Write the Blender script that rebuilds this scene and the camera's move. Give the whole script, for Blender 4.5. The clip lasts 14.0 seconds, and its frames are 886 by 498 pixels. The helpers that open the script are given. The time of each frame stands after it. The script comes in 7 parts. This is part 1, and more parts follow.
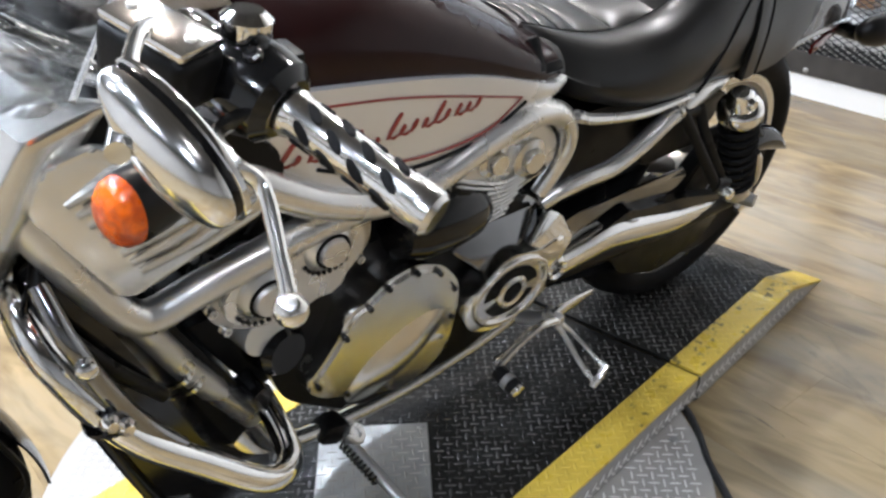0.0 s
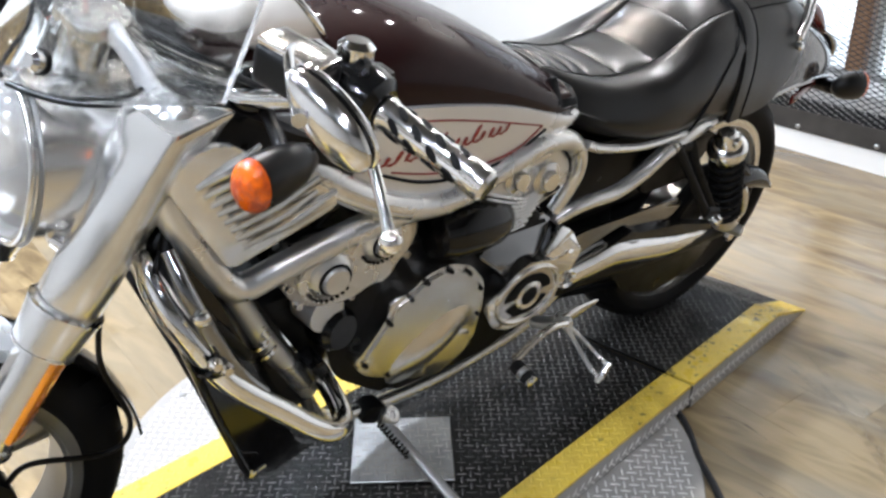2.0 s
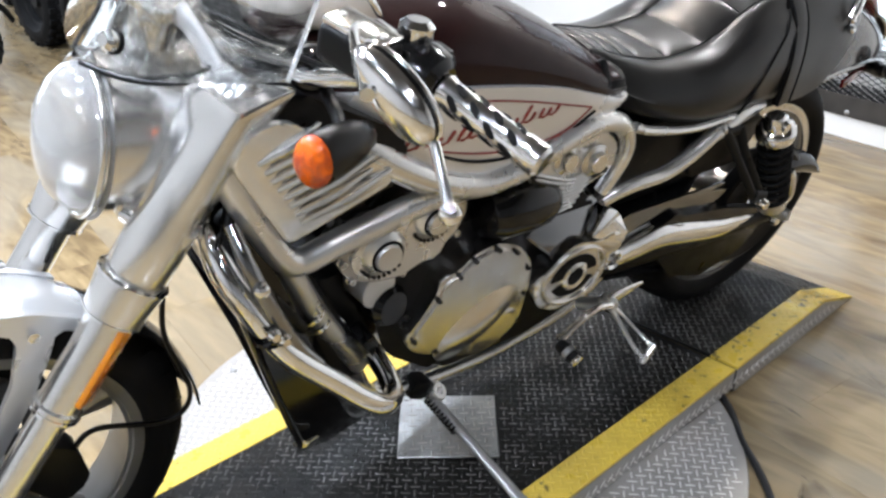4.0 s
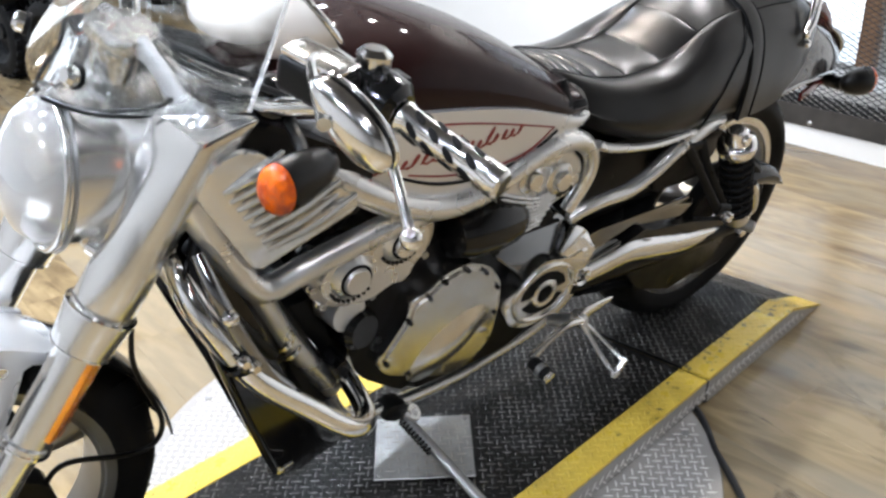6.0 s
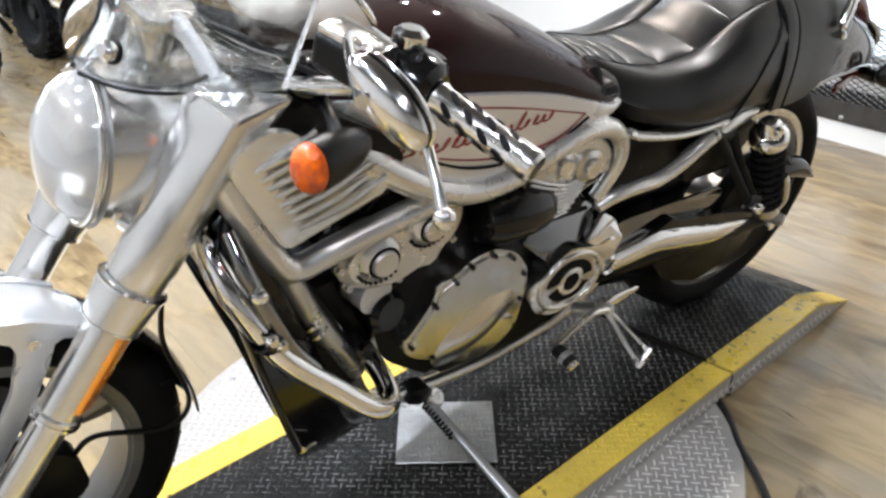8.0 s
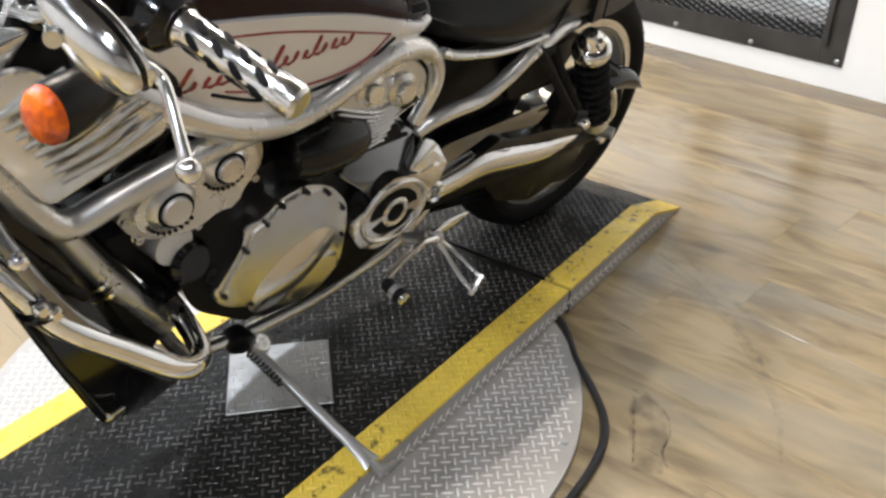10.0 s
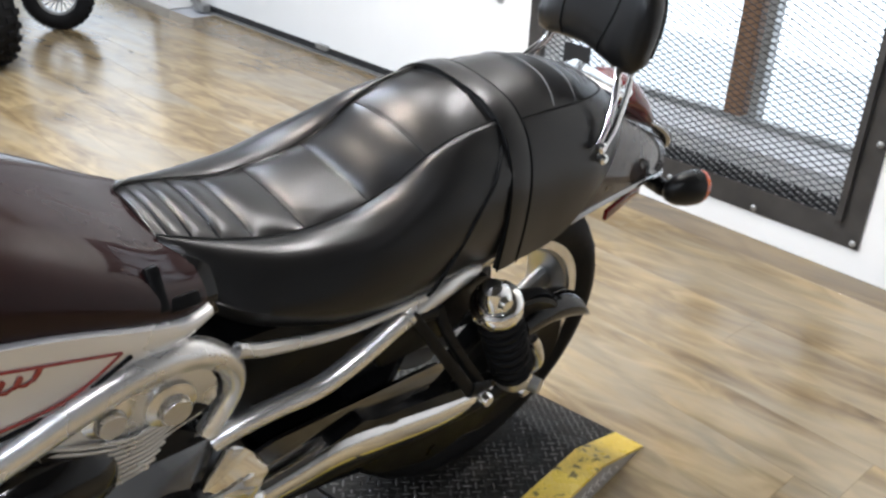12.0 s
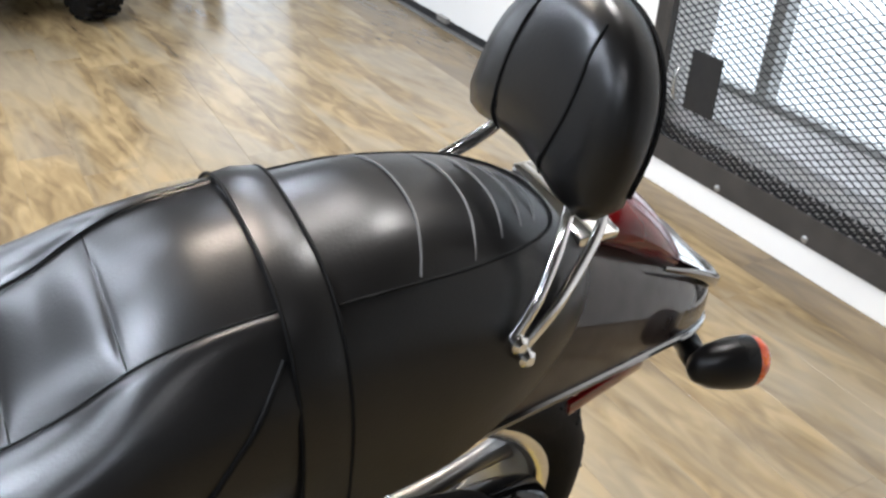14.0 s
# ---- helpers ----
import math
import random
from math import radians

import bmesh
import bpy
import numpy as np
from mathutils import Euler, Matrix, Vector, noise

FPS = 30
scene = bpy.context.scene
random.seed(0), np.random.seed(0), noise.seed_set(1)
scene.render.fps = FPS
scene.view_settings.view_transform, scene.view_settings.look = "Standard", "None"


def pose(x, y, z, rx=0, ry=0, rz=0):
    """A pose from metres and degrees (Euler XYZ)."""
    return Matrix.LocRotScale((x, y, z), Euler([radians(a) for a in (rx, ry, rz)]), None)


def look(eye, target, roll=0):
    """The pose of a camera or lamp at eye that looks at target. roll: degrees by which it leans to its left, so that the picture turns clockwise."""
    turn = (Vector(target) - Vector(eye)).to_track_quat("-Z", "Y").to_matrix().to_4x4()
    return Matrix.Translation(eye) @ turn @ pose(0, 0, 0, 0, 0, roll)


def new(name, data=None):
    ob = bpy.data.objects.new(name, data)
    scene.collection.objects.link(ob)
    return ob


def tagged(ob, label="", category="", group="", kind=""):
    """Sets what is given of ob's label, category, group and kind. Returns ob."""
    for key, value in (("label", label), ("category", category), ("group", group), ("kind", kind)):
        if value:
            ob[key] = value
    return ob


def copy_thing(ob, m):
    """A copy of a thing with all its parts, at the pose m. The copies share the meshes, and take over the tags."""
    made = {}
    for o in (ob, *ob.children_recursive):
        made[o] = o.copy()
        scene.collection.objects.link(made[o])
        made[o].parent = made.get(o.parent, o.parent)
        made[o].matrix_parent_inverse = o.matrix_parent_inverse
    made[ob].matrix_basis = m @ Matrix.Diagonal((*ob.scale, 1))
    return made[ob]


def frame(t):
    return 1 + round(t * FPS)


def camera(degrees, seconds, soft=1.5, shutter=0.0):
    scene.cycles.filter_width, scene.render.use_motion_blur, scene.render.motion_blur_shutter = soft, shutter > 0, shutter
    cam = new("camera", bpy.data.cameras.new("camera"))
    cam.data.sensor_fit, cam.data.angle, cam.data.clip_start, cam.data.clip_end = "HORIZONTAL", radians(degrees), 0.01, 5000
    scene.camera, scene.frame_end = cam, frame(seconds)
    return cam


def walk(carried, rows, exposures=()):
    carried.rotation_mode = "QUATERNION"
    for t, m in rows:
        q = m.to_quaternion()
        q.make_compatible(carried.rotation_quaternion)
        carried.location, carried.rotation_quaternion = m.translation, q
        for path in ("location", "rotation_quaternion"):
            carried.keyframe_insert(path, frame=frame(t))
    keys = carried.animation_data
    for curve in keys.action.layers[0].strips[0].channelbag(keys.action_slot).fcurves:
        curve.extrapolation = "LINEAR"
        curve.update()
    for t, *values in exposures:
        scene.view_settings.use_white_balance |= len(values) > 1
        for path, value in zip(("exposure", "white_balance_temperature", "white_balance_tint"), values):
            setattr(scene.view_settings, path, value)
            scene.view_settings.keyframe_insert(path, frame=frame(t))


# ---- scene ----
EXPOSURE = 0.0
cam = camera(54.06, 14.0, soft=2.7)
PATH = [
    (0, (-1.3923, -0.8964, 1.1741), (-0.4448, 0.0090, 0.4445), -1.46),
    (0.5, (-1.3589, -0.9736, 1.1899), (-0.4187, -0.0317, 0.4978), -1.64),
    (1, (-1.4684, -1.0341, 1.2204), (-0.3961, -0.1689, 0.6274), -1.84),
    (1.5, (-1.5706, -1.0455, 1.2144), (-0.5650, -0.1554, 0.5461), 1.37),
    (2, (-1.6031, -1.0381, 1.2099), (-0.6290, -0.0964, 0.5662), -0.17),
    (2.2, (-1.6144, -1.0318, 1.2262), (-0.6696, -0.0471, 0.6036), -0.26),
    (4.3, (-1.6385, -1.0565, 1.2081), (-0.7166, -0.0774, 0.5438), -0.87),
    (4.5, (-1.6230, -1.0659, 1.2194), (-0.6600, -0.1101, 0.5796), -1.48),
    (5, (-1.6144, -1.0715, 1.2198), (-0.6296, -0.1352, 0.5845), -2.05),
    (5.5, (-1.6197, -1.0672, 1.2186), (-0.6361, -0.1302, 0.5826), -1.88),
    (6, (-1.6346, -1.0651, 1.2183), (-0.6758, -0.1011, 0.5849), -1.82),
    (6.5, (-1.6543, -1.0615, 1.2152), (-0.7372, -0.0593, 0.5791), -1.03),
    (7, (-1.6553, -1.0570, 1.2158), (-0.7489, -0.0472, 0.5766), -0.84),
    (7.2, (-1.6547, -1.0593, 1.2141), (-0.7462, -0.0521, 0.5736), -0.78),
    (9.3, (-1.6112, -1.0590, 1.2067), (-0.6097, -0.2043, 0.4881), -0.19),
    (9.5, (-1.6045, -1.0621, 1.2014), (-0.5771, -0.2561, 0.4634), 1.38),
    (10, (-1.5163, -1.0691, 1.1938), (-0.4944, -0.2923, 0.4178), -0.45),
    (10.5, (-1.2620, -1.1250, 1.2020), (0.1640, -0.1230, 0.2170), -3.95),
    (11, (-1.1573, -1.1470, 1.2429), (-0.1133, -0.2945, 0.5846), -3.58),
    (11.5, (-1.0177, -1.0051, 1.2752), (0.0518, -0.1506, 0.6619), 2.36),
    (12, (-0.8821, -0.9119, 1.2812), (0.1577, -0.0683, 0.6049), 2.37),
    (12.5, (-0.6673, -0.9146, 1.2936), (0.2197, 0.1334, 0.6895), 3.52),
    (13, (-0.5276, -0.9518, 1.2988), (0.2520, 0.1646, 0.6697), -0.01),
    (13.5, (-0.3999, -0.8539, 1.2732), (0.2869, 0.2668, 0.5505), 1.13),
    (14, (-0.1877, -0.7436, 1.2873), (0.6095, 0.2742, 0.5266), 3.01),
]
walk(cam, [(t, look(eye, target, roll)) for t, eye, target, roll in PATH], [
    (0, EXPOSURE, 6020, 10), (7.2, EXPOSURE, 6080, 10), (9.5, EXPOSURE - 0.06, 6550, 10), (10.5, EXPOSURE - 0.08, 6330, 10),
    (12, EXPOSURE - 0.08, 6080, 10), (13, EXPOSURE - 0.02, 6150, 10), (13.5, EXPOSURE - 0.12, 6000, 10), (14, EXPOSURE - 0.08, 6150, 10)])

# ---- light ----
world = bpy.data.worlds.new("world")
scene.world = world
world.use_nodes = True
world.node_tree.nodes["Background"].inputs[0].default_value = (0.80, 0.88, 1.0, 1)
world.node_tree.nodes["Background"].inputs[1].default_value = 0.35


def area_lamp(name, at, target, size, power, colour=(1, 1, 1), size_y=None):
    data = bpy.data.lights.new(name, "AREA")
    data.energy, data.size, data.color = power, size, colour
    if not size_y:
        data.shape = "DISK"
    else:
        data.shape, data.size_y = "RECTANGLE", size_y
    ob = new(name, data)
    ob.matrix_world = look(at, target)
    return ob


# ---- materials ----
def material(name, colour, rough=0.5, metal=0.0, colour2=None, scale=8.0, mix=0.5, bump=0.0, bump_scale=60.0,
             rough_var=0.12, coat=0.0, detail=5.0, stretch=(1, 1, 1), spec=0.5):
    """A principled surface whose colour and gloss vary at two scales, with a fine relief."""
    m = bpy.data.materials.new(name)
    m.use_nodes = True
    nt = m.node_tree
    n, ln = nt.nodes, nt.links
    b = n["Principled BSDF"]
    tc = n.new("ShaderNodeTexCoord")
    mp = n.new("ShaderNodeMapping")
    mp.inputs["Scale"].default_value = stretch
    ln.new(tc.outputs["Object"], mp.inputs["Vector"])
    big = n.new("ShaderNodeTexNoise")
    big.inputs["Scale"].default_value, big.inputs["Detail"].default_value = scale, detail
    ln.new(mp.outputs[0], big.inputs["Vector"])
    fine = n.new("ShaderNodeTexNoise")
    fine.inputs["Scale"].default_value, fine.inputs["Detail"].default_value = bump_scale, 3
    ln.new(mp.outputs[0], fine.inputs["Vector"])
    ramp = n.new("ShaderNodeValToRGB")
    c2 = colour2 or tuple(c * 0.86 for c in colour)
    ramp.color_ramp.elements[0].position = 0.5 - mix * 0.5
    ramp.color_ramp.elements[1].position = 0.5 + mix * 0.5
    ramp.color_ramp.elements[0].color = (*colour, 1)
    ramp.color_ramp.elements[1].color = (*c2, 1)
    ln.new(big.outputs["Fac"], ramp.inputs["Fac"])
    ln.new(ramp.outputs["Color"], b.inputs["Base Color"])
    mr = n.new("ShaderNodeMapRange")
    mr.inputs["To Min"].default_value = max(0.0, rough - rough_var)
    mr.inputs["To Max"].default_value = min(1.0, rough + rough_var)
    mr.inputs["From Min"].default_value, mr.inputs["From Max"].default_value = 0.3, 0.7
    ln.new(big.outputs["Fac"], mr.inputs["Value"])
    ln.new(mr.outputs[0], b.inputs["Roughness"])
    b.inputs["Metallic"].default_value = metal
    b.inputs["Specular IOR Level"].default_value = spec
    if coat:
        b.inputs["Coat Weight"].default_value = coat
        b.inputs["Coat Roughness"].default_value = 0.04
    if bump:
        bp = n.new("ShaderNodeBump")
        bp.inputs["Strength"].default_value = bump
        bp.inputs["Distance"].default_value = 0.002
        ln.new(fine.outputs["Fac"], bp.inputs["Height"])
        ln.new(bp.outputs[0], b.inputs["Normal"])
    return m


def scuff(m, scale, colour, low, high):
    """Adds sparse dark rub marks over a material's colour."""
    n, ln = m.node_tree.nodes, m.node_tree.links
    b = n["Principled BSDF"]
    under = b.inputs["Base Color"].links[0].from_socket
    tc = n.new("ShaderNodeTexCoord")
    fine = n.new("ShaderNodeTexNoise")
    fine.inputs["Scale"].default_value, fine.inputs["Detail"].default_value = scale, 5
    patch = n.new("ShaderNodeTexNoise")
    patch.inputs["Scale"].default_value, patch.inputs["Detail"].default_value = 3.0, 1
    ln.new(tc.outputs["Object"], fine.inputs["Vector"])
    ln.new(tc.outputs["Object"], patch.inputs["Vector"])
    both = n.new("ShaderNodeMath")
    both.operation = "MULTIPLY_ADD"
    both.inputs[1].default_value, both.inputs[2].default_value = 0.35, -0.175
    ln.new(patch.outputs["Fac"], both.inputs[0])
    total = n.new("ShaderNodeMath")
    ln.new(fine.outputs["Fac"], total.inputs[0])
    ln.new(both.outputs[0], total.inputs[1])
    mr = n.new("ShaderNodeMapRange")
    mr.inputs["From Min"].default_value, mr.inputs["From Max"].default_value, mr.inputs["To Max"].default_value = low, high, 0.8
    ln.new(total.outputs[0], mr.inputs["Value"])
    mx = n.new("ShaderNodeMix")
    mx.data_type = "RGBA"
    ln.new(mr.outputs[0], mx.inputs["Factor"])
    ln.new(under, mx.inputs["A"])
    mx.inputs["B"].default_value = (*colour, 1)
    ln.new(mx.outputs["Result"], b.inputs["Base Color"])


def glass(name, colour=(1, 1, 1), rough=0.0, ior=1.45):
    m = bpy.data.materials.new(name)
    m.use_nodes = True
    b = m.node_tree.nodes["Principled BSDF"]
    b.inputs["Base Color"].default_value = (*colour, 1)
    b.inputs["Transmission Weight"].default_value = 1.0
    b.inputs["Roughness"].default_value = rough
    b.inputs["IOR"].default_value = ior
    return m


def glow(name, colour, strength):
    m = bpy.data.materials.new(name)
    m.use_nodes = True
    b = m.node_tree.nodes["Principled BSDF"]
    b.inputs["Base Color"].default_value = (*colour, 1)
    b.inputs["Emission Color"].default_value = (*colour, 1)
    b.inputs["Emission Strength"].default_value = strength
    return m


def floor_material(name, light, dark, grey):
    """Printed wood vinyl: long grain along the plank, each plank a little different, with a dull sheen."""
    m = bpy.data.materials.new(name)
    m.use_nodes = True
    n, ln = m.node_tree.nodes, m.node_tree.links
    b = n["Principled BSDF"]
    geo = n.new("ShaderNodeNewGeometry")
    info = n.new("ShaderNodeObjectInfo")
    mp = n.new("ShaderNodeMapping")
    mp.inputs["Rotation"].default_value = (0, 0, radians(8.38))
    mp.inputs["Scale"].default_value = (1, 0.24, 1)
    ln.new(geo.outputs["Position"], mp.inputs["Vector"])
    off = n.new("ShaderNodeVectorMath")
    off.operation = "MULTIPLY_ADD"
    cmb = n.new("ShaderNodeCombineXYZ")
    ln.new(info.outputs["Random"], cmb.inputs[0])
    ln.new(info.outputs["Random"], cmb.inputs[1])
    off.inputs[1].default_value = (0.20, 0.16, 0)
    ln.new(cmb.outputs[0], off.inputs[0])
    ln.new(mp.outputs[0], off.inputs[2])
    grain = n.new("ShaderNodeTexNoise")
    grain.inputs["Scale"].default_value, grain.inputs["Detail"].default_value = 17, 9
    grain.inputs["Distortion"].default_value = 1.1
    ln.new(off.outputs[0], grain.inputs["Vector"])
    blotch = n.new("ShaderNodeTexNoise")
    blotch.inputs["Scale"].default_value, blotch.inputs["Detail"].default_value = 5.5, 6
    ln.new(off.outputs[0], blotch.inputs["Vector"])
    add = n.new("ShaderNodeMath")
    add.operation = "MULTIPLY_ADD"
    add.inputs[1].default_value = 0.55
    ln.new(grain.outputs["Fac"], add.inputs[0])
    half = n.new("ShaderNodeMath")
    half.operation = "MULTIPLY_ADD"
    half.inputs[1].default_value, half.inputs[2].default_value = 0.45, 0.0
    ln.new(blotch.outputs["Fac"], half.inputs[0])
    ln.new(half.outputs[0], add.inputs[2])
    ramp = n.new("ShaderNodeValToRGB")
    ramp.color_ramp.elements[0].position, ramp.color_ramp.elements[1].position = 0.34, 0.60
    ramp.color_ramp.elements[0].color, ramp.color_ramp.elements[1].color = (*dark, 1), (*light, 1)
    ln.new(add.outputs[0], ramp.inputs["Fac"])
    wash = n.new("ShaderNodeTexNoise")
    wash.inputs["Scale"].default_value, wash.inputs["Detail"].default_value = 3.4, 7
    wash.inputs["Distortion"].default_value = 0.6
    ln.new(off.outputs[0], wash.inputs["Vector"])
    wr = n.new("ShaderNodeMapRange")
    wr.inputs["From Min"].default_value, wr.inputs["From Max"].default_value = 0.46, 0.60
    wr.inputs["To Max"].default_value = 0.62
    ln.new(wash.outputs["Fac"], wr.inputs["Value"])
    tint = n.new("ShaderNodeMix")
    tint.data_type = "RGBA"
    ln.new(wr.outputs[0], tint.inputs[0])
    ln.new(ramp.outputs["Color"], tint.inputs[6])
    tint.inputs[7].default_value = (*grey, 1)
    hsv = n.new("ShaderNodeHueSaturation")
    mr = n.new("ShaderNodeMapRange")
    mr.inputs["To Min"].default_value, mr.inputs["To Max"].default_value = 0.955, 1.045
    ln.new(info.outputs["Random"], mr.inputs["Value"])
    ln.new(mr.outputs[0], hsv.inputs["Value"])
    ln.new(tint.outputs[2], hsv.inputs["Color"])
    ln.new(hsv.outputs[0], b.inputs["Base Color"])
    rr = n.new("ShaderNodeMapRange")
    rr.inputs["To Min"].default_value, rr.inputs["To Max"].default_value = 0.16, 0.30
    ln.new(blotch.outputs["Fac"], rr.inputs["Value"])
    ln.new(rr.outputs[0], b.inputs["Roughness"])
    bp = n.new("ShaderNodeBump")
    bp.inputs["Strength"].default_value, bp.inputs["Distance"].default_value = 0.25, 0.001
    ln.new(grain.outputs["Fac"], bp.inputs["Height"])
    ln.new(bp.outputs[0], b.inputs["Normal"])
    return m


CHROME = material("chrome", (0.90, 0.895, 0.885), 0.06, 1.0, (0.82, 0.815, 0.805), rough_var=0.035, scale=14)
POLISHED = material("polished_alloy", (0.90, 0.885, 0.86), 0.15, 1.0, (0.82, 0.805, 0.78), rough_var=0.04, scale=10)
ALLOY = material("cast_alloy", (0.80, 0.79, 0.77), 0.31, 0.88, (0.68, 0.67, 0.65), scale=14, bump=0.12, bump_scale=220)
CAST_GREY = material("weathered_cast_alloy", (0.50, 0.485, 0.46), 0.26, 0.95, (0.40, 0.388, 0.37), scale=12, bump=0.1, bump_scale=200, rough_var=0.06)
SATIN = material("satin_silver", (0.80, 0.79, 0.77), 0.20, 0.95, (0.72, 0.71, 0.69), scale=6, rough_var=0.04)
# cream base colour stands for wall and ceiling mirrored in the pod
CREAM_REFLECT = material("cream_reflecting_silver", (0.72, 0.665, 0.60), 0.30, 0.15, (0.66, 0.605, 0.54), scale=5, coat=0.6, rough_var=0.05)
# chrome with dark reflections put into its base colour
DARKENED_CHROME = material("darkened_chrome", (0.30, 0.30, 0.305), 0.12, 1.0, (0.24, 0.24, 0.24), scale=6, rough_var=0.04)
SILVER_PAINT = material("silver_paint", (0.74, 0.735, 0.73), 0.30, 0.62, (0.69, 0.685, 0.68), scale=5, coat=0.6, rough_var=0.05)
RAIL_SILVER = material("rail_silver", (0.82, 0.805, 0.78), 0.27, 0.86, (0.75, 0.735, 0.71), scale=6, coat=0.3, rough_var=0.05)
MAROON = material("maroon_paint", (0.0135, 0.0033, 0.0029), 0.6, 0.0, (0.0105, 0.0028, 0.0026), scale=30, coat=0.54, rough_var=0.06, spec=0.05)
TAIL_PAINT = material("dark_maroon_paint", (0.015, 0.0078, 0.0066), 0.5, 0.0, (0.011, 0.0058, 0.0050), scale=30, coat=0.9, rough_var=0.08, spec=0.15)
LEATHER = material("black_leather", (0.0034, 0.0032, 0.0030), 0.31, 0.0, (0.0055, 0.0050, 0.0047), scale=7, bump=0.10, bump_scale=380, rough_var=0.03, spec=0.43)
PIPING = material("black_piping", (0.004, 0.004, 0.004), 0.65, 0.0, scale=30, spec=0.12)
BLACK = material("black_plastic", (0.0030, 0.0030, 0.0031), 0.38, 0.0, (0.005, 0.0048, 0.0048), scale=20, bump=0.1, bump_scale=300, spec=0.17)
GLOSS_BLACK = material("gloss_black", (0.003, 0.003, 0.003), 0.11, 0.0, (0.005, 0.0046, 0.0046), scale=12, rough_var=0.04, spec=0.45)
SIGNAL_BLACK = material("satin_black", (0.003, 0.003, 0.003), 0.30, 0.0, (0.005, 0.0046, 0.0046), scale=14, rough_var=0.05, spec=0.30)
RUBBER = material("tyre_rubber", (0.0045, 0.0045, 0.0048), 0.66, 0.0, (0.009, 0.0086, 0.0086), scale=9, bump=0.2, bump_scale=200, spec=0.11)
ORANGE_STRIP = material("orange_reflector", (0.72, 0.24, 0.004), 0.22, 0.0, (0.64, 0.20, 0.003), scale=90, coat=0.6)
AMBER = material("amber_lens", (0.78, 0.135, 0.0004), 0.28, 0.0, (0.36, 0.035, 0.0004), scale=60, coat=0.35, bump=1.0, bump_scale=95, mix=0.25)
RED = material("red_lens", (0.13, 0.005, 0.006), 0.12, 0.0, (0.09, 0.004, 0.004), scale=30, coat=0.6)
RED_PAINT = material("red_lettering", (0.22, 0.022, 0.015), 0.35, 0.0, scale=30, coat=0.4)
CLEAR = glass("clear_acrylic", (0.97, 0.985, 0.98), 0.0, 1.14)
LAMP_GLASS = material("headlamp_glass", (0.86, 0.85, 0.83), 0.08, 0.0, (0.78, 0.77, 0.75), scale=14, coat=1.0)
LAMP_GLASS.node_tree.nodes["Principled BSDF"].inputs["Transmission Weight"].default_value = 0.72
PANEL = material("buffed_alloy", (0.88, 0.865, 0.83), 0.18, 0.82, (0.76, 0.74, 0.70), scale=22, rough_var=0.08)
COVER = material("brushed_cover_alloy", (0.82, 0.80, 0.765), 0.23, 1.0, (0.73, 0.71, 0.68), rough_var=0.05, scale=16)
YELLOW = material("yellow_paint", (0.74, 0.53, 0.075), 0.34, 0.0, (0.60, 0.42, 0.055), scale=26, bump=0.25, bump_scale=120, rough_var=0.12)
scuff(YELLOW, 52, (0.060, 0.045, 0.012), 0.625, 0.70)
BLACK_PLATE = material("black_checker_plate", (0.0058, 0.0053, 0.0047), 0.46, 0.0, (0.013, 0.0120, 0.0105), scale=10, bump=0.25, bump_scale=150, spec=0.11)
WORN_TREAD = material("worn_tread", (0.016, 0.0153, 0.0142), 0.27, 0.55, (0.13, 0.125, 0.116), scale=14)
STEEL_PLATE = material("steel_checker_plate", (0.40, 0.380, 0.350), 0.42, 0.35, (0.31, 0.293, 0.27), scale=7, bump=0.15, bump_scale=140)
STEEL_TREAD = material("bright_tread", (0.74, 0.72, 0.69), 0.40, 0.35, scale=12)
WALL_PAINT = material("white_wall_paint", (0.78, 0.77, 0.74), 0.62, 0.0, (0.73, 0.72, 0.69), scale=2.5, bump=0.15, bump_scale=160)
DOOR_WHITE = material("white_door_panel", (0.76, 0.76, 0.74), 0.42, 0.0, (0.71, 0.71, 0.69), scale=1.8, bump=0.12, bump_scale=240)
FRAME_BLACK = material("black_steel_frame", (0.030, 0.030, 0.030), 0.42, 0.3, (0.06, 0.055, 0.05), scale=12, bump=0.2, bump_scale=120)
MESH_STEEL = material("dark_mesh_steel", (0.022, 0.023, 0.025), 0.45, 0.4, scale=20)
WOOD = material("brown_wood", (0.26, 0.14, 0.07), 0.55, 0.0, (0.17, 0.09, 0.045), scale=18, stretch=(1, 1, 0.1), bump=0.2)
GALV = material("galvanised_steel", (0.42, 0.42, 0.41), 0.42, 0.8, (0.30, 0.30, 0.29), scale=18)
SEAL = material("rubber_seal", (0.008, 0.008, 0.009), 0.6, 0.0, scale=15)
LEDGE = material("dusty_ledge", (0.70, 0.70, 0.70), 0.6, 0.0, (0.60, 0.60, 0.60), scale=9)
# wall paint darkened for the unseen walls, to dim what the chrome reflects
DIM_WALL = material("dimmed_wall_paint", (0.45, 0.442, 0.43), 0.7, 0.0, (0.40, 0.392, 0.38), scale=2.5, bump=0.15, bump_scale=160)
GREY_CAST = material("grey_cast_metal", (0.30, 0.295, 0.285), 0.34, 0.75, (0.24, 0.236, 0.23), scale=10, rough_var=0.06)
STITCH = material("grey_thread", (0.10, 0.098, 0.096), 0.6, 0.0, scale=40)
# ceiling colour set very dark so that glossy parts reflect little from above
CEILING = material("darkened_ceiling_board", (0.075, 0.075, 0.0745), 0.8, 0.0, scale=2)
FLOOR = floor_material("wood_vinyl", (0.310, 0.228, 0.119), (0.102, 0.070, 0.034), (0.262, 0.224, 0.162))
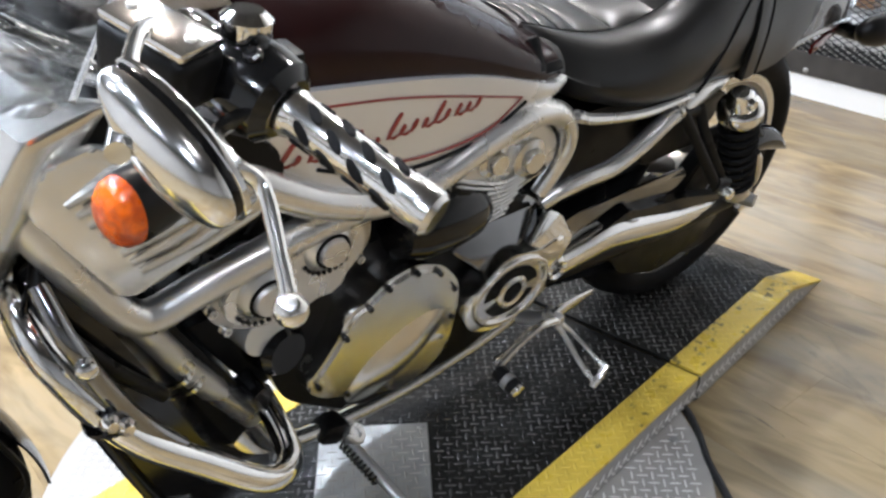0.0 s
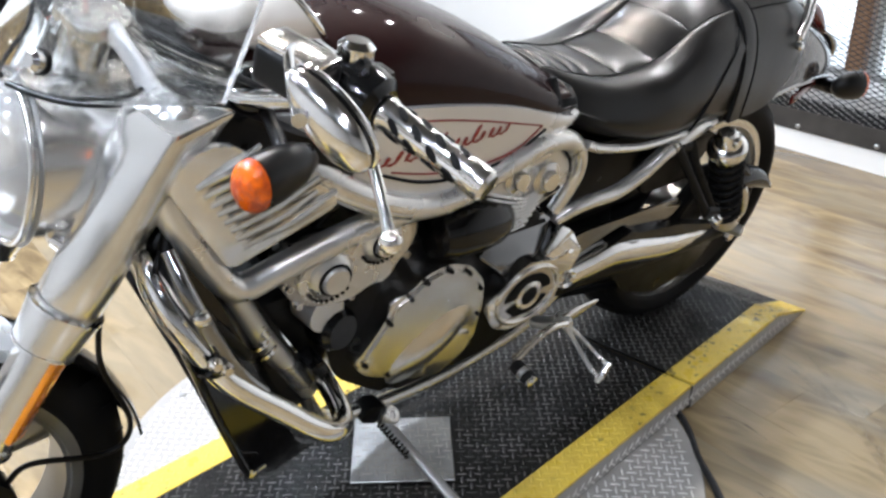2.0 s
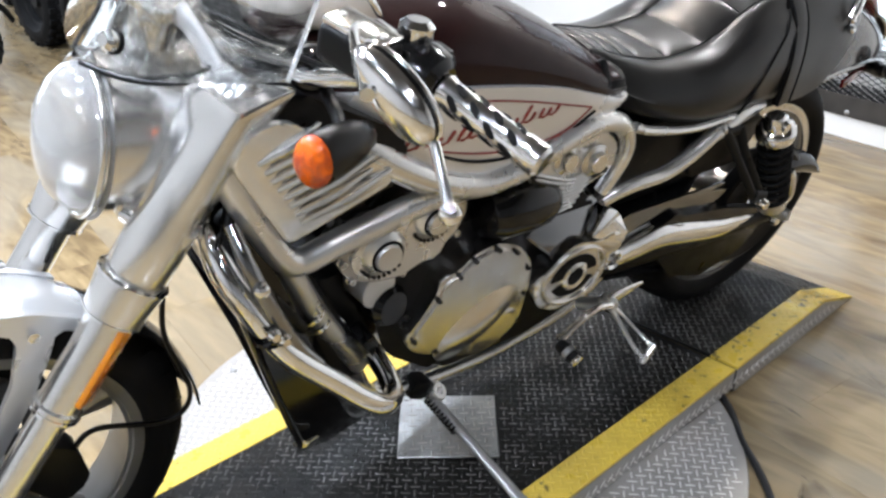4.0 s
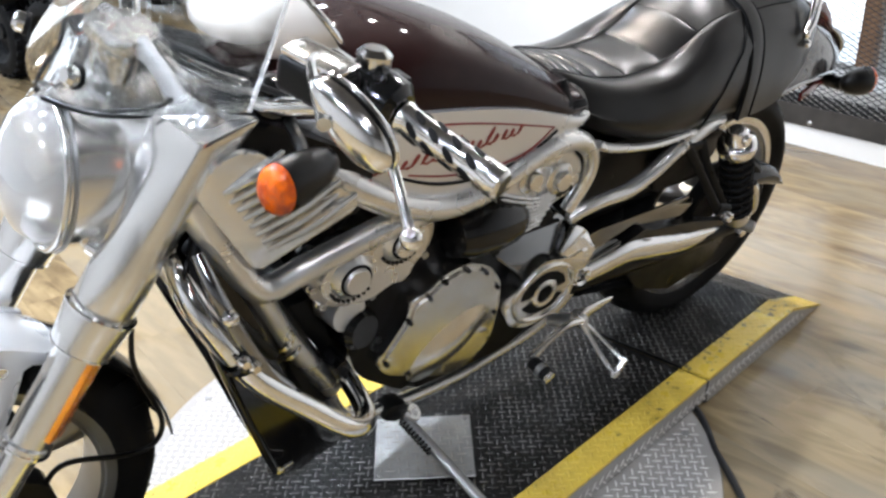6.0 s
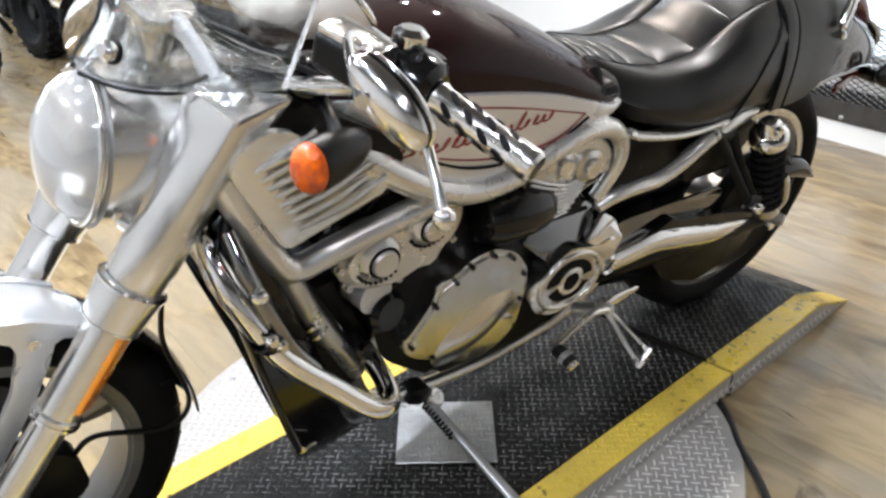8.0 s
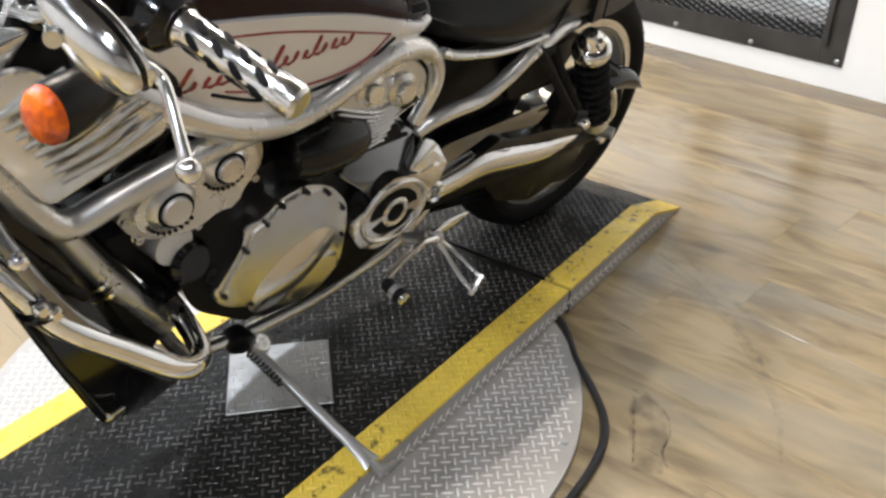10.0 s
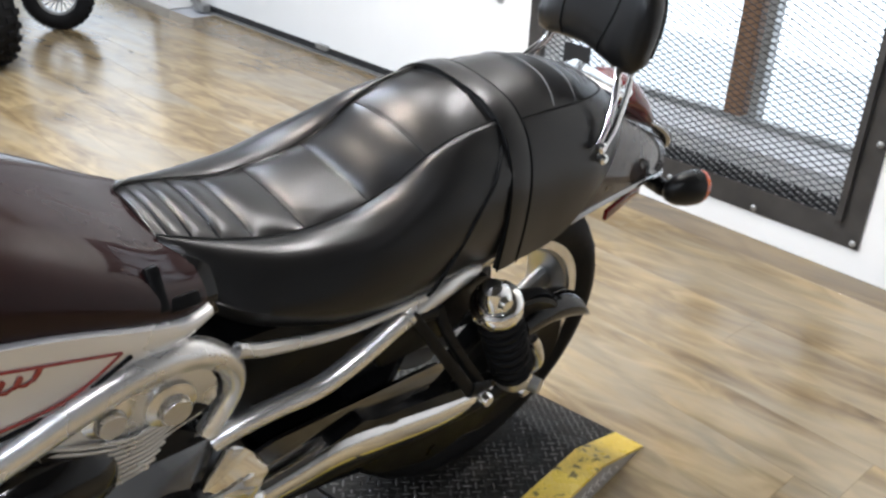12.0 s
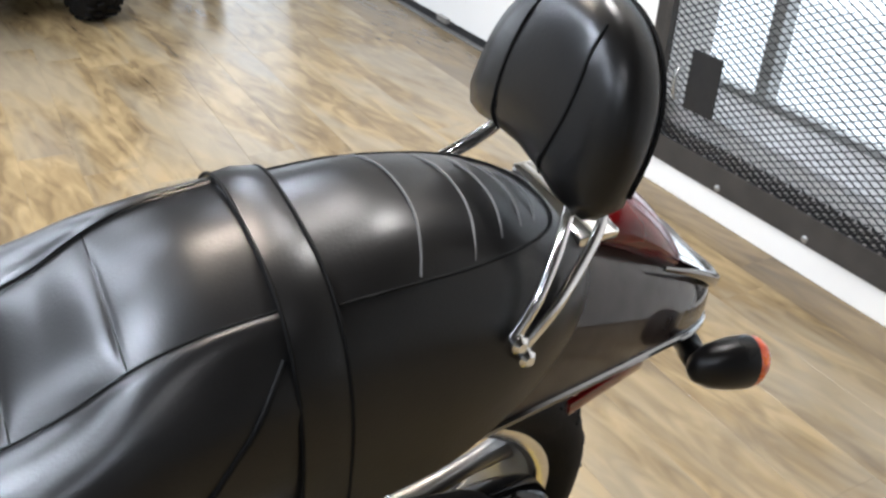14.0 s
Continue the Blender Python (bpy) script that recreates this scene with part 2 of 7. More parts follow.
FLOOR_EDGE = floor_material("brown_vinyl", (0.20, 0.145, 0.075), (0.085, 0.060, 0.032), (0.14, 0.112, 0.076))
CONCRETE = material("grey_ground", (0.45, 0.46, 0.48), 0.7, 0.0, scale=3)
DAYLIGHT = glow("bright_outdoors", (0.92, 0.955, 1.0), 0.93)
LAMP_GLOW = glow("lamp_glow", (1.0, 0.95, 0.88), 32.0)


# ---- building helpers ----
def finish(bm, name, mat, parent=None, label="", smooth=38):
    me = bpy.data.meshes.new(name)
    bmesh.ops.recalc_face_normals(bm, faces=bm.faces)
    bm.to_mesh(me)
    bm.free()
    if smooth:
        for p in me.polygons:
            p.use_smooth = True
        me.set_sharp_from_angle(angle=radians(smooth))
    if mat:
        me.materials.append(mat)
    ob = new(name, me)
    if parent:
        ob.parent = parent
    if label:
        ob["label"] = label
    return ob


def part(name, bm, mat, parent, label="", smooth=38):
    """One mesh object under a thing or under a part."""
    return finish(bm, name, mat, parent, label, smooth)


def thing(name, label, category, m=None, group="", kind=""):
    ob = new(name)
    ob.empty_display_size = 0.1
    if m is not None:
        ob.matrix_world = m
    return tagged(ob, label, category, group, kind)


def box(bm, centre, size, bevel=0.0, turn=None, seg=2):
    m = Matrix.Translation(centre) @ (turn or Matrix.Identity(4)) @ Matrix.Diagonal((*size, 1))
    v = bmesh.ops.create_cube(bm, size=1.0, matrix=m)["verts"]
    if bevel:
        e = list({e for q in v for e in q.link_edges})
        bmesh.ops.bevel(bm, geom=e, offset=bevel, segments=seg, affect="EDGES", profile=0.6)
    return bm


def spline(points, n=8):
    """A smooth line through the points (Catmull-Rom)."""
    p = [Vector(q) for q in points]
    if len(p) < 3:
        return p
    p = [2 * p[0] - p[1]] + p + [2 * p[-1] - p[-2]]
    out = []
    for i in range(1, len(p) - 2):
        for k in range(n):
            t = k / n
            a, b, c, d = p[i - 1:i + 3]
            out.append(0.5 * (2 * b + (c - a) * t + (2 * a - 5 * b + 4 * c - d) * t * t + (3 * b - a - 3 * c + d) * t ** 3))
    out.append(p[-2])
    return out


def rings(bm, loops, cap=True, closed=False):
    """Skins a list of equal rings of points."""
    vs = [[bm.verts.new(q) for q in r] for r in loops]
    k = len(vs[0])
    pairs = list(zip(vs, vs[1:])) + ([(vs[-1], vs[0])] if closed else [])
    for a, b in pairs:
        for i in range(k):
            j = (i + 1) % k
            bm.faces.new((a[i], a[j], b[j], b[i]))
    if cap and not closed:
        bm.faces.new(vs[0])
        bm.faces.new(list(reversed(vs[-1])))
    return bm


def tube(bm, points, radius, seg=12, smooth=6, flat=1.0, closed=False, side=None):
    """A round (or flattened) bar swept along the points; radius may be a list, one for each point."""
    pts = spline(points, smooth) if smooth else [Vector(q) for q in points]
    n = len(pts)
    if isinstance(radius, (int, float)):
        rad = [radius] * n
    else:
        src = np.linspace(0, 1, len(radius))
        rad = [float(q) for q in np.interp(np.linspace(0, 1, n), src, radius)]
    up = None
    loops = []
    for i, q in enumerate(pts):
        a, b = pts[max(0, i - 1)], pts[min(n - 1, i + 1)]
        t = (b - a).normalized()
        if up is None:
            up = Vector(side) if side else (Vector((0, 0, 1)) if abs(t.z) < 0.9 else Vector((0, 1, 0)))
        x = t.cross(up).normalized()
        up = x.cross(t).normalized()
        loops.append([q + rad[i] * (math.cos(w) * x * flat + math.sin(w) * up) for w in [2 * math.pi * k / seg for k in range(seg)]])
    return rings(bm, loops, True, closed)


def lathe(bm, profile, at=(0, 0, 0), axis=(0, 1, 0), seg=32, start=None):
    """Turns a profile of (radius, height along the axis) round the axis."""
    ax = Vector(axis).normalized()
    x = Vector(start) if start else (Vector((1, 0, 0)) if abs(ax.x) < 0.9 else Vector((0, 0, 1)))
    x = (x - ax * x.dot(ax)).normalized()
    y = ax.cross(x)
    loops = [[Vector(at) + ax * h + max(r, 1e-4) * (math.cos(w) * x + math.sin(w) * y)
              for w in [2 * math.pi * k / seg for k in range(seg)]] for r, h in profile]
    hollow = profile[0][0] > 0.001 and profile[-1][0] > 0.001
    return rings(bm, loops, not hollow, hollow)


def prism(bm, outline, y0, y1, bevel=0.0, seg=2):
    """A plate with an outline in x and z, from y0 to y1."""
    a = [bm.verts.new((x, y0, z)) for x, z in outline]
    b = [bm.verts.new((x, y1, z)) for x, z in outline]
    k = len(a)
    fs = [bm.faces.new(a), bm.faces.new(list(reversed(b)))]
    for i in range(k):
        j = (i + 1) % k
        fs.append(bm.faces.new((a[i], b[i], b[j], a[j])))
    if bevel:
        e = list({e for v in a + b for e in v.link_edges if e.calc_length() > 0})
        e = [q for q in e if (q.verts[0] in a) == (q.verts[1] in a)]
        bmesh.ops.bevel(bm, geom=e, offset=bevel, segments=seg, affect="EDGES", profile=0.6)
    return bm


def rounded(outline, r=0.01, n=4):
    """Rounds the corners of an outline."""
    out = []
    k = len(outline)
    for i in range(k):
        p, a, b = Vector(outline[i]), Vector(outline[i - 1]), Vector(outline[(i + 1) % k])
        da, db = a - p, b - p
        d = min(r, da.length * 0.45, db.length * 0.45)
        s, e = p + da.normalized() * d, p + db.normalized() * d
        for j in range(n + 1):
            t = j / n
            out.append(tuple((1 - t) ** 2 * s + 2 * t * (1 - t) * p + t * t * e))
    return out


def ellipse(cx, cz, a, b, tilt=0.0, n=24):
    c, s = math.cos(radians(tilt)), math.sin(radians(tilt))
    return [(cx + a * math.cos(w) * c - b * math.sin(w) * s, cz + a * math.cos(w) * s + b * math.sin(w) * c)
            for w in [2 * math.pi * k / n for k in range(n)]]


B = bmesh.new

# ---- the room ----
# The window wall stands 8.4 degrees off the ramp's crosswise line; ROOM has x going out through the wall, y along it.
ROOM = Matrix.Translation((1.910, 0, 0)) @ Matrix.Rotation(radians(-8.38), 4, "Z")
WIN_Y0, WIN_Y1, WIN_Z0, WIN_Z1 = -0.379, 1.085, 0.092, 2.15
DOOR_Y0, DOOR_Y1, DOOR_Z1 = 1.225, 4.42, 2.75
FAR_Y0, FAR_Y1, FAR_Z0, FAR_Z1 = 4.61, 6.9, 0.075, 2.1
TOP = 3.3


def wall_block(bm, y0, y1, z0, z1, x0=0.0, x1=0.22):
    box(bm, ((x0 + x1) / 2, (y0 + y1) / 2, (z0 + z1) / 2), (x1 - x0, y1 - y0, z1 - z0))


def structure(name, bm, mat, m=ROOM, label="", smooth=0):
    ob = finish(bm, name, mat, None, label, smooth)
    ob.matrix_world = m
    return tagged(ob, kind="structure")


bm = B()
wall_block(bm, -7.0, WIN_Y0 + 0.045, 0, TOP)
wall_block(bm, WIN_Y0 + 0.045, WIN_Y1 - 0.045, 0, WIN_Z0 + 0.045)
wall_block(bm, WIN_Y0 + 0.045, WIN_Y1 - 0.045, WIN_Z1 - 0.045, TOP)
wall_block(bm, WIN_Y1 - 0.045, DOOR_Y0, 0, TOP)
wall_block(bm, DOOR_Y0, DOOR_Y1, DOOR_Z1, TOP)
wall_block(bm, DOOR_Y1, FAR_Y0 + 0.04, 0, TOP)
wall_block(bm, FAR_Y0 + 0.04, FAR_Y1 - 0.04, 0, FAR_Z0 + 0.04)
wall_block(bm, FAR_Y0 + 0.04, FAR_Y1 - 0.04, FAR_Z1 - 0.04, TOP)
wall_block(bm, FAR_Y1 - 0.04, 9.0, 0, TOP)
structure("wall_east", bm, WALL_PAINT, label="white painted showroom wall with window and door openings")

# unseen north wall; its window is added, assumed from the floor's pale sheen
NX0, NX1, NZ0, NZ1 = -6.8, -2.4, 0.9, 3.1
bm = B()
for x0, x1, z0, z1 in ((-7.2, NX0, 0, TOP), (NX1, 0.2, 0, TOP), (NX0, NX1, 0, NZ0), (NX0, NX1, NZ1, TOP)):
    box(bm, ((x0 + x1) / 2, 9.1, (z0 + z1) / 2), (x1 - x0, 0.2, z1 - z0))
structure("wall_north", bm, WALL_PAINT, label="unseen pale showroom wall with an added window opening")
win3 = thing("window_3", "unseen window added to lay a daylight sheen on the floor", "window", ROOM, kind="structure")
bm = B()
for x0, x1, z0, z1 in ((NX0, NX0 + 0.06, NZ0, NZ1), (NX1 - 0.06, NX1, NZ0, NZ1), (NX0 + 0.06, NX1 - 0.06, NZ0, NZ0 + 0.06), (NX0 + 0.06, NX1 - 0.06, NZ1 - 0.06, NZ1), (-4.63, -4.57, NZ0 + 0.06, NZ1 - 0.06)):
    box(bm, ((x0 + x1) / 2, 9.06, (z0 + z1) / 2), (x1 - x0, 0.06, z1 - z0), 0.003)
part("window_frame", bm, FRAME_BLACK, win3, "black frame", 0)
# unseen west and south walls, dimmed by colour to control reflections
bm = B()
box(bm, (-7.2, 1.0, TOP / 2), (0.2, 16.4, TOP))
structure("wall_west", bm, DIM_WALL, label="plain unseen showroom wall, paint darkened to dim reflections")
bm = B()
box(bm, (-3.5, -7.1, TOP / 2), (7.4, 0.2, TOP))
structure("wall_south", bm, DIM_WALL, label="plain unseen showroom wall, paint darkened to dim reflections")
# unseen ceiling, darkened in colour to keep reflections low
bm = B()
box(bm, (-3.4, 1.0, TOP + 0.06), (7.8, 16.4, 0.12))
structure("ceiling", bm, CEILING, label="unseen ceiling board over the showroom, darkened to dim its reflections")
bm = B()
box(bm, (-3.4, 1.0, -0.0885), (7.8, 16.4, 0.16))
structure("floor", bm, CONCRETE, label="wood-look vinyl plank floor of the showroom")

# ground and daylight outside the windows
bm = B()
box(bm, (3.8, 1.0, -0.26), (6.8, 16.4, 0.1))
structure("ground", bm, CONCRETE, label="pale bright ground outside the windows")
bm = B()
box(bm, (3.4, 1.0, 1.6), (0.05, 16.4, 4.6))
structure("backdrop", bm, DAYLIGHT, label="bright hazy daylight outside the windows")


def diamond_mesh(bm, y0, y1, z0, z1, pitch_y=0.047, pitch_z=0.0215, w=0.0015, t=0.0018, x=0.0):
    """Expanded metal: two sets of slanting strands clipped to the opening."""
    slope = pitch_z / pitch_y
    for sgn in (1, -1):
        k = slope * sgn
        lo = min(z0 - k * y0, z0 - k * y1) - pitch_z
        hi = max(z1 - k * y0, z1 - k * y1) + pitch_z
        c = lo
        while c < hi:
            ys = [y0, y1]
            ys += [(z0 - c) / k, (z1 - c) / k]
            ys = sorted(y for y in ys if y0 - 1e-6 <= y <= y1 + 1e-6 and z0 - 1e-4 <= c + k * y <= z1 + 1e-4)
            if len(ys) >= 2 and ys[-1] - ys[0] > 0.004:
                a, b = Vector((x + sgn * 0.001, ys[0], c + k * ys[0])), Vector((x + sgn * 0.001, ys[-1], c + k * ys[-1]))
                d = (b - a).normalized()
                nrm = Vector((1, 0, 0)).cross(d) * w
                off = Vector((t, 0, 0))
                vs = [bm.verts.new(q) for q in (a - nrm - off, a + nrm - off, a + nrm + off, a - nrm + off,
                                                b - nrm - off, b + nrm - off, b + nrm + off, b - nrm + off)]
                for f in ((0, 1, 5, 4), (1, 2, 6, 5), (2, 3, 7, 6), (3, 0, 4, 7)):
                    bm.faces.new([vs[i] for i in f])
            c += pitch_z


# the guarded window: a flat steel frame bolted to the wall, expanded metal, and behind it the glazed timber window
win = thing("window_1", "tall window behind a black steel frame of expanded metal mesh", "window", ROOM, kind="structure")
FW = 0.088
bm = B()
for yc, zc, sy, sz in ((WIN_Y0 + FW / 2, (WIN_Z0 + WIN_Z1) / 2, FW, WIN_Z1 - WIN_Z0), (WIN_Y1 - FW / 2, (WIN_Z0 + WIN_Z1) / 2, FW, WIN_Z1 - WIN_Z0),
                       ((WIN_Y0 + WIN_Y1) / 2, WIN_Z0 + FW / 2, WIN_Y1 - WIN_Y0 - 2 * FW, FW), ((WIN_Y0 + WIN_Y1) / 2, WIN_Z1 - FW / 2, WIN_Y1 - WIN_Y0 - 2 * FW, FW)):
    box(bm, (-0.004, yc, zc), (0.008, sy, sz), 0.0015)
part("window_frame", bm, FRAME_BLACK, win, "flat black steel frame", 0)
for yb_ in (WIN_Y0 + FW - 0.012, WIN_Y1 - FW + 0.012):
    bm = B()
    box(bm, (-0.017, yb_, (WIN_Z0 + WIN_Z1) / 2), (0.018, 0.022, WIN_Z1 - WIN_Z0 - 0.16), 0.002)
    part("angle_bar", bm, FRAME_BLACK, win, "", 0)
bm = B()
diamond_mesh(bm, WIN_Y0 + FW - 0.01, WIN_Y1 - FW + 0.01, WIN_Z0 + FW - 0.01, WIN_Z1 - FW, x=0.006)
part("mesh_panel", bm, MESH_STEEL, win, "dark expanded metal mesh", 0)
bm = B()
diamond_mesh(bm, WIN_Y0 + FW - 0.01, WIN_Y1 - FW + 0.01, WIN_Z0 + FW - 0.02, WIN_Z0 + FW + 0.045, w=0.0032, x=0.012)
part("mesh_edge", bm, MESH_STEEL, win, "doubled mesh along the sill", 0)
bolts = [(y, WIN_Z0 + 0.018) for y in (WIN_Y0 + 0.02, -0.012, 0.33, 0.68, WIN_Y1 - 0.02)] + [(WIN_Y0 + 0.018, z) for z in (0.44, 0.82, 1.2)]
for y, z in bolts:
    bm = B()
    lathe(bm, [(0.0, 0.0), (0.011, 0.0), (0.011, -0.004), (0.007, -0.007), (0.0, -0.008)], (-0.008, y, z), (1, 0, 0), 10)
    part("bolt", bm, GALV, win, "bright bolt head")
for y, w, wood in ((0.305, 0.075, True), (0.225, 0.035, False), (0.865, 0.05, False), (-0.42, 0.05, True)):
    bm = B()
    box(bm, (0.33, y, 1.25), (0.06, w, 2.0), 0.004)
    part("mullion", bm, WOOD if wood else GALV, win, "brown timber post" if wood else "grey metal post", 0)
bm = B()
box(bm, (0.19, 0.35, 0.125), (0.26, 1.66, 0.25), 0.004)
part("window_curb", bm, WALL_PAINT, win, "white painted curb behind the mesh", 0)
bm = B()
box(bm, (0.21, 0.35, 0.264), (0.30, 1.66, 0.024), 0.004)
part("window_sill", bm, LEDGE, win, "pale bright ledge", 0)
bm = B()
box(bm, (0.322, 0.35, 0.288), (0.045, 1.66, 0.026), 0.003)
part("glazing_bar", bm, GALV, win, "grey bottom bar of the glazing", 0)
bm = B()
box(bm, (0.345, 0.35, 1.25), (0.006, 1.66, 2.0))
pane = part("pane", bm, CLEAR, win, "clear window pane", 0)
pane.visible_shadow = False
# hasp on the frame beside the door
hasp = thing("lock_hasp", "mesh-backed steel lock plate with a bright hasp on the window frame", "lock", ROOM)
bm = B()
box(bm, (-0.022, 0.815, 0.405), (0.004, 0.13, 0.19), 0.003)
part("plate", bm, MESH_STEEL, hasp, "dark perforated plate", 0)
bm = B()
tube(bm, [(-0.012, 0.915, 0.425), (-0.045, 0.91, 0.42), (-0.045, 0.905, 0.34), (-0.012, 0.905, 0.335)], 0.006, 8, 4)
part("staple", bm, GALV, hasp, "bright bent staple")

# the far window past the door
win2 = thing("window_2", "black framed display window beyond the garage door", "window", ROOM, kind="structure")
bm = B()
for yc, zc, sy, sz in ((FAR_Y0 + 0.03, 1.09, 0.06, 2.03), (FAR_Y1 - 0.03, 1.09, 0.06, 2.03), ((FAR_Y0 + FAR_Y1) / 2, FAR_Z0 + 0.03, 2.17, 0.06), ((FAR_Y0 + FAR_Y1) / 2, FAR_Z1 - 0.03, 2.17, 0.06)):
    box(bm, (-0.005, yc, zc), (0.03, sy, sz), 0.003)
part("window_frame", bm, FRAME_BLACK, win2, "black frame", 0)
bm = B()
for yc, zc, sy, sz in ((FAR_Y0 + 0.115, 1.09, 0.03, 1.80), ((FAR_Y0 + FAR_Y1) / 2, FAR_Z0 + 0.125, 2.0, 0.03)):
    box(bm, (0.03, yc, zc), (0.03, sy, sz), 0.003)
part("inner_frame", bm, FRAME_BLACK, win2, "", 0)
bm = B()
box(bm, (0.10, (FAR_Y0 + FAR_Y1) / 2, 1.09), (0.006, 2.2, 1.98))
pane = part("pane", bm, CLEAR, win2, "clear pane", 0)
pane.visible_shadow = False

# the sectional garage door
door = thing("door_1", "white sectional garage door with galvanised hinges, closed", "garage door", ROOM, kind="structure")
DX = 0.189
for i in range(5):
    z0 = 0.045 + i * 0.555
    bm = B()
    box(bm, (DX + 0.02, (DOOR_Y0 + DOOR_Y1) / 2, z0 + 0.2765), (0.04, DOOR_Y1 - DOOR_Y0 + 0.1, 0.552), 0.004)
    part("door_panel", bm, DOOR_WHITE, door, "", 0)
bm = B()
box(bm, (DX + 0.018, (DOOR_Y0 + DOOR_Y1) / 2, 0.024), (0.036, DOOR_Y1 - DOOR_Y0 + 0.1, 0.044), 0.008)
part("bottom_seal", bm, SEAL, door, "black rubber bottom seal", 0)
bm = B()
box(bm, (DX - 0.012, (DOOR_Y0 + DOOR_Y1) / 2, 0.004), (0.03, DOOR_Y1 - DOOR_Y0, 0.008), 0.002)
part("threshold", bm, GALV, door, "pale metal threshold strip", 0)
for y in (1.45, 2.84, 4.2):
    for z in (0.60, 1.155, 1.71):
        bm = B()
        prism(bm, rounded([(-0.035, 0.03), (0.035, 0.03), (0.018, -0.075), (-0.018, -0.075)], 0.012), -0.003, 0.0)
        lathe(bm, [(0.0, -0.012), (0.008, -0.012), (0.008, 0.0), (0.0, 0.0)], (0, 0, 0.01), (0, 1, 0), 10)
        bm.transform(Matrix.Translation((DX, y, z)) @ Matrix.Rotation(radians(-90), 4, "Z"))
        part("hinge", bm, GALV, door, "grey galvanised hinge", 30)
bm = B()
box(bm, (DX - 0.012, 2.84, 0.045), (0.028, 0.10, 0.03), 0.004)
part("seal_clip", bm, GALV, door, "grey bottom bracket", 0)
bm = B()
box(bm, (DX - 0.035, DOOR_Y1 - 0.10, 1.4), (0.05, 0.035, 2.5), 0.004)
box(bm, (DX - 0.055, DOOR_Y1 - 0.13, 0.13), (0.03, 0.09, 0.16), 0.004)
box(bm, (DX - 0.045, DOOR_Y1 - 0.20, 0.035), (0.06, 0.14, 0.05), 0.006)
part("track", bm, GALV, door, "galvanised roller track and bottom bracket", 0)

# ---- the turntable and its ramp ----
P = 0.067
YN, YF = -0.288, 0.334
RX0, RX1 = -2.05, 0.455
TIP0, TIP1 = -2.20, 0.640


def tread_plate(bm, inside, z, x0, x1, y0, y1, pitch=0.0215, length=0.0235, width=0.0038, high=0.0013, turn=0.0, slope=None, ridge=None):
    """Raised bars of checker plate, every second one turned, kept where inside(x, y) holds."""
    c, s = math.cos(turn), math.sin(turn)
    cx, cy = (x0 + x1) / 2, (y0 + y1) / 2
    n = int(max(x1 - x0, y1 - y0) / pitch * 0.75) + 2
    for i in range(-n, n + 1):
        for j in range(-n, n + 1):
            u, v = i * pitch, j * pitch
            x, y = cx + u * c - v * s, cy + u * s + v * c
            if not (x0 < x < x1 and y0 < y < y1 and inside(x, y)):
                continue
            a = turn + (math.pi / 2 if (i + j) % 2 else 0.0)
            d = Vector((math.cos(a), math.sin(a), 0)) * length / 2
            w = Vector((-math.sin(a), math.cos(a), 0)) * width / 2
            zz = slope(x) if slope else z
            q = Vector((x, y, zz))
            if slope:
                dz = (slope(x + 0.01) - slope(x - 0.01)) / 0.02
                d.z, w.z = d.x * dz, w.x * dz
            t = Vector((0, 0, high))
            ring_ = [q - d, q - d * 0.5 + w, q + d * 0.5 + w, q + d, q + d * 0.5 - w, q - d * 0.5 - w]
            lo = [bm.verts.new(k) for k in ring_]
            hi = [bm.verts.new(q + (k - q) * 0.6 + t) for k in ring_]
            bm.faces.new(hi)
            for k in range(6):
                bm.faces.new((lo[k], lo[(k + 1) % 6], hi[(k + 1) % 6], hi[k]))


DISC = Vector((-0.577, 0.065, 0))
DR = 0.623
disc = thing("turntable", "round bright steel checker plate turntable lying on the floor", "turntable")
bm = B()
lathe(bm, [(0.0, 0.0), (DR - 0.004, 0.0), (DR, 0.003), (DR, 0.009), (DR - 0.002, 0.012), (0.0, 0.012)], DISC, (0, 0, 1), 96)
part("plate", bm, STEEL_PLATE, disc, "", 30)
bm = B()
tread_plate(bm, lambda x, y: (Vector((x, y, 0)) - DISC).length < DR - 0.02 and not (YN - 0.01 < y < YF + 0.01), 0.012,
            DISC.x - DR, DISC.x + DR, DISC.y - DR, DISC.y + DR, pitch=0.0190, length=0.0250, width=0.0042, turn=radians(40))
tagged(part("tread", bm, STEEL_TREAD, disc, "", 0), kind="stuff")
for x, y in ((-0.394, -0.505), (-0.15, -0.32), (-0.85, -0.49), (-0.33, 0.63), (-0.80, 0.60)):
    bm = B()
    lathe(bm, [(0.0, 0.0), (0.009, 0.0), (0.008, 0.004), (0.0, 0.005)], (x, y, 0.012), (0, 0, 1), 10)
    part("screw", bm, GALV, disc)

ramp = thing("ramp_platform", "low black checker plate ramp with yellow painted edges on the turntable", "ramp")
YB = 0.073


def deck_piece(name, x0, x1, y0, y1, mat, z=P, label=""):
    bm = B()
    box(bm, ((x0 + x1) / 2, (y0 + y1) / 2, z - 0.004), (x1 - x0, y1 - y0, 0.008), 0.0012, seg=1)
    return part(name, bm, mat, ramp, label, 0)


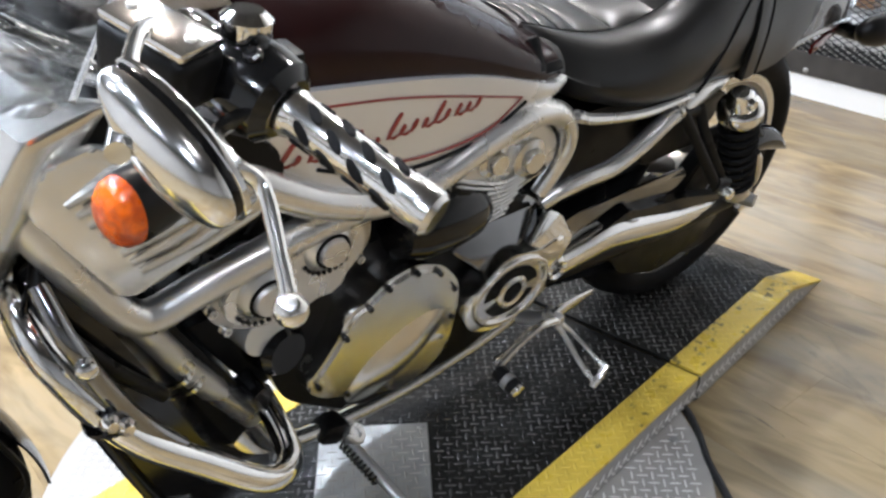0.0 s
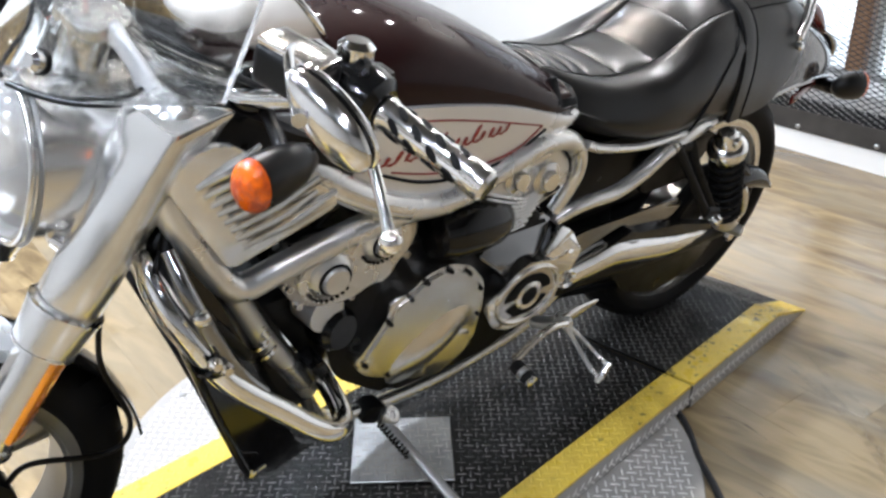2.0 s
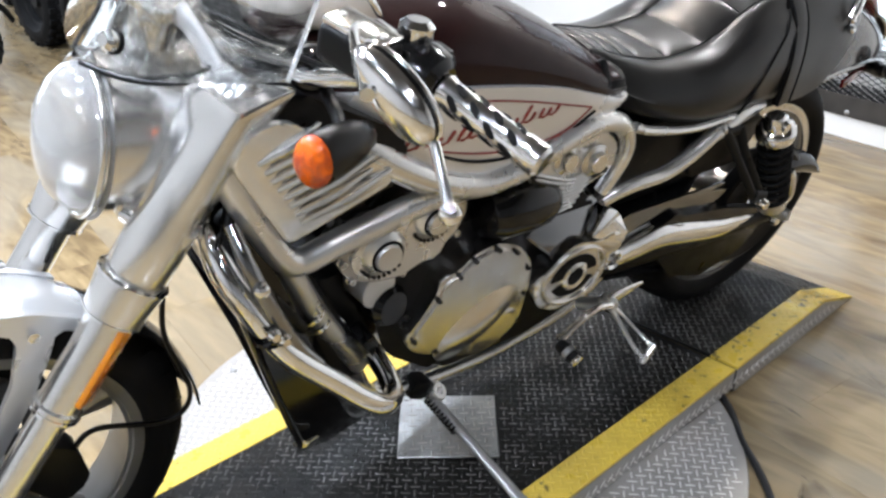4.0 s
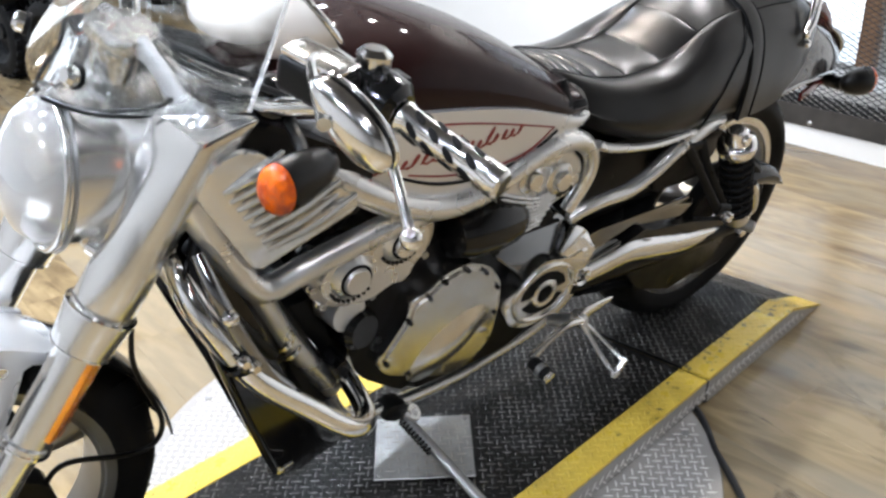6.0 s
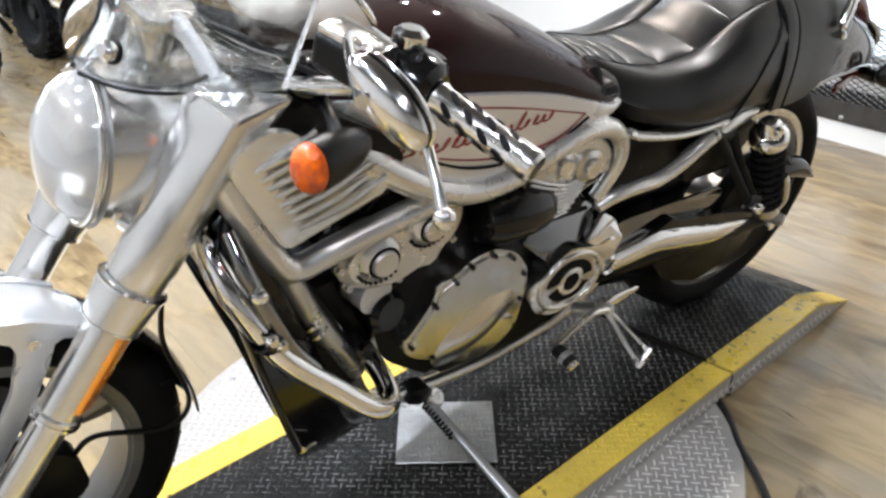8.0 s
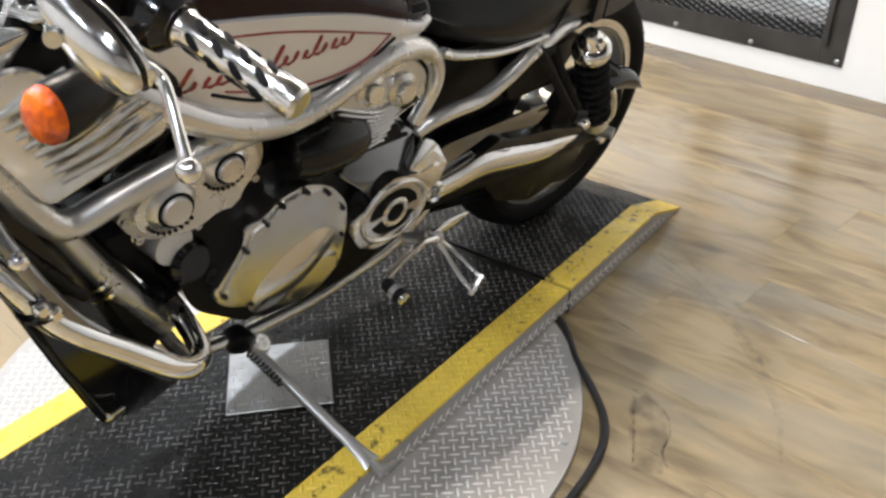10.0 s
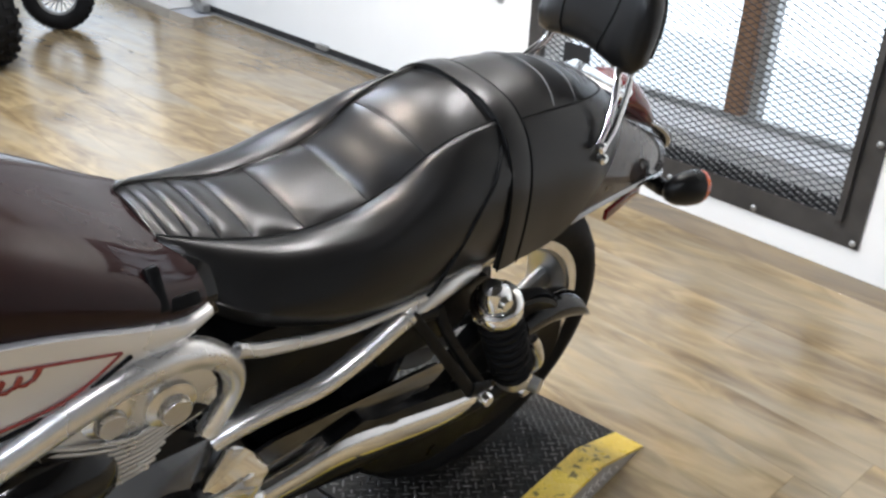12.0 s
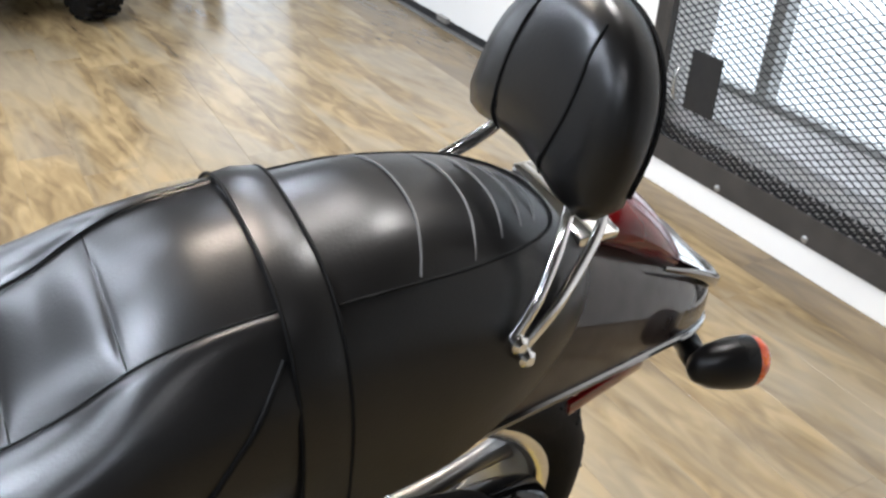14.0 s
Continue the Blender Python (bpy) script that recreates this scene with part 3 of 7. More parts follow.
def incline(bm, x0, x1, z0, z1, y0, y1, thick=0.008):
    v = [bm.verts.new(q) for q in ((x0, y0, z0), (x1, y0, z1), (x1, y1, z1), (x0, y1, z0),
                                   (x0, y0, z0 - thick), (x1, y0, max(z1 - thick, 0.0)), (x1, y1, max(z1 - thick, 0.0)), (x0, y1, z0 - thick))]
    for f in ((0, 1, 2, 3), (7, 6, 5, 4), (0, 4, 5, 1), (1, 5, 6, 2), (2, 6, 7, 3), (3, 7, 4, 0)):
        bm.faces.new([v[i] for i in f])


for x0, x1 in ((RX0, -0.006), (0.006, RX1)):
    deck_piece("deck", x0, x1, YN + YB, YF - YB, BLACK_PLATE)
    deck_piece("edge_band", x0, x1, YN, YN + YB, YELLOW, P + 0.0005, "worn yellow painted edge")
    deck_piece("edge_band", x0, x1, YF - YB, YF, YELLOW, P + 0.0005, "worn yellow painted edge")
for x0, x1 in ((RX1, TIP1), (RX0, TIP0)):
    bm = B()
    incline(bm, x0, x1, P, 0.004, YN + YB, YF - YB)
    part("incline", bm, BLACK_PLATE, ramp, "", 0)
    for y0, y1 in ((YN, YN + YB), (YF - YB, YF)):
        bm = B()
        incline(bm, x0, x1, P + 0.0005, 0.004, y0, y1)
        part("edge_band", bm, YELLOW, ramp, "worn yellow painted edge", 0)
for y in (YN + 0.0035, YF - 0.0035):
    for x0, x1, tip in ((RX0, -0.006, TIP0), (0.006, RX1, TIP1)):
        bm = B()
        lo = 0.013 if tip < 0 else 0.001
        out = [(x0, lo), (x1, lo), (x1, P - 0.009), (x0, P - 0.009)]
        if tip > 0:
            out = [(x0, lo), (tip - 0.01, lo), (tip - 0.04, 0.008), (x1, P - 0.009), (x0, P - 0.009)]
        prism(bm, out, y - 0.003, y + 0.003)
        part("side_skirt", bm, STEEL_PLATE, ramp, "bare steel checker plate side", 0)
bm = B()
box(bm, (0.0, (YN + YF) / 2, 0.03), (0.011, YF - YN - 0.002, 0.055))
part("seam_gap", bm, SEAL, ramp, "dark gap between the two ramp halves", 0)
HATCH = Vector((-0.6265, 0.0235, 0))
HS = 0.205


def hatch_in(x, y):
    d = Vector((x, y, 0)) - HATCH
    return abs(d.x) + abs(d.y) < HS * 0.72


slope_of = lambda x: P if x <= RX1 else P + (0.004 - P) * (x - RX1) / (TIP1 - RX1)
bm = B()
tread_plate(bm, lambda x, y: not hatch_in(x, y) and abs(x) > 0.018, P, RX0, TIP1 - 0.01, YN + YB + 0.006, YF - YB - 0.006, pitch=0.0178, length=0.0235, width=0.0048, high=0.0015, turn=radians(45), slope=slope_of)
tagged(part("tread", bm, WORN_TREAD, ramp, "raised tread bars worn grey", 0), kind="stuff")
bm = B()
for y0, y1 in ((YN + 0.004, YN + YB - 0.004), (YF - YB + 0.004, YF - 0.004)):
    tread_plate(bm, lambda x, y: abs(x) > 0.015, P + 0.0005, RX0, TIP1 - 0.02, y0, y1, pitch=0.0178, length=0.0235, width=0.0048, high=0.0008, turn=radians(45), slope=lambda x: slope_of(x) + 0.0005)
tagged(part("band_tread", bm, YELLOW, ramp, "", 0), kind="stuff")
bm = B()
for y, sgn in ((YN, -1), (YF, 1)):
    side = B()
    tread_plate(side, lambda x, v: v < slope_of(x) - 0.022 and v > 0.016, 0.0, RX0, TIP1, 0.0, P, pitch=0.0178, length=0.0235, width=0.0048, high=0.0015, turn=radians(45))
    side.transform(Matrix.Translation((0, y - (0.0005 if sgn < 0 else -0.0005), 0)) @ Matrix.Rotation(radians(90), 4, "X") @ Matrix.Diagonal((1, 1, 1 if sgn < 0 else -1, 1)))
    me = bpy.data.meshes.new("tmp")
    side.to_mesh(me)
    side.free()
    bm.from_mesh(me)
    bpy.data.meshes.remove(me)
tagged(part("side_tread", bm, STEEL_TREAD, ramp, "", 0), kind="stuff")

# the square hatch turned 45 degrees in the deck
hatch = thing("hatch_plate", "square bright checker plate cover screwed to the black ramp deck", "cover plate",
              Matrix.Translation((HATCH.x, HATCH.y, P + 0.001)) @ Matrix.Rotation(radians(-43.5), 4, "Z"))
bm = B()
box(bm, (0, 0, 0.0025), (HS, HS, 0.005), 0.0015, seg=1)
part("plate", bm, GALV, hatch, "", 0)
bm = B()
tread_plate(bm, lambda x, y: True, 0.005, -HS / 2 + 0.008, HS / 2 - 0.008, -HS / 2 + 0.008, HS / 2 - 0.008, pitch=0.0185, length=0.024, turn=radians(3))
tagged(part("tread", bm, STEEL_PLATE, hatch, "", 0), kind="stuff")
for sx in (-1, 1):
    for sy in (-1, 1):
        bm = B()
        lathe(bm, [(0.0, 0.0), (0.007, 0.0), (0.006, 0.003), (0.0, 0.004)], (sx * (HS / 2 - 0.013), sy * (HS / 2 - 0.013), 0.005), (0, 0, 1), 10)
        part("screw", bm, GALV, hatch)

# the power cable round the disc
bm = B()
cable = [(-0.03, -0.25, 0.012), (-0.057, -0.300, 0.010), (-0.098, -0.345, 0.009), (-0.160, -0.400, 0.009), (-0.212, -0.462, 0.009), (-0.280, -0.529, 0.009), (-0.350, -0.565, 0.009), (-0.430, -0.580, 0.009), (-0.51, -0.585, 0.009), (-0.60, -0.592, 0.009), (-0.72, -0.63, 0.009), (-0.95, -0.78, 0.009), (-1.3, -1.2, 0.009), (-1.8, -2.2, 0.009)]
tube(bm, cable, 0.008, 8, 8)
tagged(finish(bm, "power_cable", SEAL), "black rubber power cable curving round the turntable on the floor", "cable")

# ---- ceiling lamps ----
lamp_proto = thing("ceiling_light", "round white ceiling downlight out of view, switched on", "ceiling light", group="showroom ceiling lights")
bm = B()
lathe(bm, [(0.0, 0.0), (0.10, 0.0), (0.11, -0.02), (0.11, -0.16), (0.095, -0.16), (0.09, -0.03), (0.0, -0.03)], (0, 0, 0), (0, 0, 1), 24)
part("housing", bm, WALL_PAINT, lamp_proto, "white metal housing")
bm = B()
lathe(bm, [(0.0, -0.10), (0.085, -0.10), (0.085, -0.11), (0.0, -0.115)], (0, 0, 0), (0, 0, 1), 24)
part("diffuser", bm, LAMP_GLOW, lamp_proto, "glowing warm diffuser")
# downlights known from tank highlights; several more are added to brighten dim areas
SPOTS = [(-3.4, -1.0, 62), (-3.2, 1.3, 84), (-2.3, -0.1, 34), (-1.7, 0.7, 76), (-1.1, -2.3, 15), (-2.8, -2.9, 60), (-1.5, 2.0, 42), (-0.8, 2.5, 28), (1.25, 0.2, 44), (0.85, 0.9, 24), (0.10, 1.05, 48), (1.0, 2.4, 44), (-2.2, 5.6, 64), (-1.8, 3.6, 64), (-0.6, 5.0, 34), (-0.3, 8.2, 50), (-2.6, 8.2, 40)]
for i, (x, y, power) in enumerate(SPOTS):
    if i == 0:
        lamp_proto.matrix_world = Matrix.Translation((x, y, TOP))
    else:
        copy_thing(lamp_proto, Matrix.Translation((x, y, TOP)))
    tone = (1.0, 0.84, 0.68) if (x, y) == (0.10, 1.05) else (1.0, 0.94, 0.88) if x > 0.5 and y < 2.0 else (1.0, 0.97, 0.985) if y < 0.6 and x > -2.3 else (0.88, 0.942, 1.04)
    area_lamp("downlight", (x, y, TOP - 0.17), (x, y, 0), 0.10, power, tone)
area_lamp("window_daylight", ROOM @ Vector((0.62, 0.35, 1.20)), ROOM @ Vector((-1, 0.35, 1.20)), 2.4, 25, (0.90, 0.95, 1.0), 2.5)
area_lamp("window_daylight", ROOM @ Vector((0.09, 5.75, 1.1)), ROOM @ Vector((-1, 5.2, 0.9)), 2.0, 24, (0.88, 0.94, 1.0), 1.8)
# lamp in the added north window, for the pale sheen on the floor
area_lamp("window_daylight", ROOM @ Vector(((NX0 + NX1) / 2, 9.12, (NZ0 + NZ1) / 2)), ROOM @ Vector(((NX0 + NX1) / 2, 8.0, (NZ0 + NZ1) / 2)), NX1 - NX0, 120, (0.90, 0.95, 1.0), NZ1 - NZ0)

# ---- the motorcycle: x to its rear, y to its right, z up, from the rear tyre's contact; it leans on its side stand ----
BIKE = Matrix.Translation((0.257, 0.012, P + 0.002)) @ Matrix.Rotation(radians(-7.33), 4, "Z") @ Matrix.Rotation(radians(12.385), 4, "X")
bike = thing("motorcycle", "maroon and silver cruiser motorcycle leaning on its side stand", "motorcycle", BIKE)
AXLE_R, AXLE_F = Vector((-0.005, 0, 0.327)), Vector((-1.719, 0, 0.298))


def arch(x, w, zt, zb, thick, n=2.6, k=22, tilt=0.0):
    """An inverted U, as a closed ring with thickness, across the bike."""
    def u(w_, zt_, zb_):
        out = []
        for i in range(k + 1):
            a = math.pi * i / k
            c, s = math.cos(a), math.sin(a)
            out.append(Vector((x + tilt * (s ** 0.8), -w_ * math.copysign(abs(c) ** (2 / n), c), zb_ + (zt_ - zb_) * abs(s) ** (2 / n))))
        return out
    return u(w, zt, zb) + list(reversed(u(w - thick, zt - thick, zb)))


def lerp_rows(rows, n):
    """Smoothly fills between rows of numbers."""
    pts = np.array(rows, float)
    t = np.arange(len(pts))
    tt = np.linspace(0, len(pts) - 1, n)
    out = []
    for q in tt:
        i = min(int(q), len(pts) - 2)
        f = q - i
        a, b, c, d = pts[max(i - 1, 0)], pts[i], pts[i + 1], pts[min(i + 2, len(pts) - 1)]
        m0, m1 = (c - a) / 2, (d - b) / 2
        out.append((2 * f ** 3 - 3 * f * f + 1) * b + (f ** 3 - 2 * f * f + f) * m0 + (-2 * f ** 3 + 3 * f * f) * c + (f ** 3 - f * f) * m1)
    return [[float(v) for v in q] for q in out]


# ---- wheels ----
def wheel(name, centre, width, rim_w, spokes, label, tread_cuts, spoke_mat, rim_mat, k_=1.0, s_=1.0):
    w = part(name, lathe(B(), [(0.0, -0.04), (0.045, -0.04), (0.05, -0.02), (0.05, 0.02), (0.045, 0.04), (0.0, 0.04)], centre, (0, 1, 0), 28), ALLOY, bike, label)
    h = width / 2
    bm = B()
    prof = [(0.250 * k_, -rim_w * 0.46), (0.264 * k_, -h * 0.86), (0.272 * s_, -h), (0.289 * s_, -h * 0.97), (0.307 * s_, -h * 0.76), (0.321 * s_, -h * 0.42), (0.327 * s_, 0),
            (0.321 * s_, h * 0.42), (0.307 * s_, h * 0.76), (0.289 * s_, h * 0.97), (0.272 * s_, h), (0.264 * k_, h * 0.86), (0.250 * k_, rim_w * 0.46)]
    lathe(bm, prof, centre, (0, 1, 0), 72)
    part("tyre", bm, RUBBER, w, "black road tyre")
    bm = B()
    for i in range(tread_cuts):
        a = 2 * math.pi * i / tread_cuts
        for sgn in (-1, 1):
            pts = []
            for k in range(5):
                yy = sgn * h * (0.18 + 0.16 * k)
                rr = float(np.interp(abs(yy), [0, h * 0.42, h * 0.76, h * 0.97], [0.327 * s_, 0.321 * s_, 0.307 * s_, 0.289 * s_])) + 0.0006
                b_ = a + 0.035 * k + (0.5 * 2 * math.pi / tread_cuts if sgn > 0 else 0)
                pts.append(Vector(centre) + Vector((math.cos(b_) * rr, yy, math.sin(b_) * rr)))
            tube(bm, pts, 0.0022, 4, 0)
    tagged(part("tread_groove", bm, PIPING, w, "dark tread grooves", 0), kind="stuff")
    bm = B()
    rw = rim_w / 2
    lathe(bm, [(r_ * k_, y_) for r_, y_ in [(0.232, -rw * 0.9), (0.249, -rw), (0.257, -rw * 1.02), (0.254, -rw * 0.9), (0.244, -rw * 0.75), (0.234, 0), (0.244, rw * 0.75), (0.254, rw * 0.9), (0.257, rw * 1.02), (0.249, rw), (0.232, rw * 0.9), (0.224, 0)]], centre, (0, 1, 0), 64)
    part("rim", bm, spoke_mat, w, "dark cast metal rim")
    for sg_ in (-1, 1):
        bm = B()
        lathe(bm, [(r_ * k_, sg_ * y_) for r_, y_ in ((0.238, rw * 0.93), (0.240, rw * 1.03), (0.252, rw * 1.07), (0.259, rw * 1.06), (0.260, rw * 0.98))], centre, (0, 1, 0), 64)
        part("rim_lip", bm, rim_mat, w, "bright rolled lip of the rim")
    for i in range(spokes):
        a = 2 * math.pi * i / spokes + 0.3
        bm = B()
        d = Vector((math.cos(a), 0, math.sin(a)))
        e = Vector((-math.sin(a), 0, math.cos(a)))
        loops = []
        for r, ww, tt in ((0.035, 0.022, 0.026), (0.09, 0.015, 0.018), (0.16, 0.016, 0.015), (0.233 * k_, 0.030, 0.018)):
            q = Vector(centre) + d * r
            loops.append([q + e * ww * math.cos(t) + Vector((0, tt * math.sin(t), 0)) for t in [2 * math.pi * k / 10 for k in range(10)]])
        rings(bm, loops)
        part("spoke", bm, spoke_mat, w)
    return w


rear = wheel("rear_wheel", AXLE_R, 0.148, 0.112, 5, "rear wheel with a wide tyre and satin silver rim", 30, GREY_CAST, SATIN, 0.96)
front = wheel("front_wheel", AXLE_F, 0.118, 0.085, 5, "front wheel with dark tyre and grey cast spokes", 30, GREY_CAST, GREY_CAST, 0.93, 0.965)
for y in (-0.062, 0.062):
    bm = B()
    lathe(bm, [(0.085, y - 0.0025), (0.122, y - 0.0025), (0.122, y + 0.0025), (0.085, y + 0.0025), (0.083, y)], AXLE_F, (0, 1, 0), 48)
    d = part("brake_disc", bm, FRAME_BLACK, front, "drilled steel brake disc")
    bm = B()
    for i in range(40):
        a = 2 * math.pi * i / 40
        r = 0.094 + 0.009 * (i % 3)
        lathe(bm, [(0, -0.0032), (0.0036, -0.0032), (0.0036, 0.0032), (0, 0.0032)], AXLE_F + Vector((math.cos(a) * r, y, math.sin(a) * r)), (0, 1, 0), 6)
    tagged(part("disc_hole", bm, PIPING, d, "dark drilled holes", 0), kind="stuff")
    bm = B()
    prism(bm, rounded([(-1.650, 0.42), (-1.592, 0.38), (-1.580, 0.31), (-1.625, 0.28), (-1.675, 0.35)], 0.015), y + math.copysign(0.008, y), y + math.copysign(0.05, y), 0.006)
    part("brake_caliper", bm, BLACK, bike, "black front brake caliper")
bm = B()
lathe(bm, [(0.08, 0.0), (0.146, 0.0), (0.146, 0.005), (0.08, 0.005)], AXLE_R + Vector((0, 0.078, 0)), (0, 1, 0), 48)
part("brake_disc", bm, FRAME_BLACK, rear, "rear brake disc")
bm = B()
lathe(bm, [(0.03, -0.075), (0.155, -0.075), (0.158, -0.078), (0.158, -0.108), (0.150, -0.112), (0.12, -0.100), (0.03, -0.098)], AXLE_R, (0, 1, 0), 60)
part("belt_pulley", bm, BLACK, rear, "black belt pulley")

# ---- rear: swing arm, belt, guards, shocks ----
for sgn in (-1, 1):
    bm = B()
    tube(bm, [(-0.56, sgn * 0.105, 0.345), (-0.36, sgn * 0.122, 0.345), (-0.15, sgn * 0.132, 0.335), (0.03, sgn * 0.134, 0.328)], [0.034, 0.032, 0.028, 0.024], 14, 6)
    part("swing_arm", bm, BLACK, bike, "black swing arm")
    bm = B()
    lathe(bm, [(0.0, -0.014), (0.014, -0.014), (0.018, -0.008), (0.018, 0.0), (0.0, 0.0)], AXLE_R + Vector((0, sgn * 0.162, 0)), (0, 1 if sgn < 0 else -1, 0), 6)
    part("axle_nut", bm, CHROME, bike, "chrome axle nut")
    # shock absorber
    top, low = Vector((-0.190, sgn * 0.180, 0.634)), Vector((-0.040, sgn * 0.165, 0.362))
    ax = (low - top).normalized()
    L = (low - top).length
    sh = part("shock_absorber", lathe(B(), [(0, 0.03), (0.016, 0.03), (0.016, L * 0.55), (0.012, L * 0.56), (0.012, L), (0.0, L)], top, ax, 18), BLACK, bike, "black coil shock absorber")
    bm = B()
    turns, n = 8, 8 * 14
    tube(bm, [top + ax * (0.055 + (L - 0.105) * i / n) + 0.032 * (math.cos(2 * math.pi * turns * i / n) * Vector((0, 1, 0)) + math.sin(2 * math.pi * turns * i / n) * ax.cross(Vector((0, 1, 0)))) for i in range(n + 1)], 0.0066, 8, 0)
    part("spring", bm, RUBBER, sh, "black coil spring")
    bm = B()
    lathe(bm, [(0.0, -0.022), (0.015, -0.020), (0.024, -0.008), (0.026, 0.012), (0.036, 0.016), (0.041, 0.024), (0.041, 0.040), (0.037, 0.046), (0.0, 0.047)], top, ax, 24)
    part("shock_cap", bm, CHROME, sh, "bright chrome upper cap")
    bm = B()
    lathe(bm, [(0.0, -0.030), (0.010, -0.030), (0.013, -0.022), (0.013, 0.02), (0.0, 0.02)], top, (0, 1 if sgn < 0 else -1, 0), 12)
    part("shock_bolt", bm, CHROME, sh, "chrome mounting bolt")
    bm = B()
    lathe(bm, [(0.0, -0.02), (0.030, -0.02), (0.034, 0.0), (0.030, 0.012), (0.0, 0.014)], low - ax * 0.03, ax, 18)
    part("shock_foot", bm, ALLOY, sh, "alloy spring seat")
bm = B()
belt = [(-0.68, 0.475), (-0.35, 0.487), (0.0, 0.486), (0.11, 0.44), (0.158, 0.327), (0.11, 0.215), (0.0, 0.168), (-0.35, 0.245), (-0.68, 0.325), (-0.74, 0.40)]
pts = [Vector((x, -0.092, z)) for x, z in belt]
tube(bm, pts, 0.012, 4, 6, 0.35, True, (0, 1, 0))
part("drive_belt", bm, RUBBER, bike, "black toothed drive belt")
bm = B()
prism(bm, rounded([(-0.60, 0.455), (-0.52, 0.475), (-0.215, 0.470), (-0.20, 0.452), (-0.23, 0.425), (-0.53, 0.410), (-0.60, 0.40)], 0.012), -0.135, -0.128, 0.002)
part("belt_cover", bm, DARKENED_CHROME, bike, "dark mirror-bright upper belt cover")
# long chrome lower belt guard: a tapered blade
rows = [(-0.565, 0.378, 0.026, 0.020), (-0.50, 0.383, 0.030, 0.022), (-0.42, 0.392, 0.034, 0.025), (-0.34, 0.378, 0.036, 0.026), (-0.22, 0.352, 0.034, 0.024), (-0.10, 0.338, 0.026, 0.018), (-0.01, 0.333, 0.014, 0.012)]
bm = B()
loops = []
for x, z, hz_, d in lerp_rows(rows, 26):
    loops.append([(x, -0.138 - d * math.cos(t) * (1.0 if math.cos(t) > 0 else 0.3), z + hz_ * math.sin(t)) for t in [2 * math.pi * k / 18 for k in range(18)]])
rings(bm, loops)
part("belt_guard", bm, CHROME, bike, "long polished chrome belt guard")
# black lip over the guard; its strip also draws the shadow line there
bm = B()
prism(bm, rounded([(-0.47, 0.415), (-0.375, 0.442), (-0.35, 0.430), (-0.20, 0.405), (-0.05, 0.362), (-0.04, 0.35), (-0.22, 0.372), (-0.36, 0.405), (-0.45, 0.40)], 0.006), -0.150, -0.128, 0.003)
part("guard_lip", bm, GLOSS_BLACK, bike, "black lip that also gives the shadow line along the guard")
bm = B()
tube(bm, [(-0.02, -0.150, 0.345), (0.0, -0.172, 0.390), (-0.03, -0.180, 0.45), (-0.045, -0.176, 0.475)], 0.010, 10, 5)
part("passenger_peg_bracket", bm, SATIN, bike, "bent silver bracket")
bm = B()
lathe(bm, [(0, -0.012), (0.014, -0.012), (0.017, 0.0), (0.014, 0.045), (0, 0.047)], (-0.012, -0.150, 0.345), (0.3, -1, 0.1), 14)
part("passenger_footpeg", bm, GALV, bike, "folded passenger footpeg")
bm = B()
tube(bm, [(-0.335, -0.160, 0.640), (-0.300, -0.176, 0.590), (-0.222, -0.212, 0.474)], [0.010, 0.009, 0.010], 8, 4, 0.45)
tube(bm, [(-0.288, -0.162, 0.636), (-0.262, -0.182, 0.575), (-0.192, -0.214, 0.462)], [0.010, 0.009, 0.010], 8, 4, 0.45)
tube(bm, [(-0.335, -0.162, 0.632), (-0.288, -0.164, 0.628)], 0.011, 8, 2, 0.45)
tube(bm, [(-0.226, -0.212, 0.480), (-0.190, -0.215, 0.470)], 0.015, 8, 2, 0.45)
part("peg_stay", bm, BLACK, bike, "slotted black passenger peg stay")
# added black plate stands in for the deep shade below the guard
bm = B()
prism(bm, rounded([(-0.40, 0.345), (-0.20, 0.325), (0.00, 0.312), (0.03, 0.265), (-0.02, 0.205), (-0.16, 0.175), (-0.29, 0.225)], 0.02, 4), -0.116, -0.110, 0.002)
part("shade_plate", bm, BLACK, bike, "dull black plate added for the shade under the belt guard")
bm = B()
lathe(bm, [(0, -0.010), (0.009, -0.010), (0.012, -0.004), (0.012, 0.008), (0, 0.008)], (-0.203, -0.226, 0.463), (0, 1, 0), 14)
part("stay_bolt", bm, CHROME, bike, "polished bolt head")
bm = B()
rows = [(0.03, 0.405, 0.060), (0.09, 0.412, 0.070), (0.15, 0.405, 0.072), (0.195, 0.388, 0.060), (0.216, 0.374, 0.030), (0.220, 0.370, 0.006)]
loops = [[(x, -0.085 + 0.035 * math.cos(t), z + h_ * 0.42 * math.sin(t)) for t in [2 * math.pi * k / 14 for k in range(14)]] for x, z, h_ in lerp_rows(rows, 16)]
rings(bm, loops)
part("wheel_fairing", bm, GLOSS_BLACK, bike, "glossy black blade beside the rear wheel")
bm = B()
prism(bm, rounded([(-0.60, 0.655), (-0.33, 0.645), (-0.17, 0.63), (-0.20, 0.52), (-0.36, 0.485), (-0.60, 0.49)], 0.03), -0.10, 0.10, 0.01)
part("battery_box", bm, BLACK, bike, "black box under the seat")
bm = B()
prism(bm, rounded([(-0.34, 0.50), (-0.18, 0.51), (-0.12, 0.60), (-0.20, 0.62), (-0.36, 0.60)], 0.02), -0.118, -0.098, 0.004)
part("rear_side_plate", bm, BLACK, bike, "black side plate")

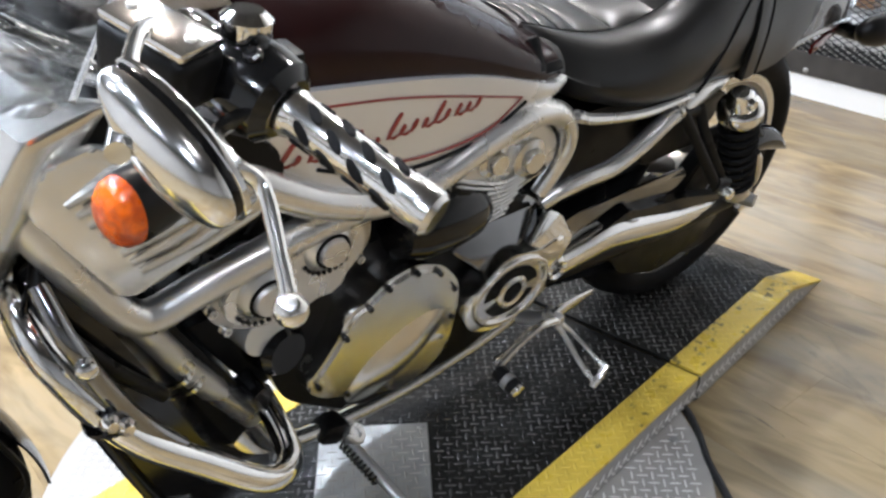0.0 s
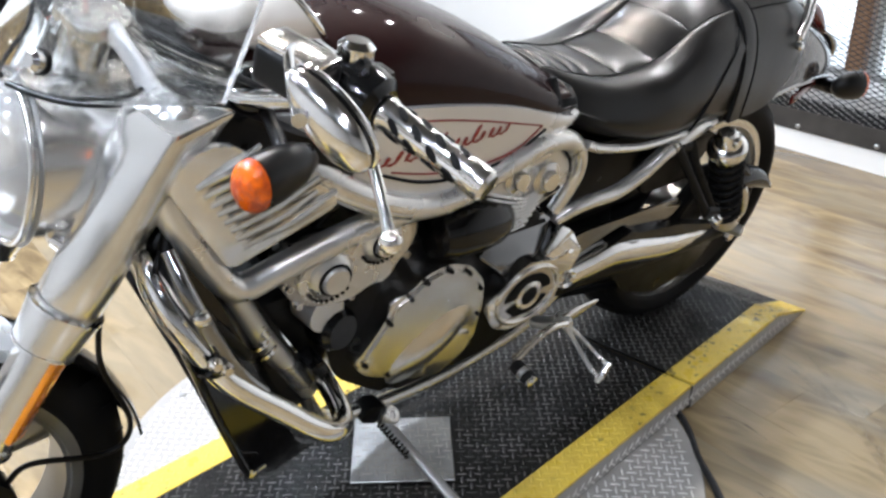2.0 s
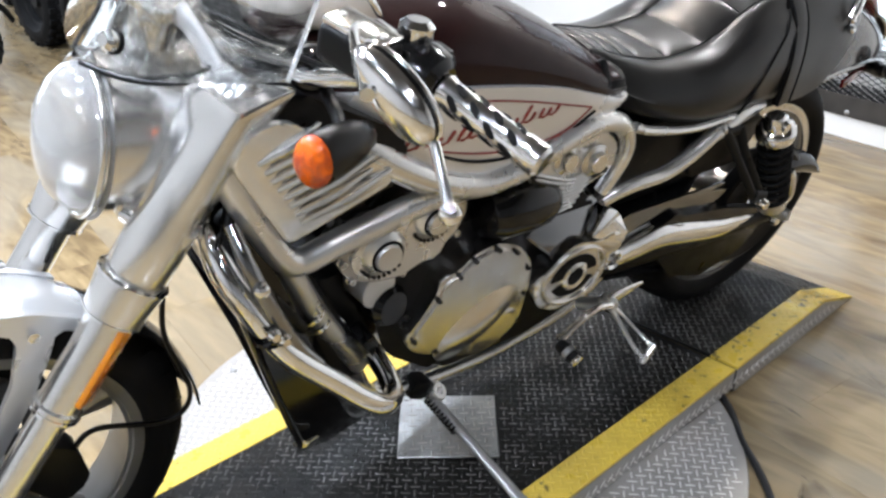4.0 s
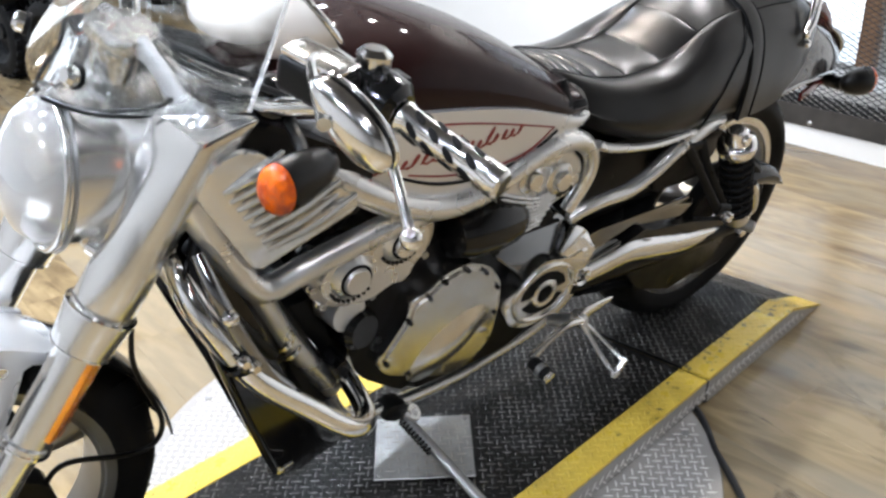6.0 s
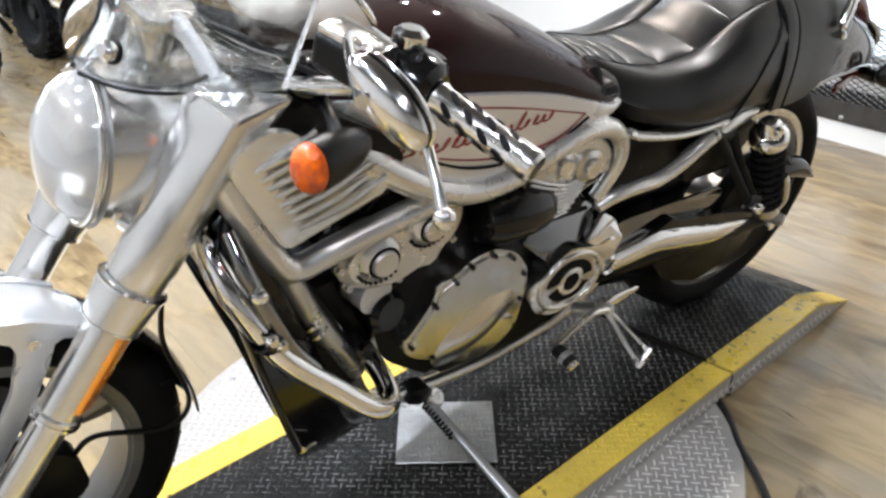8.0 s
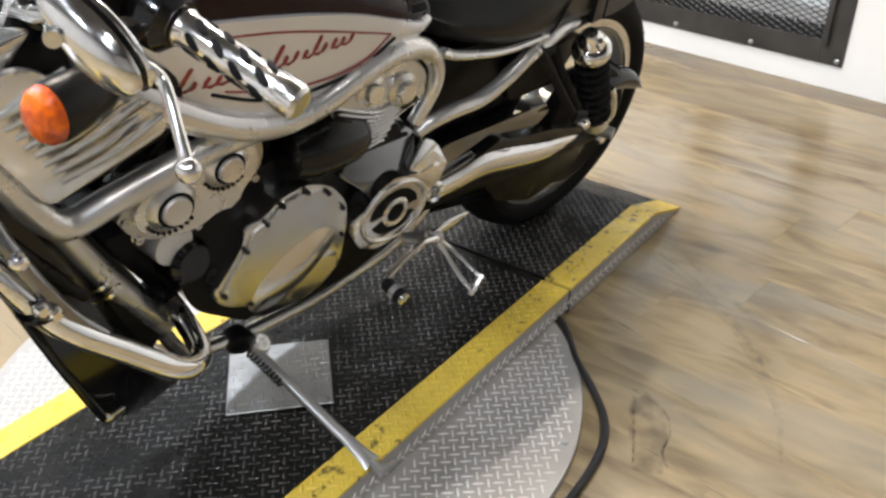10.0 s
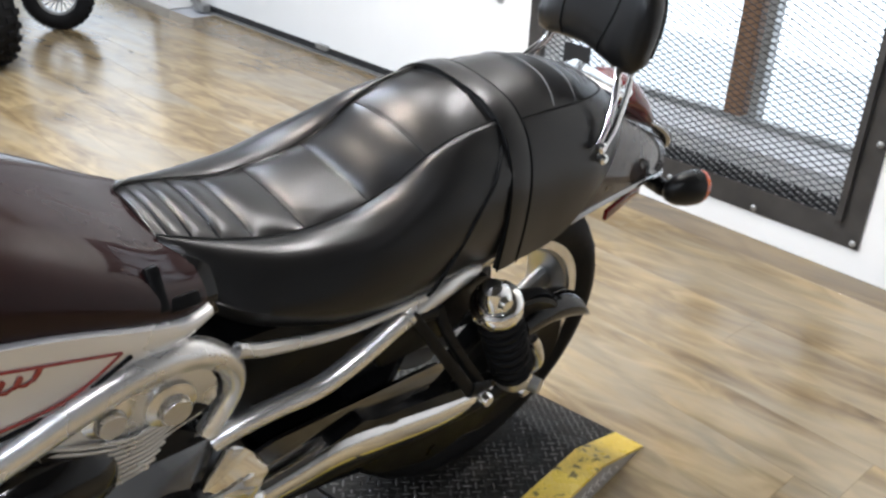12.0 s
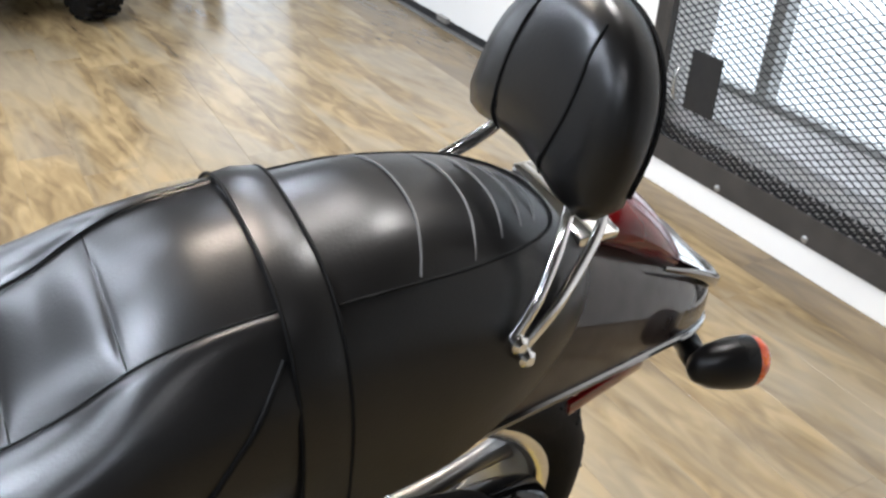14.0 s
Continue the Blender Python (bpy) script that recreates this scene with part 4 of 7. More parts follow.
# ---- frame tubes ----
for sgn in (-1, 1):
    bm = B()
    tube(bm, [(-1.30, sgn * 0.075, 0.86), (-1.21, sgn * 0.120, 0.815), (-1.12, sgn * 0.150, 0.752), (-1.04, sgn * 0.160, 0.706), (-0.96, sgn * 0.164, 0.683), (-0.88, sgn * 0.164, 0.690),
              (-0.80, sgn * 0.162, 0.717), (-0.725, sgn * 0.158, 0.733), (-0.658, sgn * 0.153, 0.722), (-0.617, sgn * 0.149, 0.686), (-0.602, sgn * 0.145, 0.645), (-0.608, sgn * 0.140, 0.605), (-0.630, sgn * 0.135, 0.560)],
         [0.026, 0.026, 0.024, 0.022, 0.021, 0.021, 0.021, 0.020, 0.019, 0.0165, 0.015, 0.014, 0.014], 14, 7)
    part("frame_rail", bm, RAIL_SILVER, bike, "thick silver painted frame rail")
    bm = B()
    tube(bm, [(-0.625, sgn * 0.140, 0.540), (-0.59, sgn * 0.145, 0.556), (-0.54, sgn * 0.148, 0.563), (-0.475, sgn * 0.150, 0.566), (-0.41, sgn * 0.150, 0.590), (-0.345, sgn * 0.150, 0.626), (-0.27, sgn * 0.145, 0.648), (-0.19, sgn * 0.13, 0.652)],
         [0.013, 0.0145, 0.015, 0.0155, 0.016, 0.016, 0.016, 0.015], 14, 7)
    part("seat_rail", bm, RAIL_SILVER, bike, "bent silver rear frame tube")
    bm = B()
    tube(bm, [(-0.605, sgn * 0.153, 0.700), (-0.56, sgn * 0.156, 0.684), (-0.44, sgn * 0.158, 0.662), (-0.31, sgn * 0.155, 0.660)], [0.010, 0.009, 0.007, 0.006], 8, 6)
    part("seat_trim", bm, RAIL_SILVER, bike, "thin silver strip under the seat")
    bm = B()
    lathe(bm, [(0.0162, -0.004), (0.0182, -0.003), (0.0182, 0.003), (0.0162, 0.004)], (-0.335, sgn * 0.150, 0.636), (0.9, 0, 0.42), 20)
    part("tube_joint", bm, ALLOY, bike, "joint ring")
    # front: L-shaped rail, down tube
    bm = B()
    tube(bm, [(-1.375, sgn * 0.130, 0.835), (-1.365, sgn * 0.142, 0.785), (-1.325, sgn * 0.150, 0.70), (-1.292, sgn * 0.152, 0.645), (-1.262, sgn * 0.152, 0.630), (-1.20, sgn * 0.152, 0.645), (-1.08, sgn * 0.152, 0.668), (-0.98, sgn * 0.152, 0.678)], 0.021, 14, 5)
    part("front_rail", bm, ALLOY, bike, "cast silver front frame rail")
    bm = B()
    tube(bm, [(-1.282, sgn * 0.140, 0.625), (-1.215, sgn * 0.125, 0.485), (-1.125, sgn * 0.108, 0.330)], [0.018, 0.018, 0.019], 14, 4)
    part("down_tube", bm, ALLOY, bike, "silver front down tube")
    bm = B()
    for z in (0.478, 0.500):
        lathe(bm, [(0.0185, -0.006), (0.0225, -0.004), (0.0225, 0.004), (0.0185, 0.006)], (-1.221 - (z - 0.478) * 0.5, sgn * 0.126, z), (0.5, 0, -0.86), 20)
    part("tube_clamp", bm, CHROME, bike, "clamp rings on the down tube")
    bm = B()
    tube(bm, [(-1.13, sgn * 0.105, 0.315), (-1.09, sgn * 0.10, 0.235), (-1.02, sgn * 0.10, 0.205), (-0.85, sgn * 0.10, 0.196), (-0.72, sgn * 0.10, 0.212), (-0.60, sgn * 0.10, 0.24), (-0.52, sgn * 0.10, 0.30)], 0.014, 12, 6)
    part("lower_rail", bm, SATIN, bike, "silver lower frame rail")

# black fillers seen between the frame tubes
bm = B()
prism(bm, rounded([(-0.62, 0.30), (-0.37, 0.29), (-0.355, 0.44), (-0.42, 0.50), (-0.60, 0.52)], 0.02), -0.075, 0.09, 0.01)
part("gear_case", bm, BLACK, bike, "black gear case ahead of the rear wheel")
bm = B()
prism(bm, rounded([(-1.34, 0.63), (-1.25, 0.61), (-1.135, 0.39), (-1.13, 0.32), (-1.20, 0.25), (-1.30, 0.45)], 0.01), -0.115, 0.115, 0.006)
part("radiator_core", bm, BLACK, bike, "black radiator core between the down tubes")
# ---- engine ----
part("engine_block", prism(B(), rounded([(-1.11, 0.45), (-1.078, 0.335), (-0.955, 0.235), (-0.70, 0.235), (-0.60, 0.30), (-0.58, 0.45), (-0.64, 0.56), (-0.80, 0.60), (-1.0, 0.56)], 0.04), -0.115, 0.13, 0.02), BLACK, bike, "black V-twin engine case")
for (x0, z0), (x1, z1) in (((-0.98, 0.50), (-1.14, 0.66)), ((-0.80, 0.52), (-0.72, 0.68))):
    bm = B()
    d = Vector((x1 - x0, 0, z1 - z0)).normalized()
    for k in range(7):
        c = Vector((x0, 0, z0)).lerp(Vector((x1, 0, z1)), (k + 0.5) / 7)
        ang = math.atan2(d.x, d.z)
        box(bm, c, (0.17, 0.22 - 0.012 * (k % 2), 0.013), 0.003, Matrix.Rotation(ang, 4, "Y"), 1)
    part("cylinder", bm, GLOSS_BLACK, bike, "black finned cylinder", 0)


bm = B()
prism(bm, rounded([(-1.205, 0.52), (-1.06, 0.53), (-1.04, 0.40), (-1.095, 0.345), (-1.135, 0.40)], 0.012), -0.085, 0.085, 0.006)
part("engine_mount", bm, BLACK, bike, "black front engine mount")


def lean_out(bm, k=0.055, z0=0.40):
    for v in bm.verts:
        v.co.y -= (v.co.z - z0) * k
    return bm


def bolt_head(at, parent, r=0.0085, depth=0.008, mat=GLOSS_BLACK, axis=(0, -1, 0)):
    bm = B()
    lathe(bm, [(0.0, -0.002), (r * 1.35, -0.002), (r * 1.35, 0.001), (r, 0.002), (r, depth), (r * 0.55, depth), (r * 0.5, depth * 0.5), (0.0, depth * 0.5)], at, axis, 12)
    return part("bolt", bm, mat, parent, "dark socket bolt")


# alternator cover: a wide rounded plate with a raised rim, a bulge and a ring of bolts
cover_out = [(-1.062, 0.379), (-1.036, 0.413), (-1.006, 0.462), (-1.000, 0.498), (-0.962, 0.508), (-0.936, 0.532), (-0.885, 0.540), (-0.832, 0.516), (-0.790, 0.462), (-0.782, 0.404), (-0.785, 0.320), (-0.820, 0.270), (-0.905, 0.272), (-1.032, 0.340)]
alt = part("alternator_cover", lean_out(prism(B(), rounded(cover_out, 0.022, 5), -0.148, -0.105, 0.006, 3)), COVER, bike, "polished alloy alternator cover")
inner = [(x + (-0.905 - x) * 0.095, z + (0.40 - z) * 0.095) for x, z in cover_out]
bm = B()
prism(bm, rounded(inner, 0.03, 5), -0.1525, -0.146, 0.004, 3)
part("cover_face", lean_out(bm), COVER, alt, "domed polished face")
bm = B()
loops = []
for k in range(12):
    s = 1.0 - 0.95 * k / 11
    loops.append([(x, -0.1515 - 0.017 * (1 - s * s) ** 1.3, z) for x, z in ellipse(-0.898, 0.362, 0.104 * s, 0.052 * s, 33, 40)])
rings(bm, loops)
part("cover_bulge", lean_out(bm), COVER, alt, "long oval bulge")
bm = B()
prism(bm, ellipse(-0.853, 0.318, 0.060, 0.034, 33, 40), -0.1560, -0.150, 0.002, 2)
part("inspection_cap", lean_out(bm), COVER, alt, "oval inspection cap")
for x, z in ((-1.046, 0.372), (-1.004, 0.455), (-0.966, 0.497), (-0.935, 0.522), (-0.884, 0.530), (-0.836, 0.508), (-0.797, 0.458), (-0.790, 0.392), (-0.793, 0.322), (-0.83, 0.281), (-0.99, 0.322)):
    bolt_head((x + (-0.905 - x) * 0.05, -0.147 - (z - 0.40) * 0.053, z + (0.40 - z) * 0.035), alt, 0.0046, 0.009)

# pulley cover with its open three-part centre
pc = Vector((-0.682, -0.150, 0.402))
pul = part("pulley_cover", prism(B(), rounded([(-0.782, 0.395), (-0.745, 0.452), (-0.695, 0.482), (-0.62, 0.462), (-0.568, 0.478), (-0.560, 0.412), (-0.612, 0.378), (-0.650, 0.335), (-0.71, 0.325), (-0.765, 0.352)], 0.025, 5), -0.165, -0.125, 0.010, 3), POLISHED, bike, "polished round pulley cover")
bm = B()
tube(bm, [pc + Vector((0.078 * math.cos(t), -0.016, 0.062 * math.sin(t))) for t in [2 * math.pi * k / 40 for k in range(40)]], 0.0055, 10, 0, 1.0, True)
part("cover_ring", bm, COVER, pul, "raised bright ring")
for t0, span in ((0.10, 3.05), (3.60, 2.30)):
    bm = B()
    arc_ = [t0 + span * k / 20 for k in range(21)]
    outl = [(pc.x + 0.058 * math.cos(t), pc.z + 0.047 * math.sin(t)) for t in arc_] + [(pc.x + 0.033 * math.cos(t), pc.z + 0.027 * math.sin(t)) for t in reversed(arc_)]
    prism(bm, outl, -0.1665, -0.160)
    part("cover_opening", bm, PIPING, pul, "dark curved opening", 0)
bm = B()
lathe(bm, [(0.019, 0.0), (0.032, 0.0), (0.032, 0.006), (0.027, 0.009), (0.020, 0.007)], pc + Vector((0, -0.0135, 0)), (0, -1, 0), 32)
part("cover_hub", bm, COVER, pul, "polished hub ring")
bm = B()
lathe(bm, [(0.0, 0.0), (0.0195, 0.0), (0.0195, 0.003), (0.0, 0.003)], pc + Vector((0, -0.0145, 0)), (0, -1, 0), 24)
part("hub_recess", bm, PIPING, pul, "dark middle of the hub")
bm = B()
prism(bm, rounded([(-0.792, 0.498), (-0.735, 0.540), (-0.640, 0.562), (-0.600, 0.520), (-0.655, 0.470), (-0.735, 0.452)], 0.010, 3), -0.152, -0.118, 0.005, 2)
for v in bm.verts:
    v.co.y += max(0.0, v.co.z - 0.45) * 0.55
# darker metal stands for the dark surroundings mirrored in the shield
shield = part("pulley_shield", bm, DARKENED_CHROME, bike, "folded chrome pulley shield, dark reflections put into its colour")
bm = B()
prism(bm, rounded([(-0.650, 0.476), (-0.600, 0.522), (-0.575, 0.505), (-0.548, 0.462), (-0.570, 0.440), (-0.612, 0.452)], 0.008, 3), -0.168, -0.130, 0.005, 2)
for v in bm.verts:
    v.co.y += max(0.0, v.co.z - 0.45) * 0.35
part("shield_fold", bm, CHROME, shield, "bright folded end")
bm = B()
lathe(bm, [(0.012, 0.0), (0.024, 0.0), (0.024, 0.012), (0.019, 0.018), (0.013, 0.014)], (-0.572, -0.150, 0.398), (0, -1, 0), 24)
part("swing_arm_pivot", bm, CHROME, bike, "swing arm pivot cap")

# front valve cover
vout = [(-1.205, 0.605), (-1.180, 0.642), (-1.114, 0.662), (-1.040, 0.680), (-0.985, 0.682), (-0.966, 0.640), (-0.972, 0.605), (-1.003, 0.575), (-1.010, 0.548), (-1.045, 0.555), (-1.090, 0.535), (-1.150, 0.546), (-1.190, 0.572)]
vc = part("valve_cover", prism(B(), rounded(vout, 0.018, 4), -0.150, -0.09, 0.006, 3), CAST_GREY, bike, "cast alloy valve cover of the front cylinder")
bm = B()
prism(bm, rounded([(x + (-1.085 - x) * 0.14, z + (0.612 - z) * 0.14) for x, z in vout], 0.02, 4), -0.160, -0.148, 0.006, 3)
part("cover_face", bm, ALLOY, vc, "raised cast face")
for x, z, r in ((-1.128, 0.604, 0.029), (-1.040, 0.640, 0.026)):
    bm = B()
    lathe(bm, [(0.0, 0.0), (r * 1.40, 0.0), (r * 1.30, 0.005), (r * 0.98, 0.012), (r * 0.80, 0.014), (r * 0.78, 0.019), (r * 0.72, 0.021), (0.0, 0.021)], (x, -0.158, z), (0, -1, 0), 28)
    part("cover_cap", bm, ALLOY, vc, "round bright cap")
    bm = B()
    lathe(bm, [(r * 0.80, 0.0), (r * 0.98, 0.0), (r * 0.96, 0.0015), (r * 0.82, 0.0015)], (x, -0.158 - 0.0135, z), (0, -1, 0), 28)
    part("cap_ring", bm, PIPING, vc, "dark ring round the cap")
    bm = B()
    for k in range(9):
        a = -2.6 + 0.22 * k
        lathe(bm, [(0, 0), (0.0035, 0), (0.0035, 0.004), (0, 0.004)], (x + r * 1.5 * math.cos(a), -0.159, z + r * 1.5 * math.sin(a)), (0, -1, 0), 6)
    part("cap_slot", bm, BLACK, vc, "row of small dark slots", 0)
for x, z in ((-1.195, 0.60), (-1.178, 0.562), (-1.085, 0.546), (-0.985, 0.592), (-0.98, 0.665), (-1.10, 0.653)):
    bolt_head((x, -0.148, z), vc, 0.006, 0.010, SATIN)

# rear valve cover: two round caps above curved ribs
fout = [(-0.835, 0.676), (-0.80, 0.700), (-0.700, 0.712), (-0.640, 0.690), (-0.616, 0.640), (-0.628, 0.610), (-0.690, 0.592), (-0.758, 0.540), (-0.805, 0.555), (-0.820, 0.60)]
vr = part("valve_cover", prism(B(), rounded(fout, 0.02, 4), -0.142, -0.09, 0.006, 3), ALLOY, bike, "ribbed alloy valve cover of the rear cylinder")
for x, z, r in ((-0.757, 0.668, 0.022), (-0.683, 0.648, 0.025)):
    bm = B()
    lathe(bm, [(0.0, 0.0), (r * 1.3, 0.0), (r * 1.25, 0.008), (r * 0.8, 0.012), (r * 0.78, 0.020), (r * 0.7, 0.023), (0.0, 0.023)], (x, -0.140, z), (0, -1, 0), 26)
    part("cover_cap", bm, SATIN, vr, "round bright cap")
bm = B()
prism(bm, rounded([(-0.830, 0.652), (-0.780, 0.636), (-0.715, 0.615), (-0.650, 0.630), (-0.632, 0.614), (-0.690, 0.597), (-0.757, 0.546), (-0.802, 0.560), (-0.816, 0.60)], 0.006, 3), -0.1436, -0.139, 0.001)
part("rib_recess", bm, BLACK, vr, "dark recess behind the ribs")
for k in range(9):
    f = k / 8
    bm = B()
    z = 0.645 - 0.088 * f
    tube(bm, [(-0.832 + 0.030 * f, -0.139, z + 0.012), (-0.775 + 0.01 * f, -0.147, z - 0.010 * (1 - f)), (-0.72, -0.147, z - 0.028 * (1 - f) + 0.004), (-0.655 - 0.055 * f, -0.141, z - 0.005)], 0.0032, 6, 4)
    part("rib", bm, ALLOY, vr)

# black intake can and starter between the cylinders
bm = B()
lathe(bm, [(0.0, 0.0), (0.026, 0.001), (0.042, 0.010), (0.051, 0.035), (0.055, 0.075), (0.055, 0.10), (0.051, 0.14), (0.042, 0.162), (0.026, 0.174), (0.0, 0.177)], (-0.92, -0.128, 0.590), (1, 0.05, -0.05), 26)
part("oil_filter", bm, GLOSS_BLACK, bike, "glossy black oil filter can")
bm = B()
lathe(bm, [(0.0, 0.0), (0.032, 0.0), (0.038, 0.01), (0.038, 0.05), (0.030, 0.06), (0.0, 0.06)], (-1.100, -0.09, 0.462), (0.2, -1, 0.1), 22)
part("engine_plug", bm, GLOSS_BLACK, bike, "black plug under the valve cover")
bm = B()
lathe(bm, [(0.0, 0.0), (0.030, 0.0), (0.034, 0.006), (0.034, 0.055), (0.0, 0.055)], (-1.124, -0.085, 0.512), (0.15, -1, 0.0), 22)
part("thermostat_cap", bm, SILVER_PAINT, bike, "pale round cap under the valve cover")

# ribbed bright side panel in front of the tank
pan = [(-1.372, 0.818), (-1.296, 0.682), (-1.130, 0.738), (-1.150, 0.768), (-1.300, 0.872), (-1.35, 0.862)]
pn = part("intake_panel", prism(B(), rounded(pan, 0.012, 4), -0.172, -0.160, 0.004, 2), PANEL, bike, "ribbed polished silver intake panel")
rib0, rib1 = Vector((-1.345, 0.845)), Vector((-1.278, 0.712))
e = Vector((0.166, 0.056)).normalized()
for k in range(8):
    f = (k + 0.35) / 8
    s = Vector((-1.352, 0.820)).lerp(Vector((-1.283, 0.700)), f)
    ln_ = 0.125 - 0.012 * f + 0.02 * (k % 2)
    q = s + e * 0.012
    r_ = s + e * (0.03 + ln_ * (0.55 + 0.45 * f)) + Vector((0, 0.012 * (1 - f)))
    bm = B()
    tube(bm, [(q.x, -0.171, q.y), ((q.x + r_.x) / 2, -0.177, (q.y + r_.y) / 2), (r_.x, -0.171, r_.y)], [0.0045, 0.0075, 0.0035], 8, 5)
    part("rib", bm, PANEL, pn)
    # black streaks between the ribs draw the dark reflections in the polished metal
    if k < 7:
        g = (Vector((-1.283, 0.700)) - Vector((-1.352, 0.820))) / 16
        bm = B()
        tube(bm, [(q.x + g.x + 0.010, -0.1716, q.y + g.y + 0.003), ((q.x + r_.x) / 2 + g.x, -0.1722, (q.y + r_.y) / 2 + g.y), (r_.x + g.x + 0.008, -0.1716, r_.y + g.y + 0.003)], [0.0010, 0.0028, 0.0008], 8, 5)
        part("reflection_streak", bm, FRAME_BLACK, pn, "dark streak for the reflection between the ribs")
bm = B()
prism(bm, rounded([(-1.40, 0.83), (-1.31, 0.66), (-1.10, 0.725), (-1.10, 0.80), (-1.28, 0.90)], 0.02), -0.155, 0.155, 0.01)
part("airbox", bm, BLACK, bike, "black airbox behind the panel")

# ---- radiator with its black shroud, and the chrome crash bar ----
bm = B()
loops = []
for x, z, w, d in lerp_rows([(-1.362, 0.735, 0.130, 0.030), (-1.368, 0.69, 0.158, 0.040), (-1.331, 0.578, 0.182, 0.055), (-1.290, 0.45, 0.184, 0.060), (-1.240, 0.31, 0.178, 0.066), (-1.205, 0.235, 0.160, 0.070), (-1.150, 0.175, 0.125, 0.066)], 18):
    k = min(1.0, max(-0.45, (z - 0.52) / 0.12))
    loops.append([(x + d * sx, w * (1 - 0.12 * abs(sx)) * (sy if sy < 0 else sy * k), z + 0.018 * sx) for sx, sy in
                  ((-0.45, -0.85), (-0.6, -1), (0.7, -1.0), (1, -0.8), (1, 0.8), (0.7, 1.0), (-0.6, 1), (-0.45, 0.85))])
rings(bm, loops)
rad = part("radiator_shroud", bm, GLOSS_BLACK, bike, "glossy black radiator shroud", 30)
bm = B()
for k in range(30):
    f = (k + 0.5) / 30
    x, z = -1.372 + 0.020 * f, 0.70 - 0.12 * f
    box(bm, (x + 0.016, 0, z), (0.004, 0.22, 0.006), 0)
tagged(part("radiator_fin", bm, BLACK, rad, "fine black radiator fins", 0), kind="stuff")
for sgn in (-1,):
    bm = B()
    tube(bm, [(-1.378, sgn * 0.146, 0.725), (-1.394, sgn * 0.168, 0.68), (-1.367, sgn * 0.190, 0.578), (-1.331, sgn * 0.192, 0.45), (-1.292, sgn * 0.190, 0.33), (-1.276, sgn * 0.184, 0.285)], [0.006, 0.009, 0.010, 0.010, 0.010, 0.010], 10, 6, 0.6)
    part("shroud_trim", bm, GLOSS_BLACK, rad, "glossy edge of the shroud")
    bm = B()
    tube(bm, [(-1.283, sgn * 0.186, 0.292), (-1.270, sgn * 0.184, 0.272), (-1.240, sgn * 0.172, 0.262)], [0.009, 0.012, 0.008], 10, 4, 0.6)
    part("shroud_foot", bm, CHROME, rad, "bright corner foot of the shroud")
BAR_BOLTS = ((-1.356, 0.605), (-1.341, 0.590))
bm = B()
tube(bm, [(-1.118, 0.12, 0.385), (-1.126, 0.195, 0.378), (-1.145, 0.245, 0.380), (-1.195, 0.272, 0.415), (-1.265, 0.258, 0.485), (-1.335, 0.236, 0.56), (-1.380, 0.200, 0.645), (-1.392, 0.140, 0.70), (-1.384, 0.06, 0.72), (-1.382, 0.0, 0.723),
          (-1.384, -0.06, 0.72), (-1.392, -0.140, 0.70), (-1.380, -0.200, 0.645), (-1.335, -0.236, 0.56), (-1.265, -0.258, 0.485), (-1.195, -0.272, 0.415), (-1.145, -0.245, 0.380), (-1.126, -0.195, 0.378), (-1.118, -0.12, 0.385)], 0.0172, 16, 8)
part("crash_bar", bm, CHROME, bike, "thick chrome crash bar round the radiator")
for sgn in (-1, 1):
    bm = B()
    box(bm, (-1.118, sgn * 0.125, 0.375), (0.030, 0.05, 0.095), 0.006, Matrix.Rotation(radians(-24), 4, "Y"))
    part("bar_clamp", bm, GLOSS_BLACK, bike, "black clamp of the crash bar")
    bm = B()
    for q in BAR_BOLTS:
        lathe(bm, [(0, 0), (0.010, 0), (0.010, 0.006), (0.006, 0.012), (0, 0.012)], (q[0], sgn * 0.246, q[1]), (0, sgn, 0.2), 14)
    part("bar_bolt", bm, CHROME, bike, "chrome acorn nuts")
for sgn in (-1, 1):
    bm = B()
    tube(bm, [(-1.375, sgn * 0.165, 0.735), (-1.368, sgn * 0.205, 0.690), (-1.345, sgn * 0.226, 0.620), (-1.318, sgn * 0.236, 0.562), (-1.285, sgn * 0.248, 0.520)], [0.010, 0.011, 0.0125, 0.013, 0.010], 12, 6)
    # brace darkened by colour, as the tube mirrors dark surroundings
    part("bar_brace", bm, DARKENED_CHROME, bike, "slimmer chrome tube joining the crash bar, darkened for its reflections")
    bm = B()
    lathe(bm, [(0.0, -0.010), (0.009, -0.010), (0.011, -0.004), (0.011, 0.006), (0.007, 0.010), (0.0, 0.011)], (-1.362, sgn * 0.226, 0.668), (-0.2, sgn, 0.1), 18)
    part("brace_knob", bm, CHROME, bike, "chrome clamp knob")
    bm = B()
    lathe(bm, [(0.0175, -0.016), (0.0215, -0.014), (0.0215, 0.014), (0.0175, 0.016)], (-1.352, sgn * 0.228, 0.590), (0.72, -0.2 * sgn, -0.66), 18)
    part("brace_clamp", bm, GLOSS_BLACK, bike, "black clamp where the tubes meet")
for k, pts in enumerate(([(-1.355, -0.06, 0.76), (-1.400, -0.15, 0.690), (-1.368, -0.200, 0.60), (-1.30, -0.20, 0.48)], [(-1.322, -0.10, 0.79), (-1.375, -0.155, 0.71), (-1.338, -0.185, 0.63), (-1.27, -0.17, 0.52)])):
    bm = B()
    tube(bm, pts, 0.011 - 0.002 * k, 10, 6)
    part("radiator_hose", bm, (CHROME, BLACK)[k], bike, ("braided bright hose", "black hose")[k])

